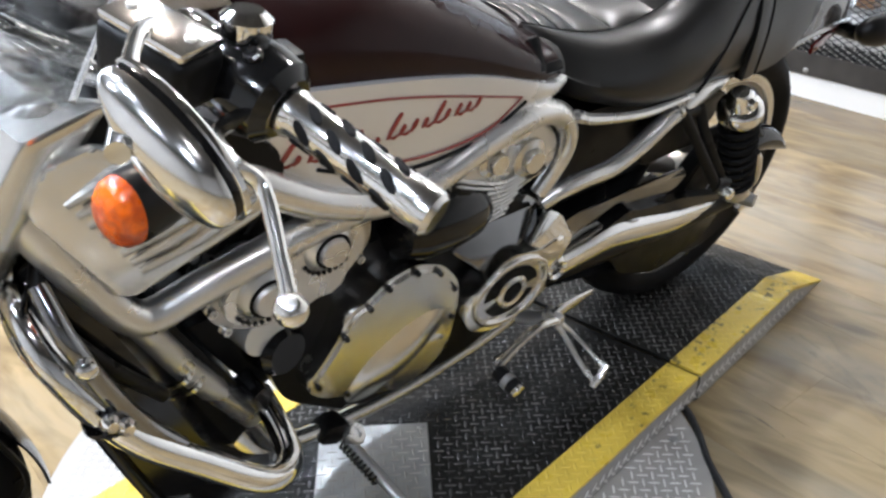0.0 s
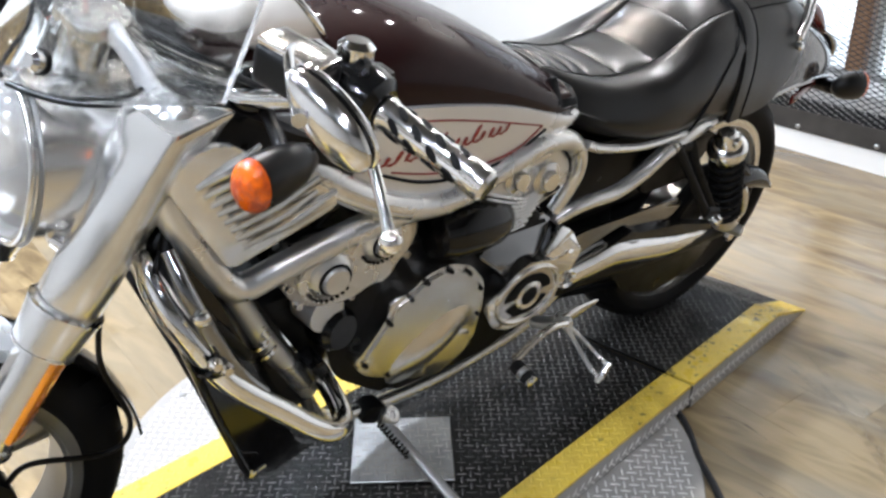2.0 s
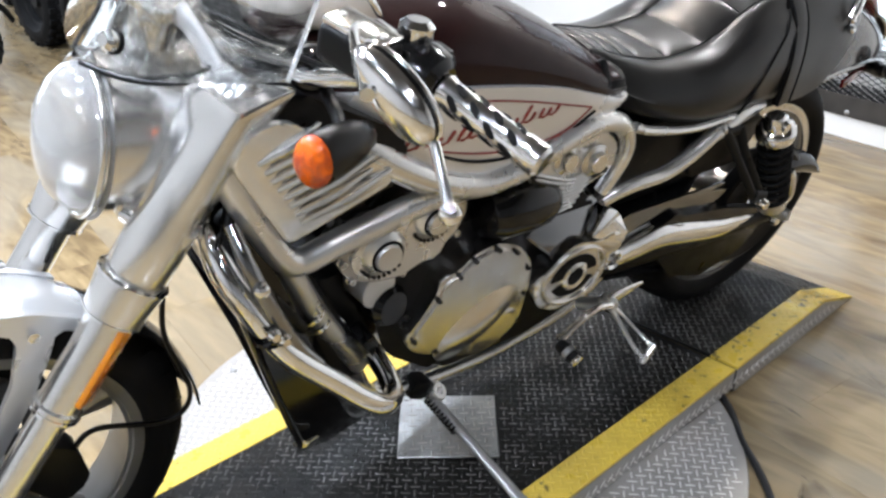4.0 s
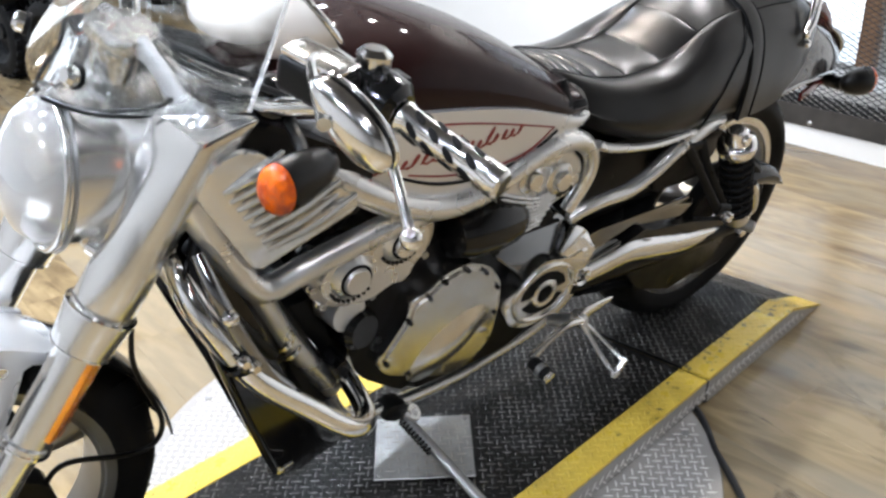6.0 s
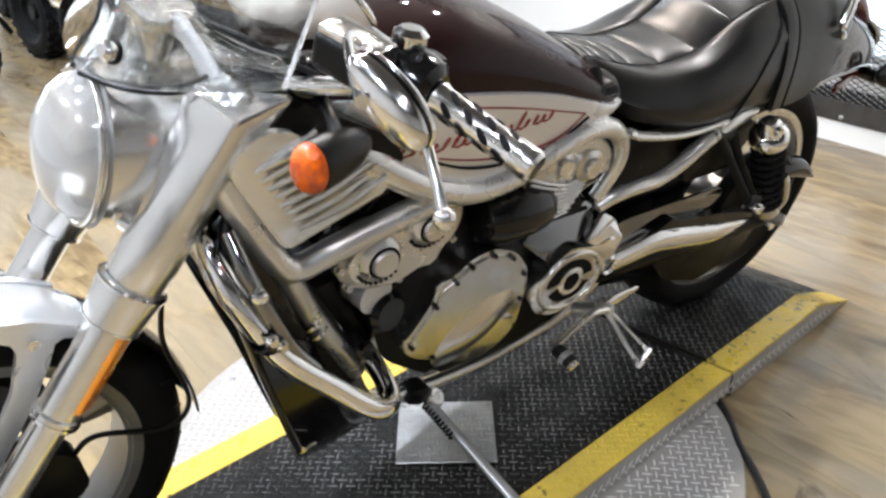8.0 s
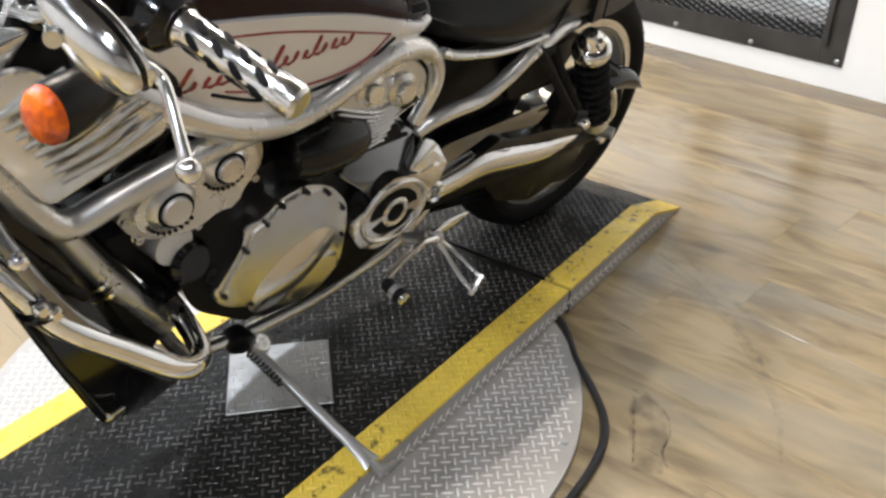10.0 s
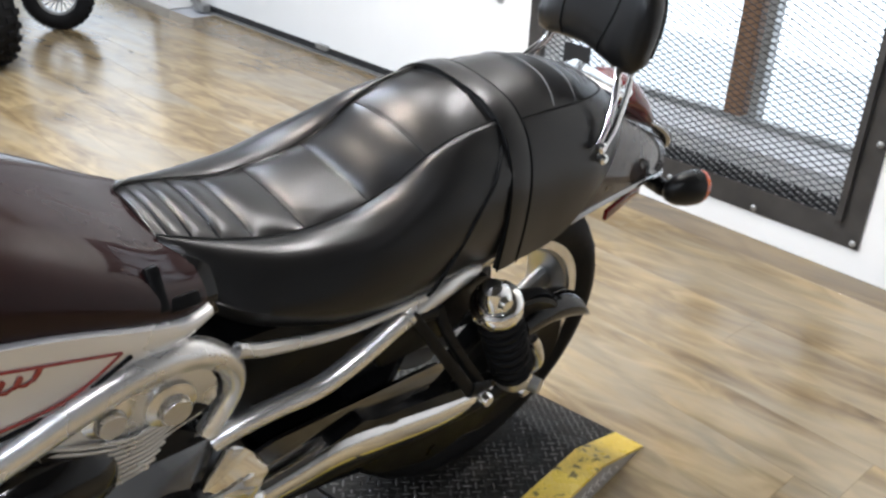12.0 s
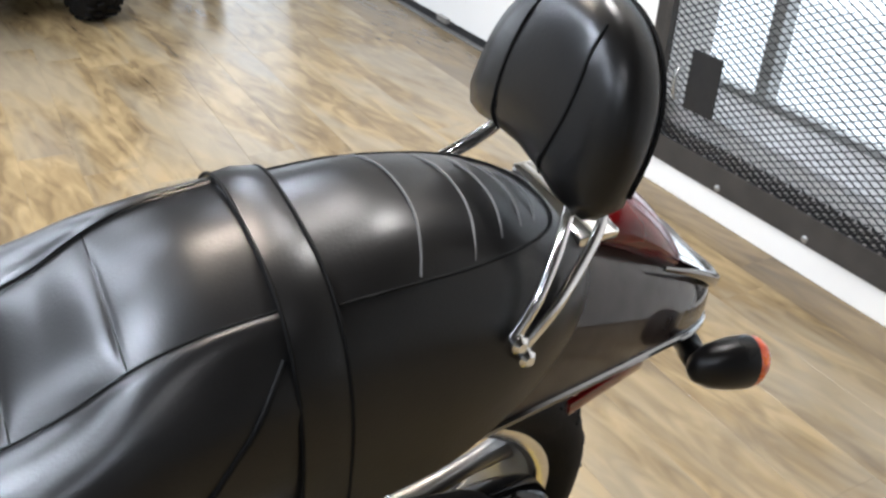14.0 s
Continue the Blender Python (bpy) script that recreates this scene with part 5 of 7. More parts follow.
# ---- front fork, fender, headlamp ----
FT, FB = Vector((-1.338, 0, 0.885)), Vector((-1.715, 0, 0.327))
fd = (FB - FT).normalized()
for sgn in (-1, 1):
    off = Vector((0, sgn * 0.120, 0))
    a = FT + off
    bm = B()
    lathe(bm, [(0.0, -0.03), (0.030, -0.028), (0.036, -0.015), (0.040, 0.04), (0.0415, 0.19), (0.0415, 0.262), (0.0405, 0.264), (0.0405, 0.266), (0.0470, 0.268), (0.0465, 0.278), (0.0405, 0.322), (0.0400, 0.330), (0.031, 0.334), (0.0, 0.334)], a, fd, 32)
    leg = part("fork_leg", bm, SATIN, bike, "satin silver fork leg")
    bm = B()
    lathe(bm, [(0.0, 0.32), (0.0295, 0.32), (0.0295, 0.475), (0.033, 0.478), (0.033, 0.492), (0.0245, 0.496), (0.0245, 0.60), (0.024, 0.716), (0.0, 0.722)], a, fd, 30)
    part("slider", bm, SATIN, leg, "long satin slider")
    for h0, h1, r0 in ((0.266, 0.273, 0.0482), (0.324, 0.331, 0.0415), (0.484, 0.492, 0.0345)):
        bm = B()
        lathe(bm, [(r0 - 0.004, h0), (r0, h0 + 0.002), (r0, h1 - 0.002), (r0 - 0.004, h1)], a, fd, 32)
        part("fork_ring", bm, CHROME, leg, "bright ring")
    bm = B()
    side = Vector((0.56, sgn * 0.80, -0.32))
    side = (side - fd * side.dot(fd)).normalized()
    q = a + fd * 0.394 + side * 0.0275
    tn = fd.cross(side)
    m = Matrix((( *[side.x, tn.x, fd.x], q.x), (side.y, tn.y, fd.y, q.y), (side.z, tn.z, fd.z, q.z), (0, 0, 0, 1)))
    box(bm, (0, 0, 0), (0.010, 0.034, 0.132), 0.003)
    bm.transform(m)
    part("side_reflector", bm, ORANGE_STRIP, leg, "long amber reflector strip")
    bm = B()
    lathe(bm, [(0, 0), (0.013, 0), (0.013, 0.01), (0, 0.012)], AXLE_F + Vector((0, sgn * 0.146, 0)), (0, sgn, 0), 12)
    part("axle_cap", bm, CHROME, leg, "chrome axle cap")
bm = B()
loops = []
for t in [radians(3 + 147 * i / 29) for i in range(30)]:
    c, s = math.cos(t), math.sin(t)
    w = 0.066 * (1 - 0.25 * max(0, (t - 2.2)) - 0.2 * max(0, 0.7 - t))
    r0 = 0.331 - 0.008 * min(1.0, max(0.0, (t - 0.5) / 0.5))
    ring_ = []
    for k in range(13):
        u = -1 + 2 * k / 12
        rr = r0 - 0.014 * u * u - 0.013 * u
        ring_.append(AXLE_F + Vector((c * rr, w * u, s * rr)))
    for k in range(13):
        u = 1 - 2 * k / 12
        rr = r0 - 0.004 - 0.014 * u * u - 0.013 * u
        ring_.append(AXLE_F + Vector((c * rr, (w - 0.003) * u, s * rr)))
    loops.append(ring_)
rings(bm, loops)
fen = part("front_fender", bm, GLOSS_BLACK, bike, "glossy black front mudguard")
bm = B()
loops = []
for t in [radians(56 + 104 * i / 21) for i in range(22)]:
    c, s = math.cos(t), math.sin(t)
    w = 0.070 * (1 - 0.5 * max(0, (t - 2.3)))
    r0 = 0.327
    ring_ = []
    for k in range(13):
        u = -1 + 2 * k / 12
        rr = r0 - 0.014 * u * u - 0.015 * u
        ring_.append(AXLE_F + Vector((c * rr, w * u, s * rr)))
    for k in range(13):
        u = 1 - 2 * k / 12
        rr = r0 - 0.004 - 0.014 * u * u - 0.015 * u
        ring_.append(AXLE_F + Vector((c * rr, (w - 0.003) * u, s * rr)))
    loops.append(ring_)
rings(bm, loops)
part("fender_top", bm, SILVER_PAINT, fen, "silver painted top of the mudguard")
for sgn in (-1, 1):
    bm = B()
    prism(bm, rounded([(-1.720, 0.626), (-1.660, 0.628), (-1.605, 0.614), (-1.545, 0.582), (-1.556, 0.566), (-1.584, 0.578), (-1.600, 0.533), (-1.630, 0.472), (-1.689, 0.376), (-1.721, 0.368), (-1.651, 0.505), (-1.634, 0.572), (-1.644, 0.598), (-1.712, 0.596)], 0.010, 4), sgn * 0.069, sgn * 0.080, 0.003)
    if sgn > 0:
        bm.transform(Matrix.Translation((0, 0, -0.035)))
    part("fender_stay", bm, SILVER_PAINT, fen, "forked silver stay", 30)
    bm = B()
    lathe(bm, [(0, 0), (0.008, 0), (0.008, 0.005), (0, 0.006)], Vector((-1.613, sgn * 0.082, 0.582)), (0, sgn, 0), 10)
    part("fender_bolt", bm, CHROME, fen, "chrome bolt")
bm = B()
tube(bm, [(-1.43, -0.09, 0.66), (-1.450, -0.10, 0.58), (-1.449, -0.10, 0.516), (-1.421, -0.10, 0.411), (-1.435, -0.10, 0.364), (-1.476, -0.10, 0.361), (-1.562, -0.10, 0.395), (-1.60, -0.10, 0.37)], 0.0042, 8, 6)
part("brake_hose", bm, BLACK, bike, "black brake hose")
# steering head: lower and upper clamps
for h0, zoff, nm in ((0.20, 0.04, "lower_clamp"),):
    bm = B()
    c = FT + fd * h0
    loops = []
    for y, r in ((-0.108, 0.03), (-0.09, 0.046), (-0.05, 0.042), (0, 0.050), (0.05, 0.042), (0.09, 0.046), (0.108, 0.03)):
        nrm = Vector((0.86, 0, -0.51))
        loops.append([c + Vector((0, y, 0)) + nrm * r * math.cos(t) + fd * (zoff / 2) * math.sin(t) for t in [2 * math.pi * k / 14 for k in range(14)]])
    rings(bm, loops)
    part(nm, bm, POLISHED, bike, "polished fork clamp")
# headlamp nacelle: a tear-shaped silver shell ahead of the forks
hd = Vector((-0.975, 0, 0.22)).normalized()
hu = Vector((0.22, 0, 0.975)).normalized()
hc = Vector((-1.352, 0, 0.780))
bm = B()
loops = []
for d, a, b, lift in lerp_rows([(-0.07, 0.088, 0.105, 0.014), (-0.02, 0.090, 0.106, 0.010), (0.05, 0.093, 0.106, 0.0), (0.09, 0.096, 0.109, -0.004), (0.118, 0.095, 0.108, -0.006), (0.140, 0.093, 0.106, -0.006), (0.152, 0.090, 0.102, -0.006)], 20):
    q = hc + hd * d + hu * lift
    loops.append([q + Vector((0, 1, 0)) * a * math.cos(t) + hu * b * math.sin(t) * (1.0 if math.sin(t) > 0 else 0.92) for t in [2 * math.pi * k / 36 for k in range(36)]])
rings(bm, loops)
lamp = part("headlamp", bm, SATIN, bike, "silver tear-shaped headlamp shell")
bm = B()
tube(bm, [hc + hd * 0.153 - hu * 0.006 + Vector((0, 0.0915 * math.cos(t), 0)) + hu * 0.1035 * math.sin(t) for t in [2 * math.pi * k / 44 for k in range(44)]], 0.0045, 10, 0, 1, True)
part("headlamp_rim", bm, SATIN, lamp, "bright thin rim")
bm = B()
tube(bm, [hc + hd * 0.143 - hu * 0.006 + Vector((0, 0.0945 * math.cos(t), 0)) + hu * 0.1065 * math.sin(t) for t in [2 * math.pi * k / 44 for k in range(44)]], 0.0030, 8, 0, 1, True)
part("rim_joint", bm, GREY_CAST, lamp, "dark joint behind the rim")
bm = B()
loops = []
for s, d in ((0.97, 0.152), (0.90, 0.170), (0.75, 0.186), (0.5, 0.198), (0.22, 0.204), (0.05, 0.206)):
    loops.append([hc + hd * d - hu * 0.006 + Vector((0, 0.090 * s * math.cos(t), 0)) + hu * 0.102 * s * math.sin(t) for t in [2 * math.pi * k / 36 for k in range(36)]])
rings(bm, loops)
lens = part("headlamp_lens", bm, LAMP_GLASS, lamp, "clear domed lens")
bm = B()
loops = []
for s, d in ((0.94, 0.153), (0.85, 0.135), (0.7, 0.118), (0.45, 0.10), (0.15, 0.092)):
    loops.append([hc + hd * d - hu * 0.006 + Vector((0, 0.089 * s * math.cos(t), 0)) + hu * 0.101 * s * math.sin(t) for t in [2 * math.pi * k / 30 for k in range(30)]])
rings(bm, loops, False)
part("reflector", bm, SILVER_PAINT, lamp, "bright reflector bowl")
bm = B()
for k in range(7):
    yy = -0.060 + 0.020 * k
    q0 = hc + hd * 0.128 + Vector((0, yy, 0))
    reach_ = 0.080 * (1 - (yy / 0.09) ** 2) ** 0.5
    tube(bm, [q0 - hu * reach_, q0 - hd * 0.016 * (1 - (yy / 0.09) ** 2), q0 + hu * reach_], 0.0030, 6, 5)
part("reflector_flute", bm, CHROME, lamp, "upright flutes of the reflector")
bm = B()
lathe(bm, [(0.0, 0.0), (0.022, 0.0), (0.020, 0.030), (0.012, 0.044), (0.0, 0.046)], hc + hd * 0.098, hd, 20)
part("bulb_shield", bm, CHROME, lamp, "bright bulb shield")
# flared three-cornered fork tops, yoke bands and the bright bar clamp plate
for sgn in (-1, 1):
    bm = B()
    loops = []
    base = FT + Vector((0, sgn * 0.120, 0)) + fd * 0.16
    corner = [Vector((-1.276, sgn * 0.163, 0.905)), Vector((-1.366, sgn * 0.176, 0.889)), Vector((-1.392, sgn * 0.088, 0.908))]
    mid = (corner[0] + corner[1] + corner[2]) / 3
    tri_ = []
    for i in range(3):
        a, b = corner[i], corner[(i + 1) % 3]
        tri_ += [a.lerp(b, f) * 0.94 + mid * 0.06 if f < 0.05 else a.lerp(b, f) for f in (0.0, 0.08, 0.3, 0.5, 0.7, 0.92)]
    tri_ = [q + (mid - q) * 0.02 for q in tri_]
    circ = []
    for q in tri_:
        d_ = q - mid
        d_ = (d_ - fd * d_.dot(fd)).normalized()
        circ.append(base + d_ * 0.0422)
    for f in (0.0, 0.15, 0.3, 0.45, 0.6, 0.75, 0.88, 0.96, 1.0):
        g = 0.55 * f + 0.45 * f ** 3
        loops.append([c0.lerp(t0, g) for c0, t0 in zip(circ, tri_)])
    loops.append([q + (mid - q) * 0.06 + Vector((0, 0, 0.004)) for q in tri_])
    loops.append([q + (mid - q) * 0.75 + Vector((0, 0, 0.005)) for q in tri_])
    rings(bm, loops)
    part("fork_top", bm, SATIN, bike, "polished three-cornered top of the fork", 48)
    bm = B()
    tube(bm, [(-1.350, sgn * 0.122, 0.890), (-1.353, sgn * 0.102, 0.908), (-1.360, sgn * 0.082, 0.935), (-1.368, sgn * 0.060, 0.956), (-1.374, sgn * 0.042, 0.966)], [0.026, 0.020, 0.016, 0.015, 0.020], 16, 6, 0.6)
    part("yoke_band", bm, SILVER_PAINT, bike, "polished band rising from the fork to the bar clamp")
bm = B()
prism(bm, rounded([(-1.425, -0.045), (-1.400, -0.070), (-1.350, -0.064), (-1.325, -0.035), (-1.325, 0.035), (-1.350, 0.064), (-1.400, 0.070), (-1.425, 0.045)], 0.015, 4), -0.010, 0.010, 0.006, 3)
bm.transform(Matrix.Translation((-0.372, 0, 0.966)) @ Matrix.Diagonal((0.73, 0.80, 1.0, 1.0)) @ Matrix.Rotation(radians(90), 4, "X"))
part("bar_clamp_plate", bm, SATIN, bike, "bright plate over the steering head")
# gauges and ignition cluster
bm = B()
loops = []
for x, z, w, h_, tip in lerp_rows([(-1.285, 0.968, 0.012, 0.008, 0.0), (-1.270, 0.968, 0.045, 0.026, 0.0), (-1.240, 0.968, 0.077, 0.046, 8.0), (-1.205, 0.972, 0.094, 0.060, 20.0), (-1.165, 0.970, 0.100, 0.072, 30.0), (-1.138, 0.968, 0.101, 0.079, 36.6)], 20):
    up = Vector((-math.sin(radians(tip)), 0, math.cos(radians(tip))))
    loops.append([Vector((x, w * math.cos(t), z)) + up * h_ * math.sin(t) for t in [2 * math.pi * k / 36 for k in range(36)]])
rings(bm, loops)
g1 = part("gauge_pod", bm, CREAM_REFLECT, bike, "silver gauge pod ahead of the tank, cream reflection in its colour")
gn, gu = Vector((0.803, 0, 0.596)), Vector((-0.596, 0, 0.803))
gc = Vector((-1.138, 0, 0.968))
bm = B()
tube(bm, [gc + gn * 0.002 + Vector((0, 0.100 * math.cos(t), 0)) + gu * 0.078 * math.sin(t) for t in [2 * math.pi * k / 48 for k in range(48)]], 0.0055, 10, 0, 1, True)
part("gauge_rim", bm, CHROME, g1, "chrome rim round the dial")
bm = B()
rings(bm, [[gc + gn * h_ + Vector((0, 0.098 * s_ * math.cos(t), 0)) + gu * 0.076 * s_ * math.sin(t) for t in [2 * math.pi * k / 36 for k in range(36)]] for s_, h_ in ((1.0, 0.0), (0.98, 0.004), (0.5, 0.005), (0.05, 0.005))])
part("gauge_face", bm, BLACK, g1, "dark gauge face")
bm = B()
lathe(bm, [(0.0, -0.030), (0.020, -0.027), (0.030, -0.012), (0.031, 0.006), (0.022, 0.024), (0.0, 0.030)], (-1.255, -0.150, 0.925), (-0.5, -0.8, 0.2), 22)
part("ignition_switch", bm, GLOSS_BLACK, bike, "glossy black ignition switch")
bm = B()
tube(bm, [(-1.345, -0.085, 0.935), (-1.323, -0.100, 0.931), (-1.226, -0.105, 0.915)], 0.010, 10, 4)
part("yoke_pipe", bm, ALLOY, bike, "grey pipe across the yoke")
bm = B()
lathe(bm, [(0.0, -0.04), (0.026, -0.04), (0.030, -0.01), (0.03, 0.012), (0.022, 0.026), (0.0, 0.030)], (-1.385, 0.0, 0.945), (0.1, 0, 1), 30)
part("steering_cap", bm, POLISHED, bike, "polished steering head cover")
bm = B()
tube(bm, [(-1.33, -0.02, 0.945), (-1.325, -0.06, 0.955), (-1.30, -0.14, 0.955), (-1.24, -0.20, 0.935)], 0.0045, 8, 6)
part("clutch_cable", bm, BLACK, bike, "black clutch cable")

# small clear wind screen
bm = B()
NV, NU = 12, 16


def screen_at(f, u):
    c0, c1 = Vector((-1.494, 0, 0.925)), Vector((-1.290, 0, 1.115))
    e0, e1 = Vector((-1.341, 0.252, 0.968)), Vector((-1.190, 0.100, 1.070))
    c_, e_ = c0.lerp(c1, f), e0.lerp(e1, f)
    return Vector((c_.x + (e_.x - c_.x) * u * u, e_.y * u, c_.z + (e_.z - c_.z) * u * u))


gridv = [[bm.verts.new(screen_at(i / NV, -1 + 2 * j / NU)) for j in range(NU + 1)] for i in range(NV + 1)]
for i in range(NV):
    for j in range(NU):
        bm.faces.new((gridv[i][j], gridv[i][j + 1], gridv[i + 1][j + 1], gridv[i + 1][j]))
bmesh.ops.solidify(bm, geom=bm.faces[:], thickness=0.003)
ws = part("wind_screen", bm, CLEAR, bike, "small clear wind screen")
ws.visible_shadow = False
for sgn in (-1, 1):
    bm = B()
    tube(bm, [screen_at(f, sgn) for f in (0.0, 0.25, 0.5, 0.75, 1.0)], 0.0028, 8, 4)
    part("screen_edge", bm, LAMP_GLASS, ws, "pale polished edge of the screen")
for sgn in (-1, 1):
    bm = B()
    lathe(bm, [(0, -0.004), (0.013, -0.004), (0.013, 0.006), (0.008, 0.011), (0, 0.011)], (-1.474, sgn * 0.088, 0.968), (-0.9, sgn * 0.3, 0.4), 18)
    sb = part("screen_bolt", bm, CHROME, ws, "chrome screen bolt")
    bm = B()
    lathe(bm, [(0.011, -0.008), (0.0145, -0.008), (0.0150, -0.005), (0.0145, -0.002), (0.011, -0.002)], (-1.474, sgn * 0.088, 0.968), (-0.9, sgn * 0.3, 0.4), 20)
    part("rubber_washer", bm, RUBBER, sb, "black rubber washer")
    bm = B()
    tube(bm, [(-1.490, sgn * 0.012, 0.912), (-1.455, sgn * 0.060, 0.906), (-1.412, sgn * 0.100, 0.910), (-1.392, sgn * 0.130, 0.926), (-1.385, sgn * 0.150, 0.945)], 0.0036, 8, 5)
    part("screen_gasket", bm, BLACK, ws, "dark rubber edge at the foot of the screen")

# ---- handlebar, grips, mirrors, signals, levers ----
GI, GO = Vector((-1.230, -0.384, 0.996)), Vector((-1.187, -0.500, 0.963))


def mirror_y(v):
    return Vector((v.x, -v.y, v.z))


bm = B()
tube(bm, [(-1.238, 0.30, 1.020), (-1.285, 0.16, 1.015), (-1.335, 0.06, 0.950), (-1.345, 0, 0.945), (-1.335, -0.06, 0.940), (-1.275, -0.16, 0.925), (-1.245, -0.28, 0.966), (-1.230, -0.384, 0.996)], 0.0120, 14, 7)
part("handlebar", bm, CHROME, bike, "chrome handlebar")
for flip in (False, True):
    f_ = mirror_y if flip else (lambda v: Vector(v))
    gi, go = f_(GI), f_(GO)
    if flip:
        gi, go = Vector((-1.238, 0.30, 1.02)), Vector((-1.20, 0.43, 0.995))
    d = (go - gi).normalized()
    L = (go - gi).length
    bm = B()
    lathe(bm, [(0.0, -0.005), (0.018, -0.005), (0.0192, 0.0), (0.0168, 0.006), (0.0168, L - 0.03), (0.0182, L - 0.028), (0.0182, L - 0.004), (0.0145, L), (0.0, L)], gi, d, 28)
    gr = part("grip", bm, POLISHED, bike, "chrome grip with black rubber inlays")
    x = d.orthogonal().normalized()
    y = d.cross(x)
    for ring_i in range(4):
        for k in range(6):
            t = 2 * math.pi * (k + 0.5 * (ring_i % 2)) / 6
            nrm = math.cos(t) * x + math.sin(t) * y
            tang = d.cross(nrm)
            c = gi + d * (0.018 + 0.0235 * ring_i) + nrm * 0.0169
            s = (d * 0.9 + tang * 0.5).normalized()
            wv = nrm.cross(s)
            bm = B()
            loops = [[c + nrm * h_ + s * 0.0105 * k_ * math.cos(q) + wv * 0.0042 * k_ * math.sin(q) for q in [2 * math.pi * i / 10 for i in range(10)]] for h_, k_ in ((-0.001, 1.0), (0.0008, 0.9), (0.0012, 0.6))]
            rings(bm, loops)
            part("grip_inlay", bm, RUBBER, gr)
    # switch housing
    bm = B()
    lathe(bm, [(0.0, -0.078), (0.024, -0.078), (0.030, -0.070), (0.034, -0.052), (0.036, -0.032), (0.034, -0.014), (0.024, -0.006), (0.0, -0.006)], gi, d, 22)
    sw = part("switch_housing", bm, GLOSS_BLACK, bike, "black switch housing")
    bm = B()
    box(bm, gi - d * 0.04 + Vector((0.026, 0, 0.012)), (0.022, 0.030, 0.022), 0.005)
    part("switch_button", bm, BLACK, sw, "black switch buttons")
    for b_, lift_ in ((0.024, 0.000), (0.052, -0.010)):
        bm = B()
        lathe(bm, [(0.0, 0.0), (0.008, 0.0), (0.008, 0.006), (0.006, 0.008), (0.0, 0.008)], gi - d * b_ + Vector((-0.010, 0, 0.030 + lift_)), (-0.5, 0, 0.9), 14)
        part("switch_button", bm, GLOSS_BLACK, sw, "round black button")
    bm = B()
    lathe(bm, [(0.0, 0.0), (0.015, 0.0), (0.019, 0.006), (0.019, 0.018), (0.012, 0.024), (0.0, 0.024)], gi - d * 0.05 + Vector((0.004, 0, 0.026)), (0.1, 0, 1), 18)
    part("clamp_cap", bm, CHROME, sw, "chrome clamp cap")
    bm = B()
    lathe(bm, [(0.0, -0.112), (0.018, -0.112), (0.022, -0.105), (0.022, -0.078), (0.0, -0.076)], gi, d, 20)
    part("lever_clamp", bm, CHROME, bike, "chrome lever clamp")
    bm = B()
    pv = gi - d * 0.095 + Vector((-0.035, 0, -0.004))
    tip = Vector((-1.312, -0.514, 0.949)) if not flip else go + Vector((-0.100, 0, -0.030))
    elbow = Vector((-1.289, -0.444, 0.993)) if not flip else pv + d * 0.10 + Vector((-0.036, 0, -0.02))
    if flip:
        track_ = [gi - d * 0.095, pv, pv.lerp(elbow, 0.55) + Vector((-0.006, 0, 0.002)), elbow, elbow.lerp(tip, 0.6), tip]
    else:
        track_ = [(-1.262, -0.360, 0.990), (-1.296, -0.395, 1.004), (-1.305, -0.432, 1.007), (-1.292, -0.447, 0.991), elbow.lerp(tip, 0.6), tip]
    tube(bm, track_, [0.007, 0.007, 0.0065, 0.0065, 0.006, 0.007], 10, 6, 0.75)
    bmesh.ops.create_uvsphere(bm, u_segments=14, v_segments=9, radius=0.0115, matrix=Matrix.Translation(tip))
    part("lever", bm, POLISHED, bike, "polished hand lever with a ball end")
    # mirror: tear-shaped chrome shell on a curved stem
    mc = Vector((-1.368, -0.490, 1.071)) if not flip else Vector((-1.36, 0.40, 1.10))
    sg = 1 if flip else -1
    mn = Vector((0.96, -sg * 0.24, 0.12)).normalized()
    mu = Vector((0.04, -0.80, -0.58)) if not flip else Vector((0, 0.75, 0.2))
    mu = (mu - mn * mu.dot(mn)).normalized()
    ms = mn.cross(mu)

    def oval(h_, k_):
        return [mc + mn * h_ + mu * 0.050 * k_ * math.cos(t) + ms * 0.0235 * k_ * math.sin(t) * (1 + 0.2 * math.cos(t)) for t in [2 * math.pi * i / 36 for i in range(36)]]
    bm = B()
    rings(bm, [oval(h_, k_) for h_, k_ in ((0.0, 0.99), (-0.003, 1.0), (-0.008, 0.95), (-0.013, 0.80), (-0.017, 0.55), (-0.019, 0.28), (-0.0195, 0.06))])
    mi = part("mirror", bm, POLISHED, bike, "tear-shaped chrome mirror")
    bm = B()
    rings(bm, [oval(h_, k_) for h_, k_ in ((-0.001, 0.97), (0.0, 0.985), (0.006, 0.985), (0.007, 0.96))])
    part("mirror_gasket", bm, GLOSS_BLACK, mi, "black band round the mirror")
    bm = B()
    rings(bm, [oval(h_, k_) for h_, k_ in ((0.005, 0.98), (0.006, 1.02), (0.009, 1.02), (0.011, 0.96), (0.0100, 0.90))])
    part("mirror_rim", bm, CHROME, mi, "chrome rim")
    bm = B()
    rings(bm, [oval(h_, k_) for h_, k_ in ((0.0094, 0.90), (0.0104, 0.89))])
    part("mirror_glass", bm, CHROME, mi, "mirror glass")
    bm = B()
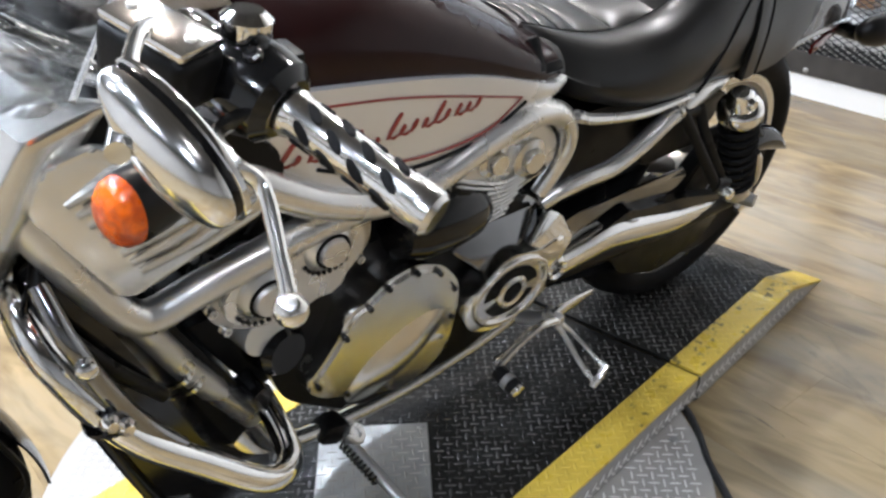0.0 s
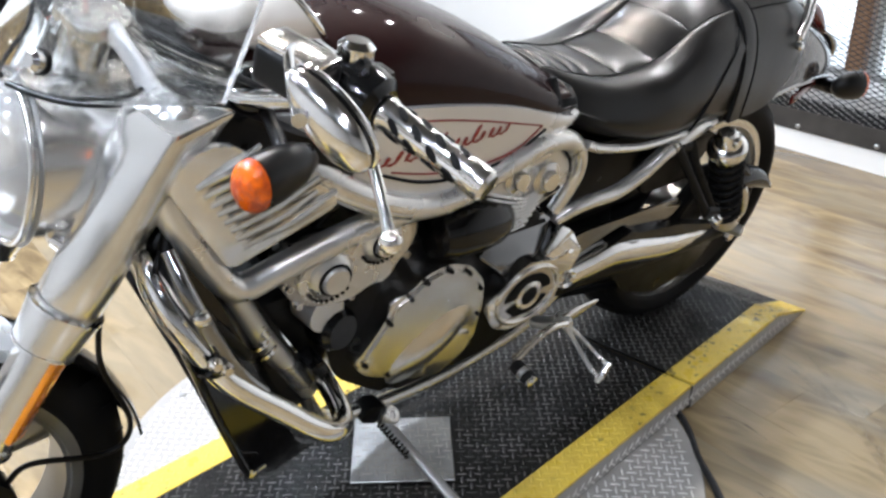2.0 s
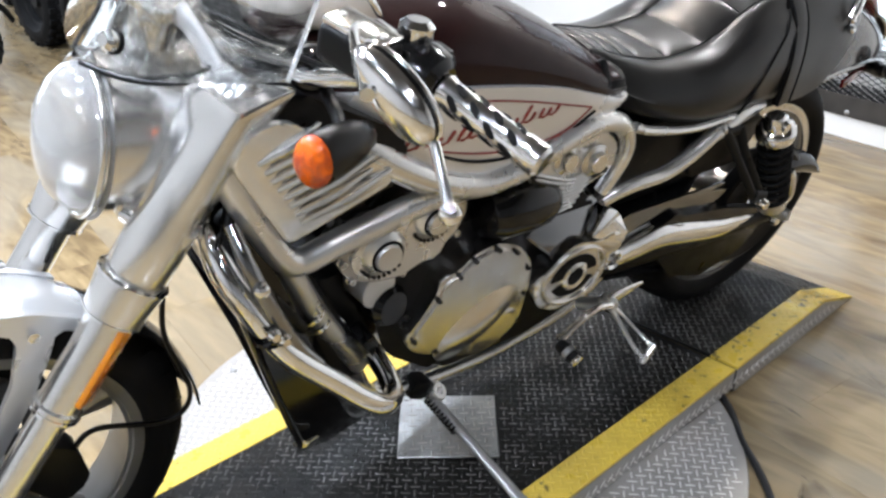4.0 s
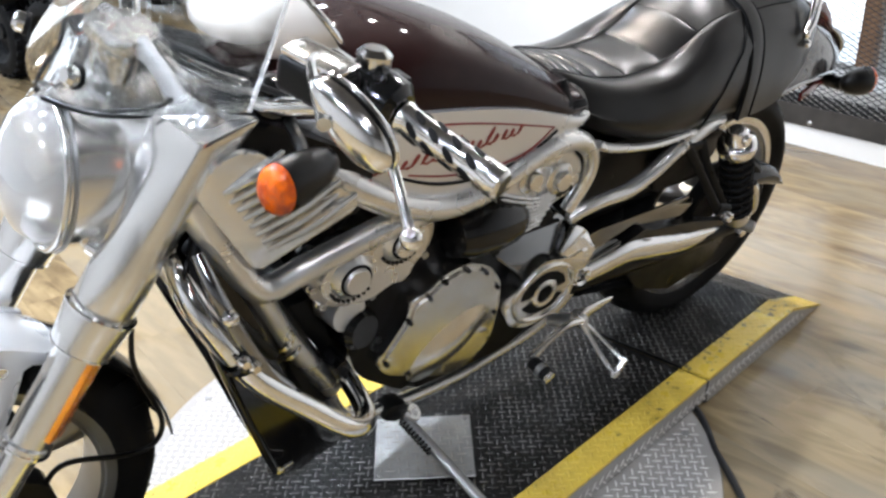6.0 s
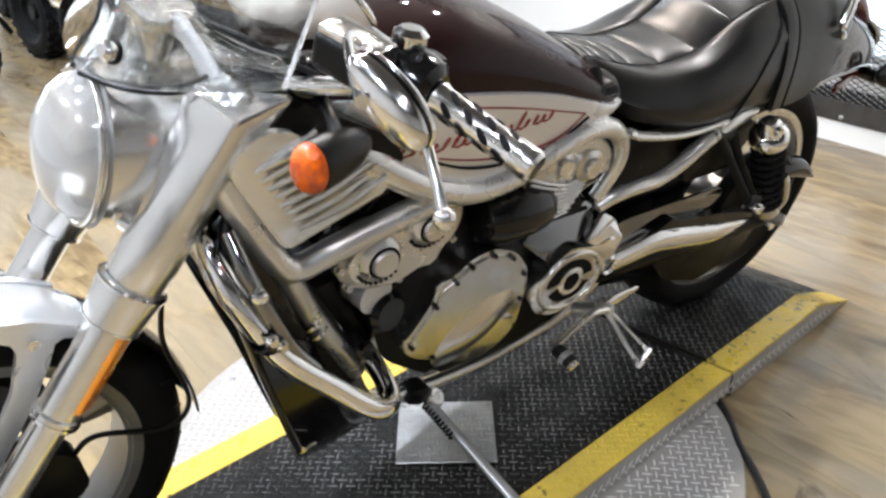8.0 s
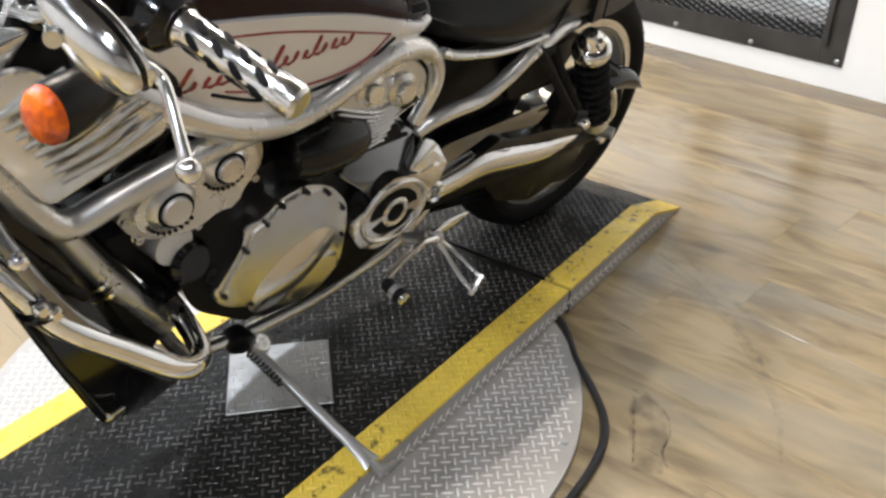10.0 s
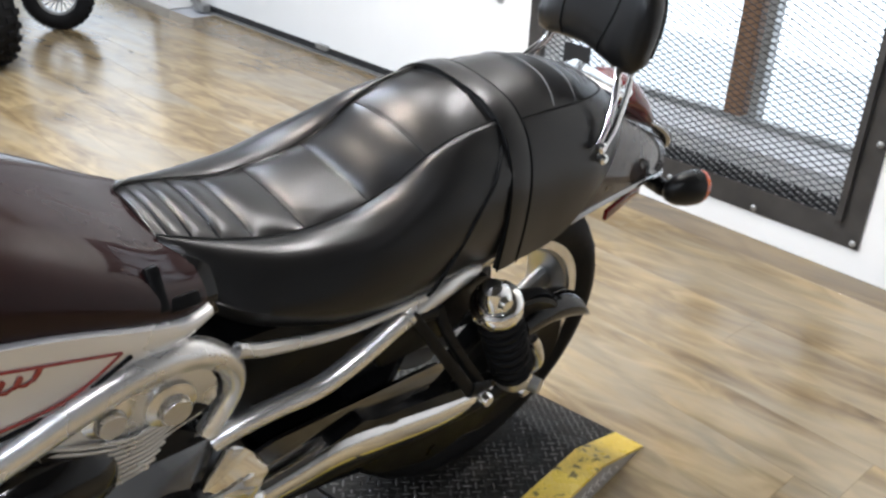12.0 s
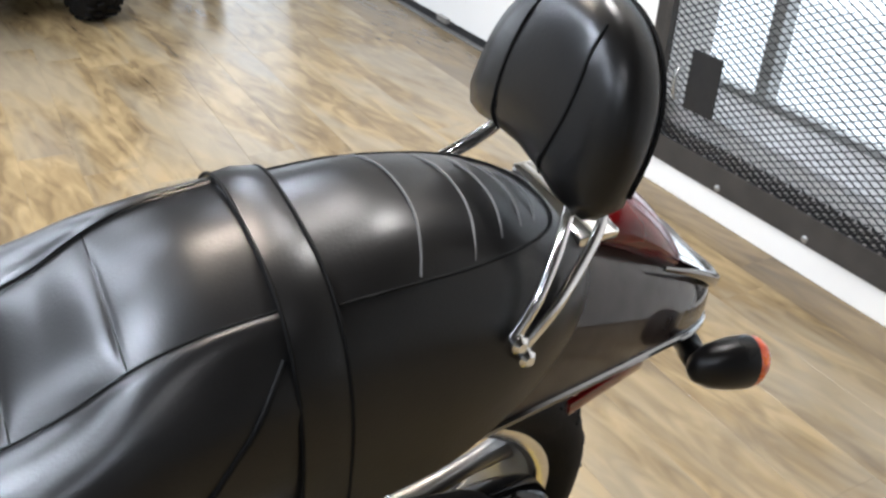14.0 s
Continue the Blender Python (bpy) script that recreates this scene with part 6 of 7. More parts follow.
    tube(bm, [gi - d * 0.085 + Vector((-0.005, 0, 0.012)), gi - d * 0.05 + Vector((-0.07, 0, 0.05)), mc - mu * 0.01 - mn * 0.025], [0.0065, 0.0055, 0.0065], 10, 6)
    part("mirror_stem", bm, CHROME, mi, "short chrome stem")
    # fluid reservoir of the hand lever
    rc = Vector((-1.300, -0.326, 1.036)) if not flip else Vector((-1.285, 0.245, 1.04))
    turn = Matrix.Rotation(math.atan2(d.y, d.x), 4, "Z") @ Matrix.Rotation(radians(8), 4, "Y")
    bm = B()
    box(bm, (0, 0, -0.008), (0.078, 0.046, 0.042), 0.009, None, 3)
    bm.transform(Matrix.Translation(rc) @ turn)
    rv = part("reservoir", bm, BLACK, bike, "black lever fluid reservoir with a polished lid")
    bm = B()
    box(bm, (0, 0, 0.0165), (0.074, 0.040, 0.008), 0.003, None, 2)
    bm.transform(Matrix.Translation(rc) @ turn)
    part("lid", bm, POLISHED, rv, "polished lid")
    for sx in (-0.026, 0.026):
        bm = B()
        lathe(bm, [(0, 0.0195), (0.004, 0.0195), (0.004, 0.022), (0, 0.0225)], (sx, 0, 0), (0, 0, 1), 10)
        bm.transform(Matrix.Translation(rc) @ turn)
        part("lid_screw", bm, GALV, rv, "lid screw")


def signal(at, face, size, lens_mat, stalk, long=1.0, thick=0.009, name="turn_signal"):
    """A bullet-shaped black turn signal; face is the way the lens looks."""
    f = Vector(face).normalized()
    bm = B()
    s = size
    x = Vector((0, 0, 1))
    x = (x - f * x.dot(f)).normalized()
    y = f.cross(x)
    loops = []
    for h_, k_ in ((0.0, 0.98), (-0.1 * s, 1.0), (-0.6 * s, 0.97), (-1.2 * s, 0.82), (-1.65 * s, 0.52), (-1.85 * s, 0.12)):
        loops.append([Vector(at) + f * h_ * (long if h_ < 0 else 1) + x * 0.62 * s * k_ * math.cos(t) + y * 0.50 * s * k_ * math.sin(t) for t in [2 * math.pi * i / 26 for i in range(26)]])
    rings(bm, loops)
    sig = part(name, bm, SIGNAL_BLACK, bike, "black bullet turn signal with an amber lens")
    bm = B()
    loops = []
    for h_, k_ in ((0.0, 0.97), (0.16 * s, 0.93), (0.30 * s, 0.72), (0.37 * s, 0.40), (0.40 * s, 0.05)):
        loops.append([Vector(at) + f * h_ + x * 0.61 * s * k_ * math.cos(t) + y * 0.49 * s * k_ * math.sin(t) for t in [2 * math.pi * i / 26 for i in range(26)]])
    rings(bm, loops)
    part("signal_lens", bm, lens_mat, sig, "faceted amber lens")
    bm = B()
    tube(bm, [Vector(at) - f * s * 0.8 * long, *[Vector(q) for q in stalk]], thick, 10, 5)
    part("signal_stalk", bm, BLACK, sig, "short black stalk")
    return sig


signal((-1.327, -0.292, 0.888), (-0.93, -0.30, 0.0), 0.054, AMBER, [(-1.262, -0.23, 0.895), (-1.245, -0.17, 0.90)])
signal((-1.345, 0.270, 0.925), (-0.93, 0.28, 0.0), 0.050, AMBER, [(-1.30, 0.22, 0.95), (-1.29, 0.17, 0.985)])
signal((0.412, -0.136, 0.626), (0.96, -0.24, 0.02), 0.060, AMBER, [(0.368, -0.100, 0.612), (0.382, -0.070, 0.603), (0.385, -0.025, 0.602)], 0.72, 0.017)
signal((0.412, 0.136, 0.626), (0.96, 0.24, 0.02), 0.060, AMBER, [(0.368, 0.100, 0.612), (0.382, 0.070, 0.603), (0.385, 0.025, 0.602)], 0.72, 0.017)

# ---- tank cover ----
tank_rows = [  # x, half width, top, paint line, panel bottom
    (-1.235, 0.070, 0.900, 0.850, 0.810), (-1.19, 0.105, 0.935, 0.856, 0.795), (-1.12, 0.135, 0.958, 0.858, 0.745), (-1.04, 0.150, 0.966, 0.855, 0.705), (-0.96, 0.155, 0.955, 0.846, 0.690),
    (-0.88, 0.156, 0.931, 0.832, 0.690), (-0.80, 0.154, 0.895, 0.812, 0.715), (-0.72, 0.150, 0.852, 0.784, 0.735), (-0.665, 0.142, 0.818, 0.766, 0.742), (-0.630, 0.128, 0.802, 0.762, 0.745)]
bm = B()
loops = []
for x, w, zt, zs, zb in lerp_rows(tank_rows, 40):
    ring_ = []
    for i in range(29):
        a = math.pi * i / 28
        c, s = math.cos(a), math.sin(a)
        ring_.append((x, -w * math.copysign(abs(c) ** 0.80, c), zs + (zt - zs) * abs(s) ** 0.80))
    ring_ += [(x, w * 0.6, zs - 0.015), (x, -w * 0.6, zs - 0.015)]
    loops.append(ring_)
rings(bm, loops)
tank = part("tank_cover", bm, MAROON, bike, "glossy maroon upper tank cover")
for sgn in (-1, 1):
    bm = B()
    loops = []
    for x, w, zt, zs, zb in lerp_rows(tank_rows, 40):
        ring_ = []
        for i in range(9):
            f = i / 8
            ring_.append((x, sgn * (w + 0.003 + 0.010 * math.sin(math.pi * (0.25 + 0.6 * f))), zs + 0.003 + (zb - zs) * f))
        ring_ += [(x, sgn * (w - 0.04), zb), (x, sgn * (w - 0.04), zs)]
        loops.append(ring_)
    rings(bm, loops)
    sp = part("tank_side_panel", bm, SILVER_PAINT, bike, "silver painted lower tank panel with red pinstripe")

    def on_panel(x, z, lift=0.0012):
        r = min(lerp_rows(tank_rows, 80), key=lambda q: abs(q[0] - x))
        f = max(0.0, min(1.0, (r[3] - z) / max(r[3] - r[4], 0.01)))
        return Vector((x, sgn * (r[1] + 0.003 + 0.010 * math.sin(math.pi * (0.25 + 0.6 * f)) + lift), z))
    bm = B()
    tube(bm, [on_panel(x, z) for x, z in ((-1.09, 0.838), (-1.04, 0.838), (-0.96, 0.829), (-0.88, 0.812), (-0.80, 0.790), (-0.745, 0.774))], 0.0016, 6, 6)
    tube(bm, [on_panel(x, z) for x, z in ((-0.745, 0.774), (-0.79, 0.745), (-0.84, 0.735), (-0.91, 0.735), (-0.98, 0.745), (-1.04, 0.760))], 0.0016, 6, 6)
    part("pinstripe", bm, RED_PAINT, sp, "thin red pinstripe")
    bm = B()
    tube(bm, [on_panel(x, z) for x, z in ((-0.735, 0.765), (-0.79, 0.736), (-0.85, 0.724), (-0.92, 0.722), (-0.99, 0.733), (-1.06, 0.760))], 0.0026, 6, 6)
    part("dark_stripe", bm, PIPING, sp, "black stripe under the lettering")
    # the red script as plain slanting bars of uneven height
    tall = (30, 9, 12, 10, 16, 22, 9, 4, 28, 10, 12, 9, 24, 10, 12, 9, 11)
    for i, high in enumerate(tall):
        x = -1.103 + 0.274 * i / 16
        z = 0.774 + 0.012 * i / 16
        h_ = high / 1000
        bm = B()
        pts = [(x - 0.003, z - 0.003), (x + 0.15 * h_, z + 0.35 * h_), (x + 0.5 * h_, z + 0.9 * h_), (x + 0.62 * h_, z + h_)]
        tube(bm, [on_panel(*q) for q in (pts if sgn < 0 else reversed(pts))], [0.0016, 0.0034, 0.0032, 0.0014], 6, 4, 0.5)
        if i % 3 != 1 and i < 16:
            foot = [(x - 0.002, z), (x + 0.007, z - 0.003), (x + 0.015, z + 0.001)]
            tube(bm, [on_panel(*q) for q in foot], [0.0012, 0.0024, 0.0012], 6, 4, 0.5)
        part("script_stroke", bm, RED_PAINT, sp, "red script stroke")
# chrome latch and dark joint between tank and seat
bm = B()
rings(bm, [arch(x, w, zt, zb, 0.012) for x, w, zt, zb in ((-0.650, 0.128, 0.808, 0.745), (-0.632, 0.126, 0.808, 0.742), (-0.612, 0.122, 0.805, 0.738))])
part("tank_rear_trim", bm, GLOSS_BLACK, bike, "glossy black joint behind the tank")
bm = B()
box(bm, (-0.690, -0.128, 0.806), (0.016, 0.012, 0.050), 0.004, Matrix.Rotation(radians(-34), 4, "X"))
box(bm, (-0.665, -0.137, 0.786), (0.040, 0.010, 0.016), 0.004, Matrix.Rotation(radians(-34), 4, "X"))
part("seat_latch", bm, BLACK, bike, "black seat latch")

# ---- seat ----
seat_rows = [  # x, half width, welt half width, welt height, crown, shoulder half width, shoulder height, bottom
    (-0.652, 0.085, 0.050, 0.811, 0.006, 0.068, 0.798, 0.760), (-0.630, 0.115, 0.060, 0.808, 0.008, 0.086, 0.794, 0.733), (-0.58, 0.145, 0.070, 0.794, 0.009, 0.106, 0.783, 0.705),
    (-0.51, 0.160, 0.074, 0.779, 0.006, 0.124, 0.774, 0.682), (-0.45, 0.166, 0.078, 0.779, 0.004, 0.137, 0.771, 0.668), (-0.39, 0.168, 0.079, 0.787, 0.004, 0.147, 0.779, 0.662),
    (-0.335, 0.167, 0.080, 0.808, 0.006, 0.136, 0.803, 0.660), (-0.28, 0.163, 0.082, 0.843, 0.010, 0.121, 0.832, 0.662), (-0.225, 0.158, 0.084, 0.862, 0.016, 0.114, 0.845, 0.660), (-0.165, 0.152, 0.086, 0.870, 0.020, 0.110, 0.850, 0.655)]
TUCKS = (-0.650, -0.638, -0.613, -0.580, -0.537, -0.467, -0.372, -0.285)


def tuck_lift(x, u):
    """How far the soft rolls of the seat's insert stand up between their seams."""
    for a, b in zip(TUCKS, TUCKS[1:]):
        if a <= x < b:
            f = (x - a) / (b - a)
            high = min(0.0085, 0.16 * (b - a))
            return high * math.sin(math.pi * f ** 0.8) ** 0.6 * (1 - abs(u) ** 5) - 0.0015 * (1 - abs(u) ** 5)
    return 0.0


def seat_ring(x, w, ww, zw, crown, ys, zs, zb):
    half = []
    for u in (0.0, 0.16, 0.32, 0.48, 0.62, 0.74, 0.84, 0.91, 0.96, 1.0):
        half.append((ww * u, zw + crown * (1 - u * u) * 0.95 - 0.001 * u + tuck_lift(x, u)))
    half += [(ww + 0.004, zw + 0.002), (ww + (ys - ww) * 0.35, zw + (zs - zw) * 0.28 + 0.005), (ww + (ys - ww) * 0.72, zw + (zs - zw) * 0.68 + 0.004), (ys, zs)]
    half += [(ys + (w - ys) * 0.34, zs - 0.012), (ys + (w - ys) * 0.74, zs - 0.036), (w, zs * 0.45 + zb * 0.55), (w - 0.003, zb + 0.03), (w - 0.011, zb + 0.009), (w - 0.030, zb), (w * 0.4, zb)]
    return [(x, -y, z) for y, z in reversed(half)] + [(x, y, z) for y, z in half[1:]]


bm = B()
rings(bm, [seat_ring(*r) for r in lerp_rows(seat_rows, 190)])
seat = part("seat", bm, LEATHER, bike, "black leather rider seat with tucked insert", 70)
for sgn in (-1, 1):
    bm = B()
    tube(bm, [(r[0], sgn * (r[2] + 0.001), r[3] + 0.0022) for r in lerp_rows(seat_rows, 30)], 0.0013, 7, 0)
    part("welt", bm, PIPING, seat, "stitched welt")
fine_rows = lerp_rows(seat_rows, 120)
for x in TUCKS[1:]:
    r = min(fine_rows, key=lambda q: abs(q[0] - x))
    bm = B()
    tube(bm, [(x, r[2] * u, r[3] + r[4] * (1 - u * u) * 0.95 - 0.0012 * (1 - u ** 4)) for u in [-0.98 + 0.14 * i for i in range(15)]], 0.0011, 6, 0)
    part("tuck_seam", bm, PIPING, seat, "tuck seam")


def seat_side(x, z):
    """Half width of the seat's side at a height."""
    row = [float(np.interp(x, [w_[0] for w_ in fine_rows], [w_[m_] for w_ in fine_rows])) for m_ in range(8)]
    w_, ys_, zs_, zb_ = row[1], row[5], row[6], row[7]
    return float(np.interp(z, [zs_ * 0.45 + zb_ * 0.55, zs_ - 0.036, zs_ - 0.012, zs_], [w_, ys_ + (w_ - ys_) * 0.74, ys_ + (w_ - ys_) * 0.34, ys_]))


for sgn in (-1, 1):
    bm = B()
    tube(bm, [(x, sgn * (seat_side(x, z) + 0.0005), z) for x, z in ((-0.318, 0.672), (-0.302, 0.685), (-0.280, 0.715), (-0.254, 0.752), (-0.228, 0.786), (-0.208, 0.812), (-0.190, 0.832), (-0.176, 0.846))], 0.0028, 7, 4)
    part("side_welt", bm, PIPING, seat, "curved dark side seam")

# strap round the seat
bm = B()
loops = [arch(x, w, zt, zb, 0.010, 2.9, 30) for x, w, zt, zb in ((-0.170, 0.1590, 0.8915, 0.655), (-0.150, 0.1590, 0.896, 0.655), (-0.130, 0.1560, 0.894, 0.655))]
rings(bm, loops)
part("seat_strap", bm, LEATHER, bike, "black leather grab strap across the seat", 60)
for x in (-0.1710, -0.1265):
    bm = B()
    ring_ = arch(x, 0.1595 if x < -0.15 else 0.1562, 0.8920, 0.655, 0.010, 2.9, 30)[:31]
    tube(bm, ring_, 0.0018, 7, 0)
    part("strap_edge", bm, PIPING, bike, "dark edge of the strap")

# pillion and tail
pil_rows = [(-0.128, 0.152, 0.890, 0.652), (-0.06, 0.146, 0.896, 0.650), (0.0, 0.142, 0.889, 0.662), (0.06, 0.134, 0.874, 0.700), (0.11, 0.118, 0.855, 0.735), (0.15, 0.094, 0.836, 0.760), (0.175, 0.055, 0.820, 0.780)]
bm = B()
rings(bm, [arch(x, w, zt, zb, 0.02, 2.7, 30) for x, w, zt, zb in lerp_rows(pil_rows, 24)])
pil = part("pillion", bm, LEATHER, bike, "black leather pillion with stitched ribs", 60)


def pil_top(x, y):
    r = min(lerp_rows(pil_rows, 120), key=lambda q: abs(q[0] - x))
    c = min(1.0, abs(y) / r[1])
    return r[3] + (r[2] - r[3]) * (1 - c ** 2.7) ** (1 / 2.7)


for sgn in (-1, 1):
    bm = B()
    tube(bm, [(x, sgn * y, pil_top(x, y) + 0.001) for x, y in ((-0.122, 0.092), (-0.06, 0.092), (0.0, 0.088), (0.06, 0.076), (0.105, 0.056), (0.13, 0.03), (0.138, 0.0))], 0.0016, 7, 5)
    part("welt", bm, PIPING, pil, "stitched welt")
for x, w in ((-0.035, 0.088), (0.022, 0.082), (0.055, 0.074), (0.082, 0.064), (0.105, 0.05)):
    bm = B()
    tube(bm, [(x - 0.012 + 0.020 * (1 - u * u), w * u, pil_top(x, w * u) + 0.0008) for u in [-1 + i / 6 for i in range(13)]], 0.0013, 6, 0)
    part("stitch_line", bm, STITCH, pil, "raised stitched rib")
tail_rows = [(-0.12, 0.128, 0.868, 0.630), (-0.04, 0.128, 0.868, 0.646), (0.06, 0.124, 0.850, 0.659), (0.14, 0.117, 0.824, 0.661), (0.22, 0.106, 0.792, 0.656), (0.30, 0.091, 0.755, 0.645), (0.37, 0.073, 0.716, 0.627), (0.42, 0.049, 0.680, 0.607), (0.452, 0.020, 0.645, 0.592)]
bm = B()
rings(bm, [arch(x, w, zt, zb, 0.012, 2.5, 30) for x, w, zt, zb in lerp_rows(tail_rows, 32)])
part("rear_fender", bm, TAIL_PAINT, bike, "dark brown painted tail fender")
bm = B()
for sgn in (-1, 1):
    tube(bm, [(r[0], sgn * (r[1] + 0.001), r[3] + 0.003) for r in lerp_rows(tail_rows, 20)], 0.0050, 8, 0)
part("fender_trim", bm, DARKENED_CHROME, bike, "thin reflecting lower edge of the tail")
# tail lamp with its bright surround
bm = B()
loops = []
for x, w, zt, zb in lerp_rows([(0.200, 0.048, 0.835, 0.782), (0.235, 0.055, 0.838, 0.765), (0.280, 0.057, 0.812, 0.740), (0.325, 0.050, 0.766, 0.715), (0.350, 0.034, 0.732, 0.702)], 16):
    loops.append([(x, w * math.cos(t), (zt + zb) / 2 + (zt - zb) / 2 * math.sin(t)) for t in [2 * math.pi * i / 22 for i in range(22)]])
rings(bm, loops)
part("tail_lamp", bm, RED, bike, "deep red tail lamp")
bm = B()
trim_ = [(0.285, -0.066, 0.757), (0.345, -0.062, 0.728), (0.398, -0.051, 0.694), (0.434, -0.032, 0.660), (0.454, 0.0, 0.646)]
tube(bm, trim_ + [(x, -y, z) for x, y, z in reversed(trim_[:-1])], [0.003, 0.006, 0.009, 0.010, 0.010, 0.010, 0.009, 0.006, 0.003], 12, 6, 0.6)
part("lamp_trim", bm, DARKENED_CHROME, bike, "trim round the tip of the tail")
# chrome cap added for the window's bright reflection in the dark tail paint
bm = B()
rings(bm, [[(x, w * math.cos(t), z + 0.006 * math.sin(t)) for t in [2 * math.pi * i / 20 for i in range(20)]] for x, w, z in ((0.335, 0.046, 0.737), (0.370, 0.052, 0.718), (0.405, 0.044, 0.692), (0.434, 0.028, 0.664), (0.450, 0.010, 0.650))])
part("tail_tip", bm, CHROME, bike, "flat chrome cap for the window reflection on the tail tip")
bm = B()
box(bm, (0.220, -0.101, 0.628), (0.115, 0.008, 0.022), 0.003, Matrix.Rotation(radians(-9), 4, "Y") @ Matrix.Rotation(radians(8), 4, "Z"))
part("side_reflector", bm, RED, bike, "red side reflector under the tail")
bm = B()
tube(bm, [(0.22, 0, 0.625), (0.32, 0, 0.612), (0.385, 0, 0.598), (0.405, 0, 0.572)], 0.02, 10, 5, 1.6)
part("plate_bracket", bm, BLACK, bike, "black number plate bracket")

# backrest
pad_o = []
for k in range(33):
    t = math.pi * k / 32
    pad_o.append((0.118 * math.cos(t), 0.155 * math.sin(t) ** 0.75))
pad_o += [(-0.118, -0.012), (-0.104, -0.032), (-0.082, -0.034), (-0.04, -0.026), (0.0, -0.022), (0.04, -0.026), (0.082, -0.034), (0.104, -0.032), (0.118, -0.012)]
PAD = Matrix.Translation((0.120, 0, 0.925)) @ Matrix.Rotation(radians(12), 4, "Y") @ Matrix.Scale(0.93, 4)
bm = B()
loops = []
cen = (0.0, 0.06)
for h_, k_ in ((-0.040, 0.35), (-0.036, 0.70), (-0.026, 0.90), (-0.010, 0.99), (0.008, 1.0), (0.024, 0.96), (0.036, 0.82), (0.042, 0.50)):
    loops.append([(h_, cen[0] + (y - cen[0]) * k_, cen[1] + (z - cen[1]) * k_) for y, z in pad_o])
rings(bm, loops)
bm.transform(PAD)
pad = part("backrest", bm, LEATHER, bike, "black leather backrest pad", 60)
bm = B()
tube(bm, [(0.024, cen[0] + (y - cen[0]) * 0.968, cen[1] + (z - cen[1]) * 0.968) for y, z in pad_o[:33]], 0.0022, 7, 0)
bm.transform(PAD)
part("welt", bm, PIPING, pad, "stitched welt")
pad_reach = sorted((math.atan2(z - cen[1], y), math.hypot(y, z - cen[1])) for y, z in pad_o)


def pad_face(y, z):
    """The front of the pad at a place across and up."""
    r = math.hypot(y, z - cen[1]) / float(np.interp(math.atan2(z - cen[1], y), [q[0] for q in pad_reach], [q[1] for q in pad_reach]))
    return float(np.interp(r, [0.35, 0.70, 0.90, 0.99], [-0.040, -0.036, -0.026, -0.010])) - 0.0004


for sgn in (-1, 1):
    bm = B()
    line_ = [(sgn * (0.040 + 0.012 * math.sin(math.pi * k / 10)), -0.020 + 0.0158 * k) for k in range(11)]
    tube(bm, [(pad_face(y, z), y, z) for y, z in line_], 0.0020, 7, 3)
    bm.transform(PAD)
    part("pad_seam", bm, PIPING, pad, "stitched seam down the front of the pad")
for sgn in (-1, 1):
    bm = B()
    top_y = 0.062 if sgn < 0 else 0.096
    tube(bm, [(0.048, sgn * 0.128, 0.779), (0.085, sgn * 0.118, 0.815), (0.122, sgn * (0.098 if sgn < 0 else 0.110), 0.842), (0.150, sgn * (0.078 if sgn < 0 else 0.102), 0.874), (0.150, sgn * top_y, 0.92)], [0.008, 0.009, 0.009, 0.008, 0.008], 12, 6, 0.6)
    arm = part("backrest_arm", bm, CHROME, bike, "curved chrome backrest arm")
    if sgn > 0:
        continue
    bm = B()
    tube(bm, [(0.034, sgn * 0.130, 0.806), (0.055, sgn * 0.122, 0.835), (0.078, sgn * 0.105, 0.868), (0.095, sgn * 0.088, 0.892), (0.112, sgn * 0.07, 0.915)], 0.006, 10, 6)
    part("arm_brace", bm, CHROME, arm, "thin chrome brace")
    for x, z in ((0.050, 0.780), (0.036, 0.804)):
        bm = B()
        lathe(bm, [(0, 0), (0.009, 0), (0.009, 0.008), (0.005, 0.012), (0, 0.012)], (x, sgn * 0.132, z), (0, sgn, 0.2), 12)
        part("arm_bolt", bm, CHROME, arm, "chrome acorn bolt")
bm = B()
box(bm, (0.17, 0.0, 0.832), (0.05, 0.13, 0.012), 0.004)
part("cross_plate", bm, CHROME, bike, "chrome plate between the backrest arms")

# ---- foot controls and side stand ----
bm = B()
tube(bm, [(-0.60, -0.13, 0.275), (-0.590, -0.175, 0.300), (-0.577, -0.19, 0.314)], 0.014, 10, 4)
part("peg_mount", bm, ALLOY, bike, "alloy footpeg mount")
bm = B()
tube(bm, [(-0.585, -0.200, 0.306), (-0.578, -0.222, 0.288), (-0.584, -0.270, 0.268), (-0.582, -0.305, 0.253)], [0.006, 0.0045, 0.0045, 0.0055], 8, 5)
tube(bm, [(-0.575, -0.200, 0.304), (-0.556, -0.222, 0.284), (-0.560, -0.270, 0.280), (-0.560, -0.302, 0.274)], [0.006, 0.0035, 0.0035, 0.005], 8, 5)
tube(bm, [(-0.588, -0.308, 0.246), (-0.572, -0.306, 0.262), (-0.556, -0.303, 0.279)], [0.0055, 0.0075, 0.0055], 8, 4)
peg = part("footpeg", bm, ALLOY, bike, "open chrome footpeg frame, folded down")
bm = B()
loops = []
for f, w, h_ in ((0.0, 0.014, 0.010), (0.25, 0.016, 0.006), (0.6, 0.012, 0.004), (0.9, 0.006, 0.003), (1.0, 0.001, 0.001)):
    q = Vector((-0.592, -0.192, 0.318)).lerp(Vector((-0.490, -0.192, 0.333)), f)
    loops.append([q + Vector((0, h_ * math.cos(t), w * math.sin(t))) for t in [2 * math.pi * i / 12 for i in range(12)]])
rings(bm, loops)
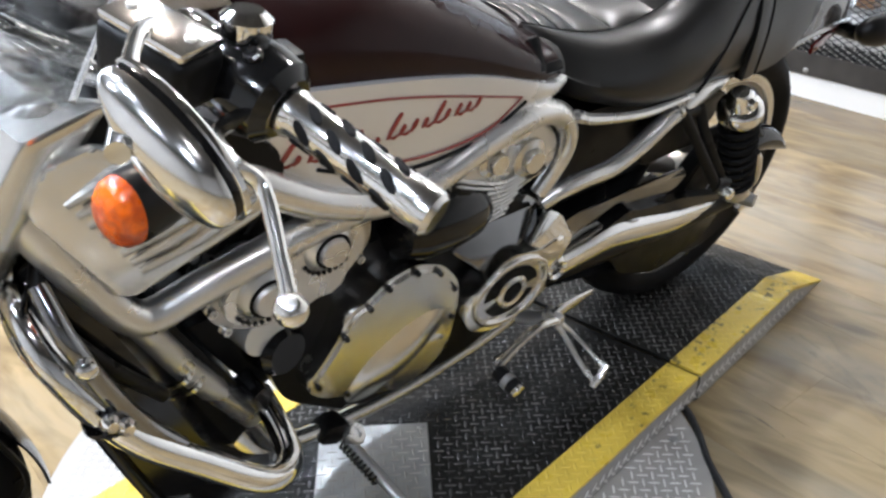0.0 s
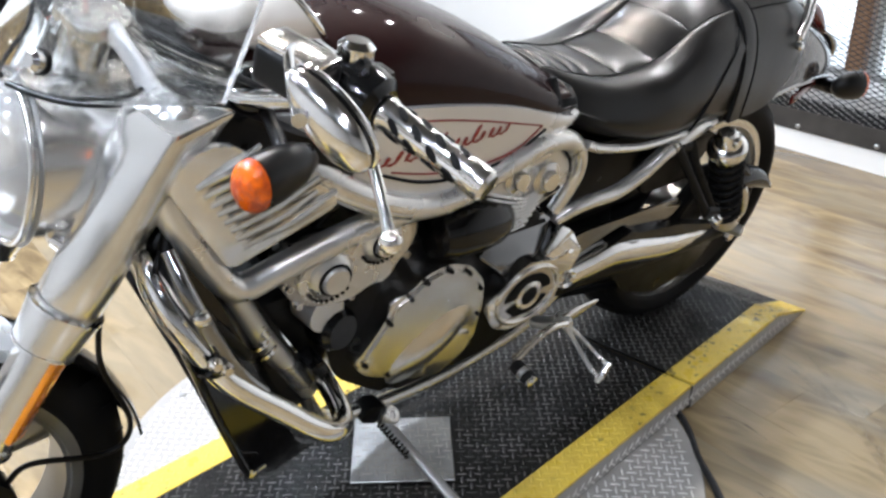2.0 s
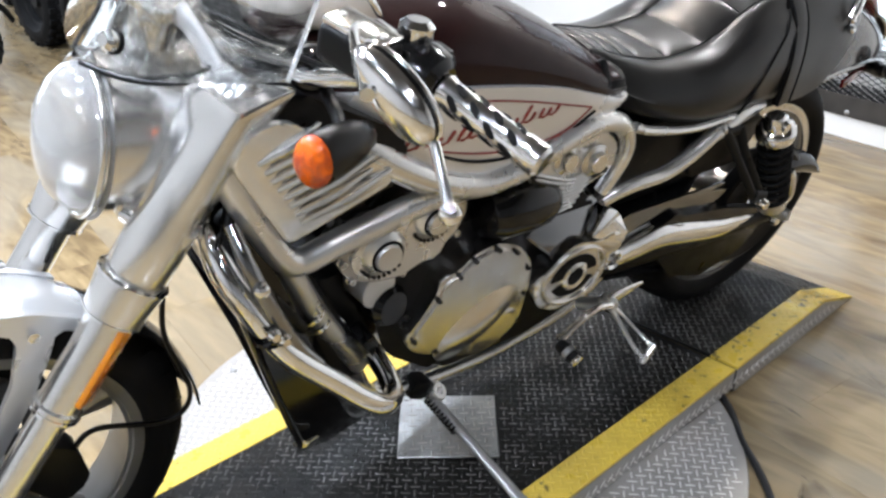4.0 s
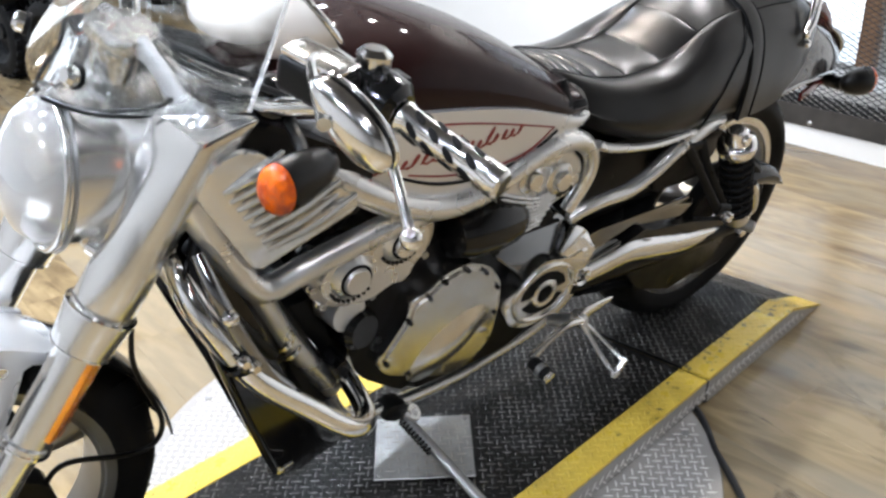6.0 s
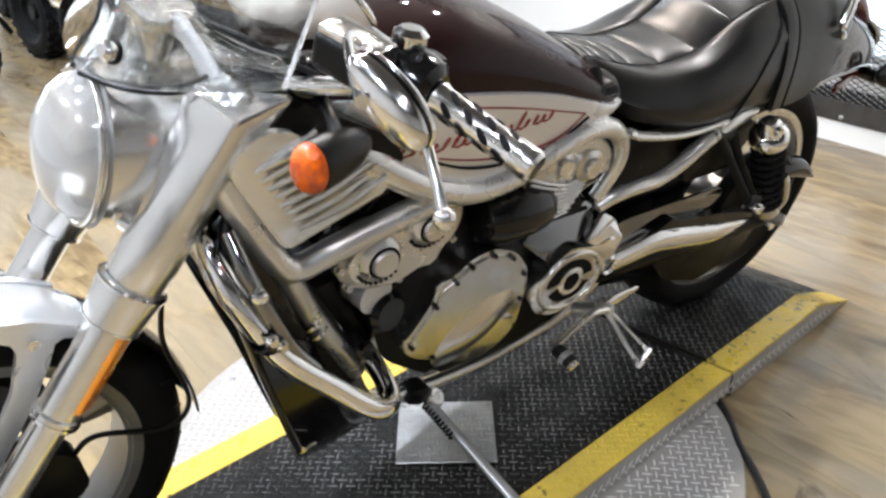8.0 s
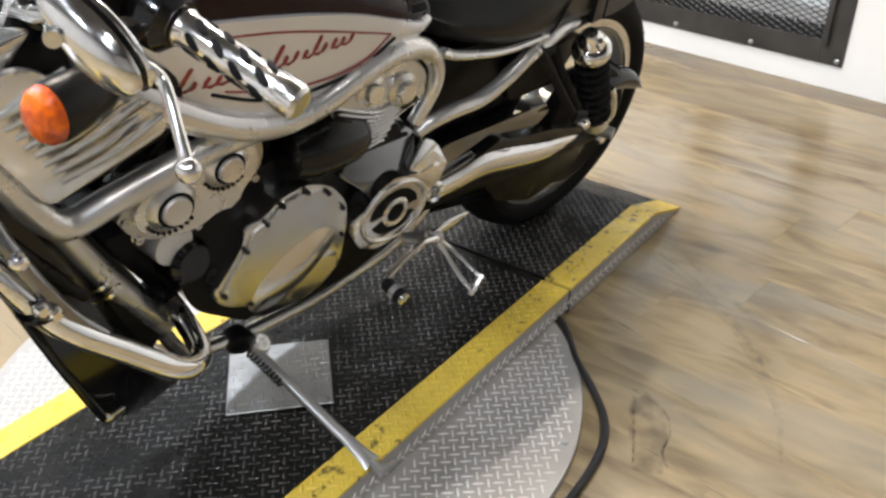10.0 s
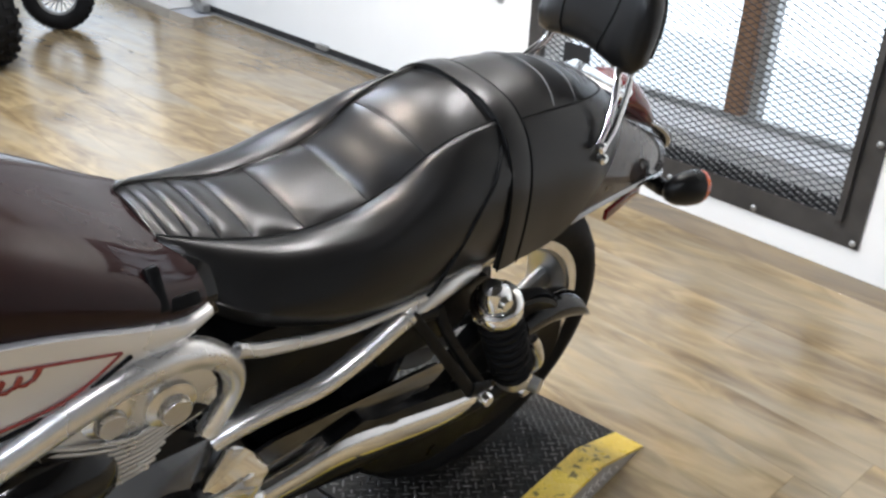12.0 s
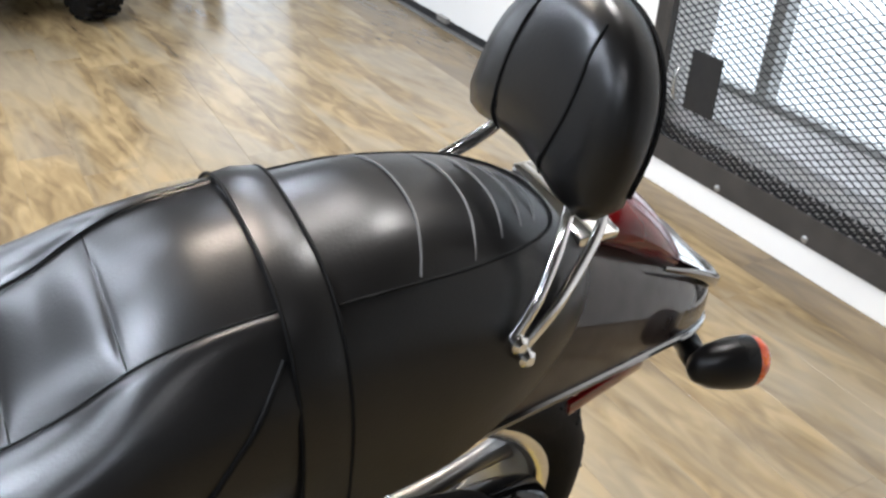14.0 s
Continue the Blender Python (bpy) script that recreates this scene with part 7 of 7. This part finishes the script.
part("peg_blade", bm, CHROME, peg, "pointed chrome blade behind the peg")
bm = B()
lathe(bm, [(0.0, -0.012), (0.011, -0.012), (0.014, -0.006), (0.014, 0.016), (0.010, 0.022), (0.0, 0.022)], (-0.587, -0.188, 0.318), (0, -1, 0), 16)
part("peg_pivot", bm, ALLOY, peg, "cast pivot of the peg")
bm = B()
tube(bm, [(-0.592, -0.203, 0.320), (-0.628, -0.204, 0.328), (-0.657, -0.204, 0.322), (-0.690, -0.205, 0.305), (-0.726, -0.206, 0.283)], [0.009, 0.0075, 0.0075, 0.0065, 0.0085], 10, 5)
sh = part("shift_lever", bm, CHROME, bike, "chrome gear shift lever")
bm = B()
lathe(bm, [(0, 0), (0.012, 0), (0.014, 0.004), (0.014, 0.040), (0.012, 0.045), (0.0, 0.045)], (-0.727, -0.210, 0.280), (0.05, -1, -0.12), 16)
part("shift_peg", bm, RUBBER, sh, "black rubber shift peg")
bm = B()
lathe(bm, [(0, 0.045), (0.011, 0.045), (0.012, 0.052), (0, 0.054)], (-0.727, -0.210, 0.280), (0.05, -1, -0.12), 16)
part("peg_tip", bm, CHROME, sh, "chrome tip")
bm = B()
lathe(bm, [(0.0135, 0.020), (0.0148, 0.021), (0.0148, 0.031), (0.0135, 0.032)], (-0.727, -0.210, 0.280), (0.05, -1, -0.12), 16)
part("peg_band", bm, GALV, sh, "grey band round the peg")
bm = B()
tube(bm, [(-0.69, -0.170, 0.25), (-0.63, -0.175, 0.27), (-0.56, -0.175, 0.30)], 0.004, 8, 4)
part("shift_rod", bm, CHROME, sh, "thin shift rod")

sp0, sp1, sp2 = Vector((-0.965, -0.125, 0.182)), Vector((-0.935, -0.34, 0.128)), Vector((-0.918, -0.415, 0.104))
bm = B()
loops = []
ax_ = (sp2 - sp0).normalized()
sx = Vector((1, 0, 0)) - ax_ * ax_.x
sx.normalize()
sy = ax_.cross(sx)
for f, w, h_ in ((0.0, 0.010, 0.010), (0.1, 0.011, 0.009), (0.5, 0.0105, 0.008), (0.80, 0.0115, 0.007), (0.93, 0.015, 0.006), (1.0, 0.020, 0.005)):
    q = sp0.lerp(sp2, f)
    loops.append([q + sx * w * math.cos(t) + sy * h_ * math.sin(t) for t in [2 * math.pi * i / 12 for i in range(12)]])
rings(bm, loops)
st = part("side_stand", bm, GALV, bike, "grey steel side stand, folded out")
bm = B()
tube(bm, [sp2 - ax_ * 0.005, sp2 + Vector((0.01, -0.018, -0.006)), sp2 + Vector((0.04, -0.022, -0.006))], [0.012, 0.014, 0.009], 10, 4, 0.6)
part("stand_foot", bm, GALV, st, "worn steel foot")
bm = B()
turns, n = 10, 120
s0, s1 = sp0 + Vector((-0.016, -0.010, 0.008)), sp0.lerp(sp2, 0.30) + Vector((-0.013, 0, 0.003))
tube(bm, [s0.lerp(s1, i / n) + 0.0058 * (math.cos(2 * math.pi * turns * i / n) * sx + math.sin(2 * math.pi * turns * i / n) * sy) for i in range(n + 1)], 0.0024, 6, 0)
part("stand_spring", bm, GLOSS_BLACK, st, "black coil spring")
bm = B()
prism(bm, rounded([(-1.00, 0.222), (-0.955, 0.212), (-0.950, 0.180), (-0.972, 0.172), (-1.015, 0.195)], 0.010), -0.122, -0.085, 0.005)
part("stand_bracket", bm, BLACK, bike, "black side stand bracket")
bm = B()
lathe(bm, [(0.0, -0.012), (0.016, -0.012), (0.019, -0.008), (0.019, 0.008), (0.016, 0.012), (0.008, 0.012), (0.008, 0.006), (0.0, 0.006)], sp0 + Vector((0.012, -0.004, 0.006)), (0.35, -0.55, 0.75), 18)
part("stand_clamp", bm, ALLOY, st, "cast grey pivot clamp")
# exhaust under the far side, seen through gaps
bm = B()
tube(bm, [(-1.05, 0.16, 0.55), (-0.98, 0.19, 0.38), (-0.80, 0.20, 0.26), (-0.58, 0.20, 0.25), (-0.42, 0.20, 0.255)], [0.024, 0.024, 0.026, 0.036, 0.040], 16, 6)
part("exhaust", bm, CHROME, bike, "chrome exhaust on the far side")

# ---- parked machines at the back of the showroom ----
ORANGE = material("orange_plastic", (0.72, 0.10, 0.012), 0.35, 0.0, scale=20, coat=0.4)
DARK_PLASTIC = material("dark_grey_plastic", (0.005, 0.0051, 0.0053), 0.5, 0.0, (0.009, 0.009, 0.0093), scale=12, spec=0.2)


def knobby(parent, name, centre, r, w, axis, rim_mat, knobs=26, spokes=0, label="knobby black tyre"):
    """A fat tyre with raised blocks on a small rim."""
    wh = part(name, lathe(B(), [(0.0, -w * 0.3), (r * 0.16, -w * 0.3), (r * 0.18, 0), (r * 0.16, w * 0.3), (0.0, w * 0.3)], centre, axis, 18), rim_mat, parent, "wheel hub")
    bm = B()
    h = w / 2
    lathe(bm, [(r * 0.56, -h * 0.62), (r * 0.66, -h * 0.95), (r * 0.80, -h), (r * 0.91, -h * 0.85), (r * 0.955, -h * 0.5), (r * 0.965, 0), (r * 0.955, h * 0.5), (r * 0.91, h * 0.85), (r * 0.80, h), (r * 0.66, h * 0.95), (r * 0.56, h * 0.62)], centre, axis, 40)
    ax = Vector(axis).normalized()
    x = ax.orthogonal().normalized()
    y = ax.cross(x)
    ty = part("tyre", bm, RUBBER, wh, label)
    bm = B()
    for k in range(knobs):
        for row, (f, rr) in enumerate(((-0.72, 0.945), (-0.28, 0.975), (0.28, 0.975), (0.72, 0.945))):
            a = 2 * math.pi * (k + 0.5 * (row % 2)) / knobs
            d = math.cos(a) * x + math.sin(a) * y
            t = ax.cross(d)
            c = Vector(centre) + d * r * rr + ax * h * f
            m = Matrix(((d.x, t.x, ax.x, c.x), (d.y, t.y, ax.y, c.y), (d.z, t.z, ax.z, c.z), (0, 0, 0, 1)))
            bmesh.ops.create_cube(bm, size=1.0, matrix=m @ Matrix.Diagonal((r * 0.07, r * 0.11, h * 0.34, 1)))
    tagged(part("tread_block", bm, RUBBER, ty, "", 0), kind="stuff")
    bm = B()
    lathe(bm, [(r * 0.50, -h * 0.55), (r * 0.58, -h * 0.62), (r * 0.585, -h * 0.5), (r * 0.53, 0), (r * 0.585, h * 0.5), (r * 0.58, h * 0.62), (r * 0.50, h * 0.55), (r * 0.48, 0)], centre, axis, 36)
    part("rim", bm, rim_mat, wh, "wheel rim")
    if spokes:
        for k in range(spokes):
            a = 2 * math.pi * k / spokes
            d = math.cos(a) * x + math.sin(a) * y
            d2 = math.cos(a + 0.35) * x + math.sin(a + 0.35) * y
            bm = B()
            tube(bm, [Vector(centre) + d * r * 0.14 + ax * h * 0.4 * (-1) ** k, Vector(centre) + d2 * r * 0.52], 0.0035, 5, 0)
            part("spoke", bm, GALV, wh)
    else:
        bm = B()
        lathe(bm, [(0.0, h * 0.1), (r * 0.50, h * 0.1), (r * 0.50, h * 0.2), (r * 0.2, h * 0.32), (0.0, h * 0.32)], centre, axis, 24)
        part("wheel_disc", bm, rim_mat, wh, "dark pressed wheel centre")
    return wh


def quad_bike(m, wb, label):
    """A small four-wheeled off-road machine; x across, y along, z up."""
    q = thing("quad_bike", label, "quad bike", m, "parked quad bikes")
    hx = 0.375
    for sx in (-1, 1):
        for sy in (-1, 1):
            hx = 0.375 if sy < 0 else 0.310
            knobby(q, "wheel", (sx * hx, sy * wb / 2, 0.28), 0.28, 0.19, (sx, 0, 0), DARK_PLASTIC, 24)
            bm = B()
            tube(bm, [(sx * 0.27, sy * wb / 2, 0.26), (sx * 0.10, sy * (wb / 2 - 0.02), 0.30)], [0.018, 0.02], 8, 0)
            tube(bm, [(sx * 0.27, sy * wb / 2, 0.22), (sx * 0.10, sy * (wb / 2 - 0.10), 0.24)], 0.014, 8, 0)
            part("suspension_arm", bm, BLACK, q, "black suspension arm")
            bm = B()
            a, b = Vector((sx * 0.24, sy * (wb / 2 - 0.01), 0.27)), Vector((sx * 0.13, sy * (wb / 2 - 0.03), 0.52))
            n = 84
            e = (b - a).normalized()
            u, v = e.orthogonal().normalized(), e.cross(e.orthogonal().normalized())
            tube(bm, [a.lerp(b, 0.25 + 0.7 * i / n) + 0.024 * (math.cos(14 * math.pi * i / n) * u + math.sin(14 * math.pi * i / n) * v) for i in range(n + 1)], 0.006, 6, 0)
            sp_ = part("shock_spring", bm, GALV, q, "bright coil spring")
            bm = B()
            tube(bm, [a, b], 0.011, 8, 0)
            part("shock_rod", bm, CHROME, sp_, "shock rod")
            bm = B()
            loops = []
            for k in range(11):
                t = radians(20 + 14 * k)
                c = Vector((sx * hx, sy * wb / 2 - 0.02 * sy, 0.40)) + Vector((0, math.cos(t) * 0.36, math.sin(t) * 0.30))
                loops.append([c + Vector((dx, 0, dz)) for dx, dz in ((-0.15, 0), (0, 0.022), (0.15, 0), (0.15, -0.012), (0, 0.008), (-0.15, -0.012))])
            rings(bm, loops)
            part("mudguard", bm, DARK_PLASTIC, q, "dark plastic mudguard")
    bm = B()
    prism(bm, rounded([(-0.16, 0.26), (0.16, 0.26), (0.20, 0.46), (0.14, 0.62), (-0.14, 0.62), (-0.20, 0.46)], 0.04), -wb / 2 - 0.08, wb / 2 + 0.08, 0.02)
    part("body", bm, BLACK, q, "black chassis and engine")
    bm = B()
    rings(bm, [[(w * math.cos(t), y, z + h_ * math.sin(t)) for t in [2 * math.pi * i / 18 for i in range(18)]] for y, z, w, h_ in ((-wb / 2 - 0.22, 0.66, 0.14, 0.04), (-wb / 2 - 0.1, 0.68, 0.34, 0.06), (0, 0.72, 0.20, 0.08), (wb / 2, 0.70, 0.34, 0.07), (wb / 2 + 0.2, 0.66, 0.2, 0.05))])
    part("bodywork", bm, DARK_PLASTIC, q, "dark grey bodywork")
    bm = B()
    box(bm, (0.0, -wb / 2 - 0.17, 0.575), (0.15, 0.03, 0.075), 0.012)
    part("front_badge", bm, ORANGE, q, "orange panel between the wheels")
    bm = B()
    tube(bm, [(-0.12, -wb / 2 - 0.07, 0.40), (-0.10, -wb / 2 - 0.12, 0.46), (0.10, -wb / 2 - 0.12, 0.46), (0.12, -wb / 2 - 0.07, 0.40)], 0.012, 8, 5)
    part("bumper", bm, BLACK, q, "black tube bumper")
    bm = B()
    tube(bm, [(-0.36, 0.18, 0.98), (-0.18, 0.14, 0.93), (0, 0.12, 0.90), (0.18, 0.14, 0.93), (0.36, 0.18, 0.98)], 0.013, 10, 5)
    part("handlebar", bm, BLACK, q, "black handlebar")
    bm = B()
    box(bm, (0, -0.18, 0.80), (0.26, 0.52, 0.10), 0.035)
    part("seat", bm, LEATHER, q, "black seat")
    return q


quad_bike(Matrix.Translation((0.635, 4.14, 0)) @ Matrix.Rotation(radians(3), 4, "Z"), 0.82, "black quad bike with fat knobby tyres and an orange badge")
quad_bike(Matrix.Translation((0.90, 5.60, 0)) @ Matrix.Rotation(radians(-8), 4, "Z"), 0.95, "black quad bike with fat knobby tyres parked behind another")


def mini_bike(m, label):
    """A small off-road motorcycle; y to its rear."""
    k = thing("dirt_bike", label, "motorcycle", m, "parked dirt bikes")
    R = 0.205
    knobby(k, "front_wheel", (0, 0, R), R, 0.10, (1, 0, 0), GALV, 24, 18)
    knobby(k, "rear_wheel", (0, 0.86, R), R, 0.11, (1, 0, 0), GALV, 24, 18)
    for sx in (-1, 1):
        bm = B()
        tube(bm, [(sx * 0.075, -0.005, R), (sx * 0.075, 0.06, 0.40), (sx * 0.07, 0.14, 0.68)], [0.016, 0.018, 0.018], 10, 3)
        part("fork_leg", bm, BLACK, k, "black fork leg")
        bm = B()
        tube(bm, [(sx * 0.085, 0.86, R), (sx * 0.07, 0.52, 0.30)], 0.018, 8, 0)
        part("swing_arm", bm, BLACK, k, "black swing arm")
    bm = B()
    loops = []
    for i in range(12):
        t = radians(15 + 13 * i)
        c = Vector((0, math.cos(t) * 0.29 * 1.05, R + math.sin(t) * 0.29))
        loops.append([c + Vector((0.06 * math.cos(a), 0, 0.01 * math.sin(a))) for a in [2 * math.pi * j / 10 for j in range(10)]])
    rings(bm, loops)
    part("mudguard", bm, BLACK, k, "black front mudguard")
    bm = B()
    box(bm, (0, 0.42, 0.36), (0.18, 0.26, 0.22), 0.03)
    for j in range(6):
        box(bm, (0, 0.36, 0.44 + 0.022 * j), (0.17, 0.15, 0.008), 0.002, None, 1)
    part("engine", bm, DARK_PLASTIC, k, "dark finned engine", 0)
    bm = B()
    tube(bm, [(0, 0.15, 0.66), (0, 0.25, 0.40), (0, 0.30, 0.24), (0, 0.52, 0.22), (0, 0.58, 0.42), (0, 0.66, 0.60), (0, 0.40, 0.62), (0, 0.15, 0.66)], 0.018, 8, 5)
    part("frame", bm, BLACK, k, "black tube frame")
    bm = B()
    rings(bm, [[(w * math.cos(t), y, z + h_ * math.sin(t)) for t in [2 * math.pi * i / 16 for i in range(16)]] for y, z, w, h_ in ((0.16, 0.70, 0.05, 0.05), (0.28, 0.73, 0.11, 0.08), (0.42, 0.71, 0.10, 0.07), (0.52, 0.68, 0.05, 0.04))])
    part("tank", bm, DARK_PLASTIC, k, "dark fuel tank")
    bm = B()
    box(bm, (0, 0.70, 0.69), (0.17, 0.44, 0.07), 0.03)
    part("seat", bm, LEATHER, k, "black seat")
    bm = B()
    tube(bm, [(-0.33, 0.24, 0.92), (-0.14, 0.18, 0.86), (0, 0.16, 0.80), (0.14, 0.18, 0.86), (0.33, 0.24, 0.92)], 0.012, 8, 5)
    part("handlebar", bm, BLACK, k, "black handlebar")
    return k


mini_bike(Matrix.Translation((1.74, 4.28, 0)) @ Matrix.Rotation(radians(52), 4, "Z"), "black mini dirt bike with knobby tyres beside the garage door")
mini_bike(Matrix.Translation((-0.37, 3.93, 0)) @ Matrix.Rotation(radians(62), 4, "Z"), "black mini dirt bike with knobby tyres on open floor")

# ---- floor planks: printed vinyl boards running along the window wall ----
floor_ob = bpy.data.objects["floor"]
PW, PL, GAP = 0.178, 1.22, 0.0003


def plank_mesh(name, w, l, mat):
    bm = B()
    box(bm, (0, 0, -0.004), (w - GAP, l - GAP, 0.008), 0.0005, None, 1)
    me = bpy.data.meshes.new(name)
    bmesh.ops.recalc_face_normals(bm, faces=bm.faces)
    bm.to_mesh(me)
    bm.free()
    me.materials.append(mat)
    return me


whole = plank_mesh("plank", PW, PL, FLOOR)
edge = plank_mesh("plank_edge", 0.14, PL, FLOOR_EDGE)
wide = plank_mesh("plank_door", 0.13, PL, FLOOR_EDGE)
rest = B()
rng = random.Random(11)
row = 0
x = -0.14 - PW / 2
while x > -7.05:
    y = -6.95 + rng.uniform(0, PL)
    while y < 9.0:
        if x > -4.0 and -3.4 < y < 6.6:
            ob = new("plank", whole)
            ob.parent = floor_ob
            ob.location = (x, y, 0)
        else:
            box(rest, (x, y, -0.004), (PW - GAP, PL - GAP, 0.008))
        y += PL
    x -= PW
    row += 1
y = -6.9 + PL / 2
while y < 9.0:
    ob = new("plank", edge)
    ob.parent = floor_ob
    ob.location = (-0.07, y, 0)
    y += PL
y = DOOR_Y0 + PL / 2 - 0.8
while y < DOOR_Y1:
    for xx in (0.065, 0.195):
        ob = new("plank", wide)
        ob.parent = floor_ob
        ob.location = (xx, y, 0)
    y += PL
more = part("plank_field", rest, FLOOR, floor_ob, "", 0)
tagged(more, kind="stuff")

# ---- marks on the floor: tyre scuffs, cracks and an old patch ----
def mark_material(name, colour, strength, scale):
    m = bpy.data.materials.new(name)
    m.use_nodes = True
    n, ln = m.node_tree.nodes, m.node_tree.links
    b = n["Principled BSDF"]
    b.inputs["Base Color"].default_value = (*colour, 1)
    b.inputs["Roughness"].default_value = 0.5
    geo = n.new("ShaderNodeNewGeometry")
    tex = n.new("ShaderNodeTexNoise")
    tex.inputs["Scale"].default_value, tex.inputs["Detail"].default_value = scale, 6
    ln.new(geo.outputs["Position"], tex.inputs["Vector"])
    mr = n.new("ShaderNodeMapRange")
    mr.inputs["From Min"].default_value, mr.inputs["From Max"].default_value = 0.38, 0.66
    mr.inputs["To Max"].default_value = strength
    ln.new(tex.outputs["Fac"], mr.inputs["Value"])
    ln.new(mr.outputs[0], b.inputs["Alpha"])
    return m


SCUFF = mark_material("rubber_scuff", (0.06, 0.048, 0.035), 0.22, 34)
CRACK = mark_material("dark_crack", (0.03, 0.022, 0.015), 0.7, 60)
PATCH = mark_material("worn_patch", (0.10, 0.075, 0.045), 0.40, 22)


def ribbon(name, pts, widths, mat, label, category, z=0.0006):
    """A thin film on the floor along a line."""
    p = spline([(x, y, z) for x, y in pts], 8)
    ws_ = np.interp(np.linspace(0, 1, len(p)), np.linspace(0, 1, len(widths)), widths)
    bm = B()
    prev = None
    for i, q in enumerate(p):
        t = (p[min(i + 1, len(p) - 1)] - p[max(i - 1, 0)]).normalized()
        s = Vector((-t.y, t.x, 0)) * float(ws_[i]) / 2
        cur = [bm.verts.new(q + s), bm.verts.new(q - s)]
        if prev:
            bm.faces.new((prev[0], prev[1], cur[1], cur[0]))
        prev = cur
    ob = finish(bm, name, mat, None, "", 0)
    return tagged(ob, label, category, "marks on the floor", "structure")


for pts, ws_ in (([(0.349, -0.338), (0.313, -0.418), (0.24, -0.535), (0.156, -0.641), (0.06, -0.728), (-0.055, -0.803), (-0.19, -0.855)], (0.008, 0.02, 0.018, 0.03, 0.018, 0.006)),
                 ([(0.376, -0.344), (0.321, -0.45), (0.234, -0.571), (0.146, -0.667), (0.047, -0.747)], (0.004, 0.016, 0.016, 0.018, 0.005)),
                 ([(0.41, -0.40), (0.36, -0.46), (0.275, -0.59), (0.20, -0.69)], (0.004, 0.018, 0.020, 0.004))):
    ribbon("tyre_scuff", pts, ws_, SCUFF, "faint curved dark tyre scuff on the vinyl floor", "scuff mark")
for pts, ws_ in (([(0.02, -0.352), (0.029, -0.377), (0.03, -0.415), (0.013, -0.473)], (0.002, 0.004, 0.006, 0.002)),
                 ([(-0.161, -0.531), (-0.166, -0.552), (-0.172, -0.57)], (0.002, 0.004, 0.002)),
                 ([(-0.167, -0.568), (-0.193, -0.624), (-0.242, -0.655), (-0.294, -0.663), (-0.329, -0.689)], (0.002, 0.005, 0.003, 0.006, 0.002)),
                 ([(-0.170, -0.560), (-0.197, -0.556), (-0.289, -0.600), (-0.371, -0.639)], (0.002, 0.004, 0.004, 0.002))):
    ribbon("floor_crack", pts, ws_, CRACK, "thin dark crack printed in the vinyl floor", "crack", 0.0009)
ribbon("worn_patch", [(-0.165, -0.552), (-0.20, -0.585), (-0.27, -0.622), (-0.36, -0.665)], (0.03, 0.07, 0.075, 0.05), PATCH, "worn brown oval patch on the vinyl floor", "stain", 0.0004)
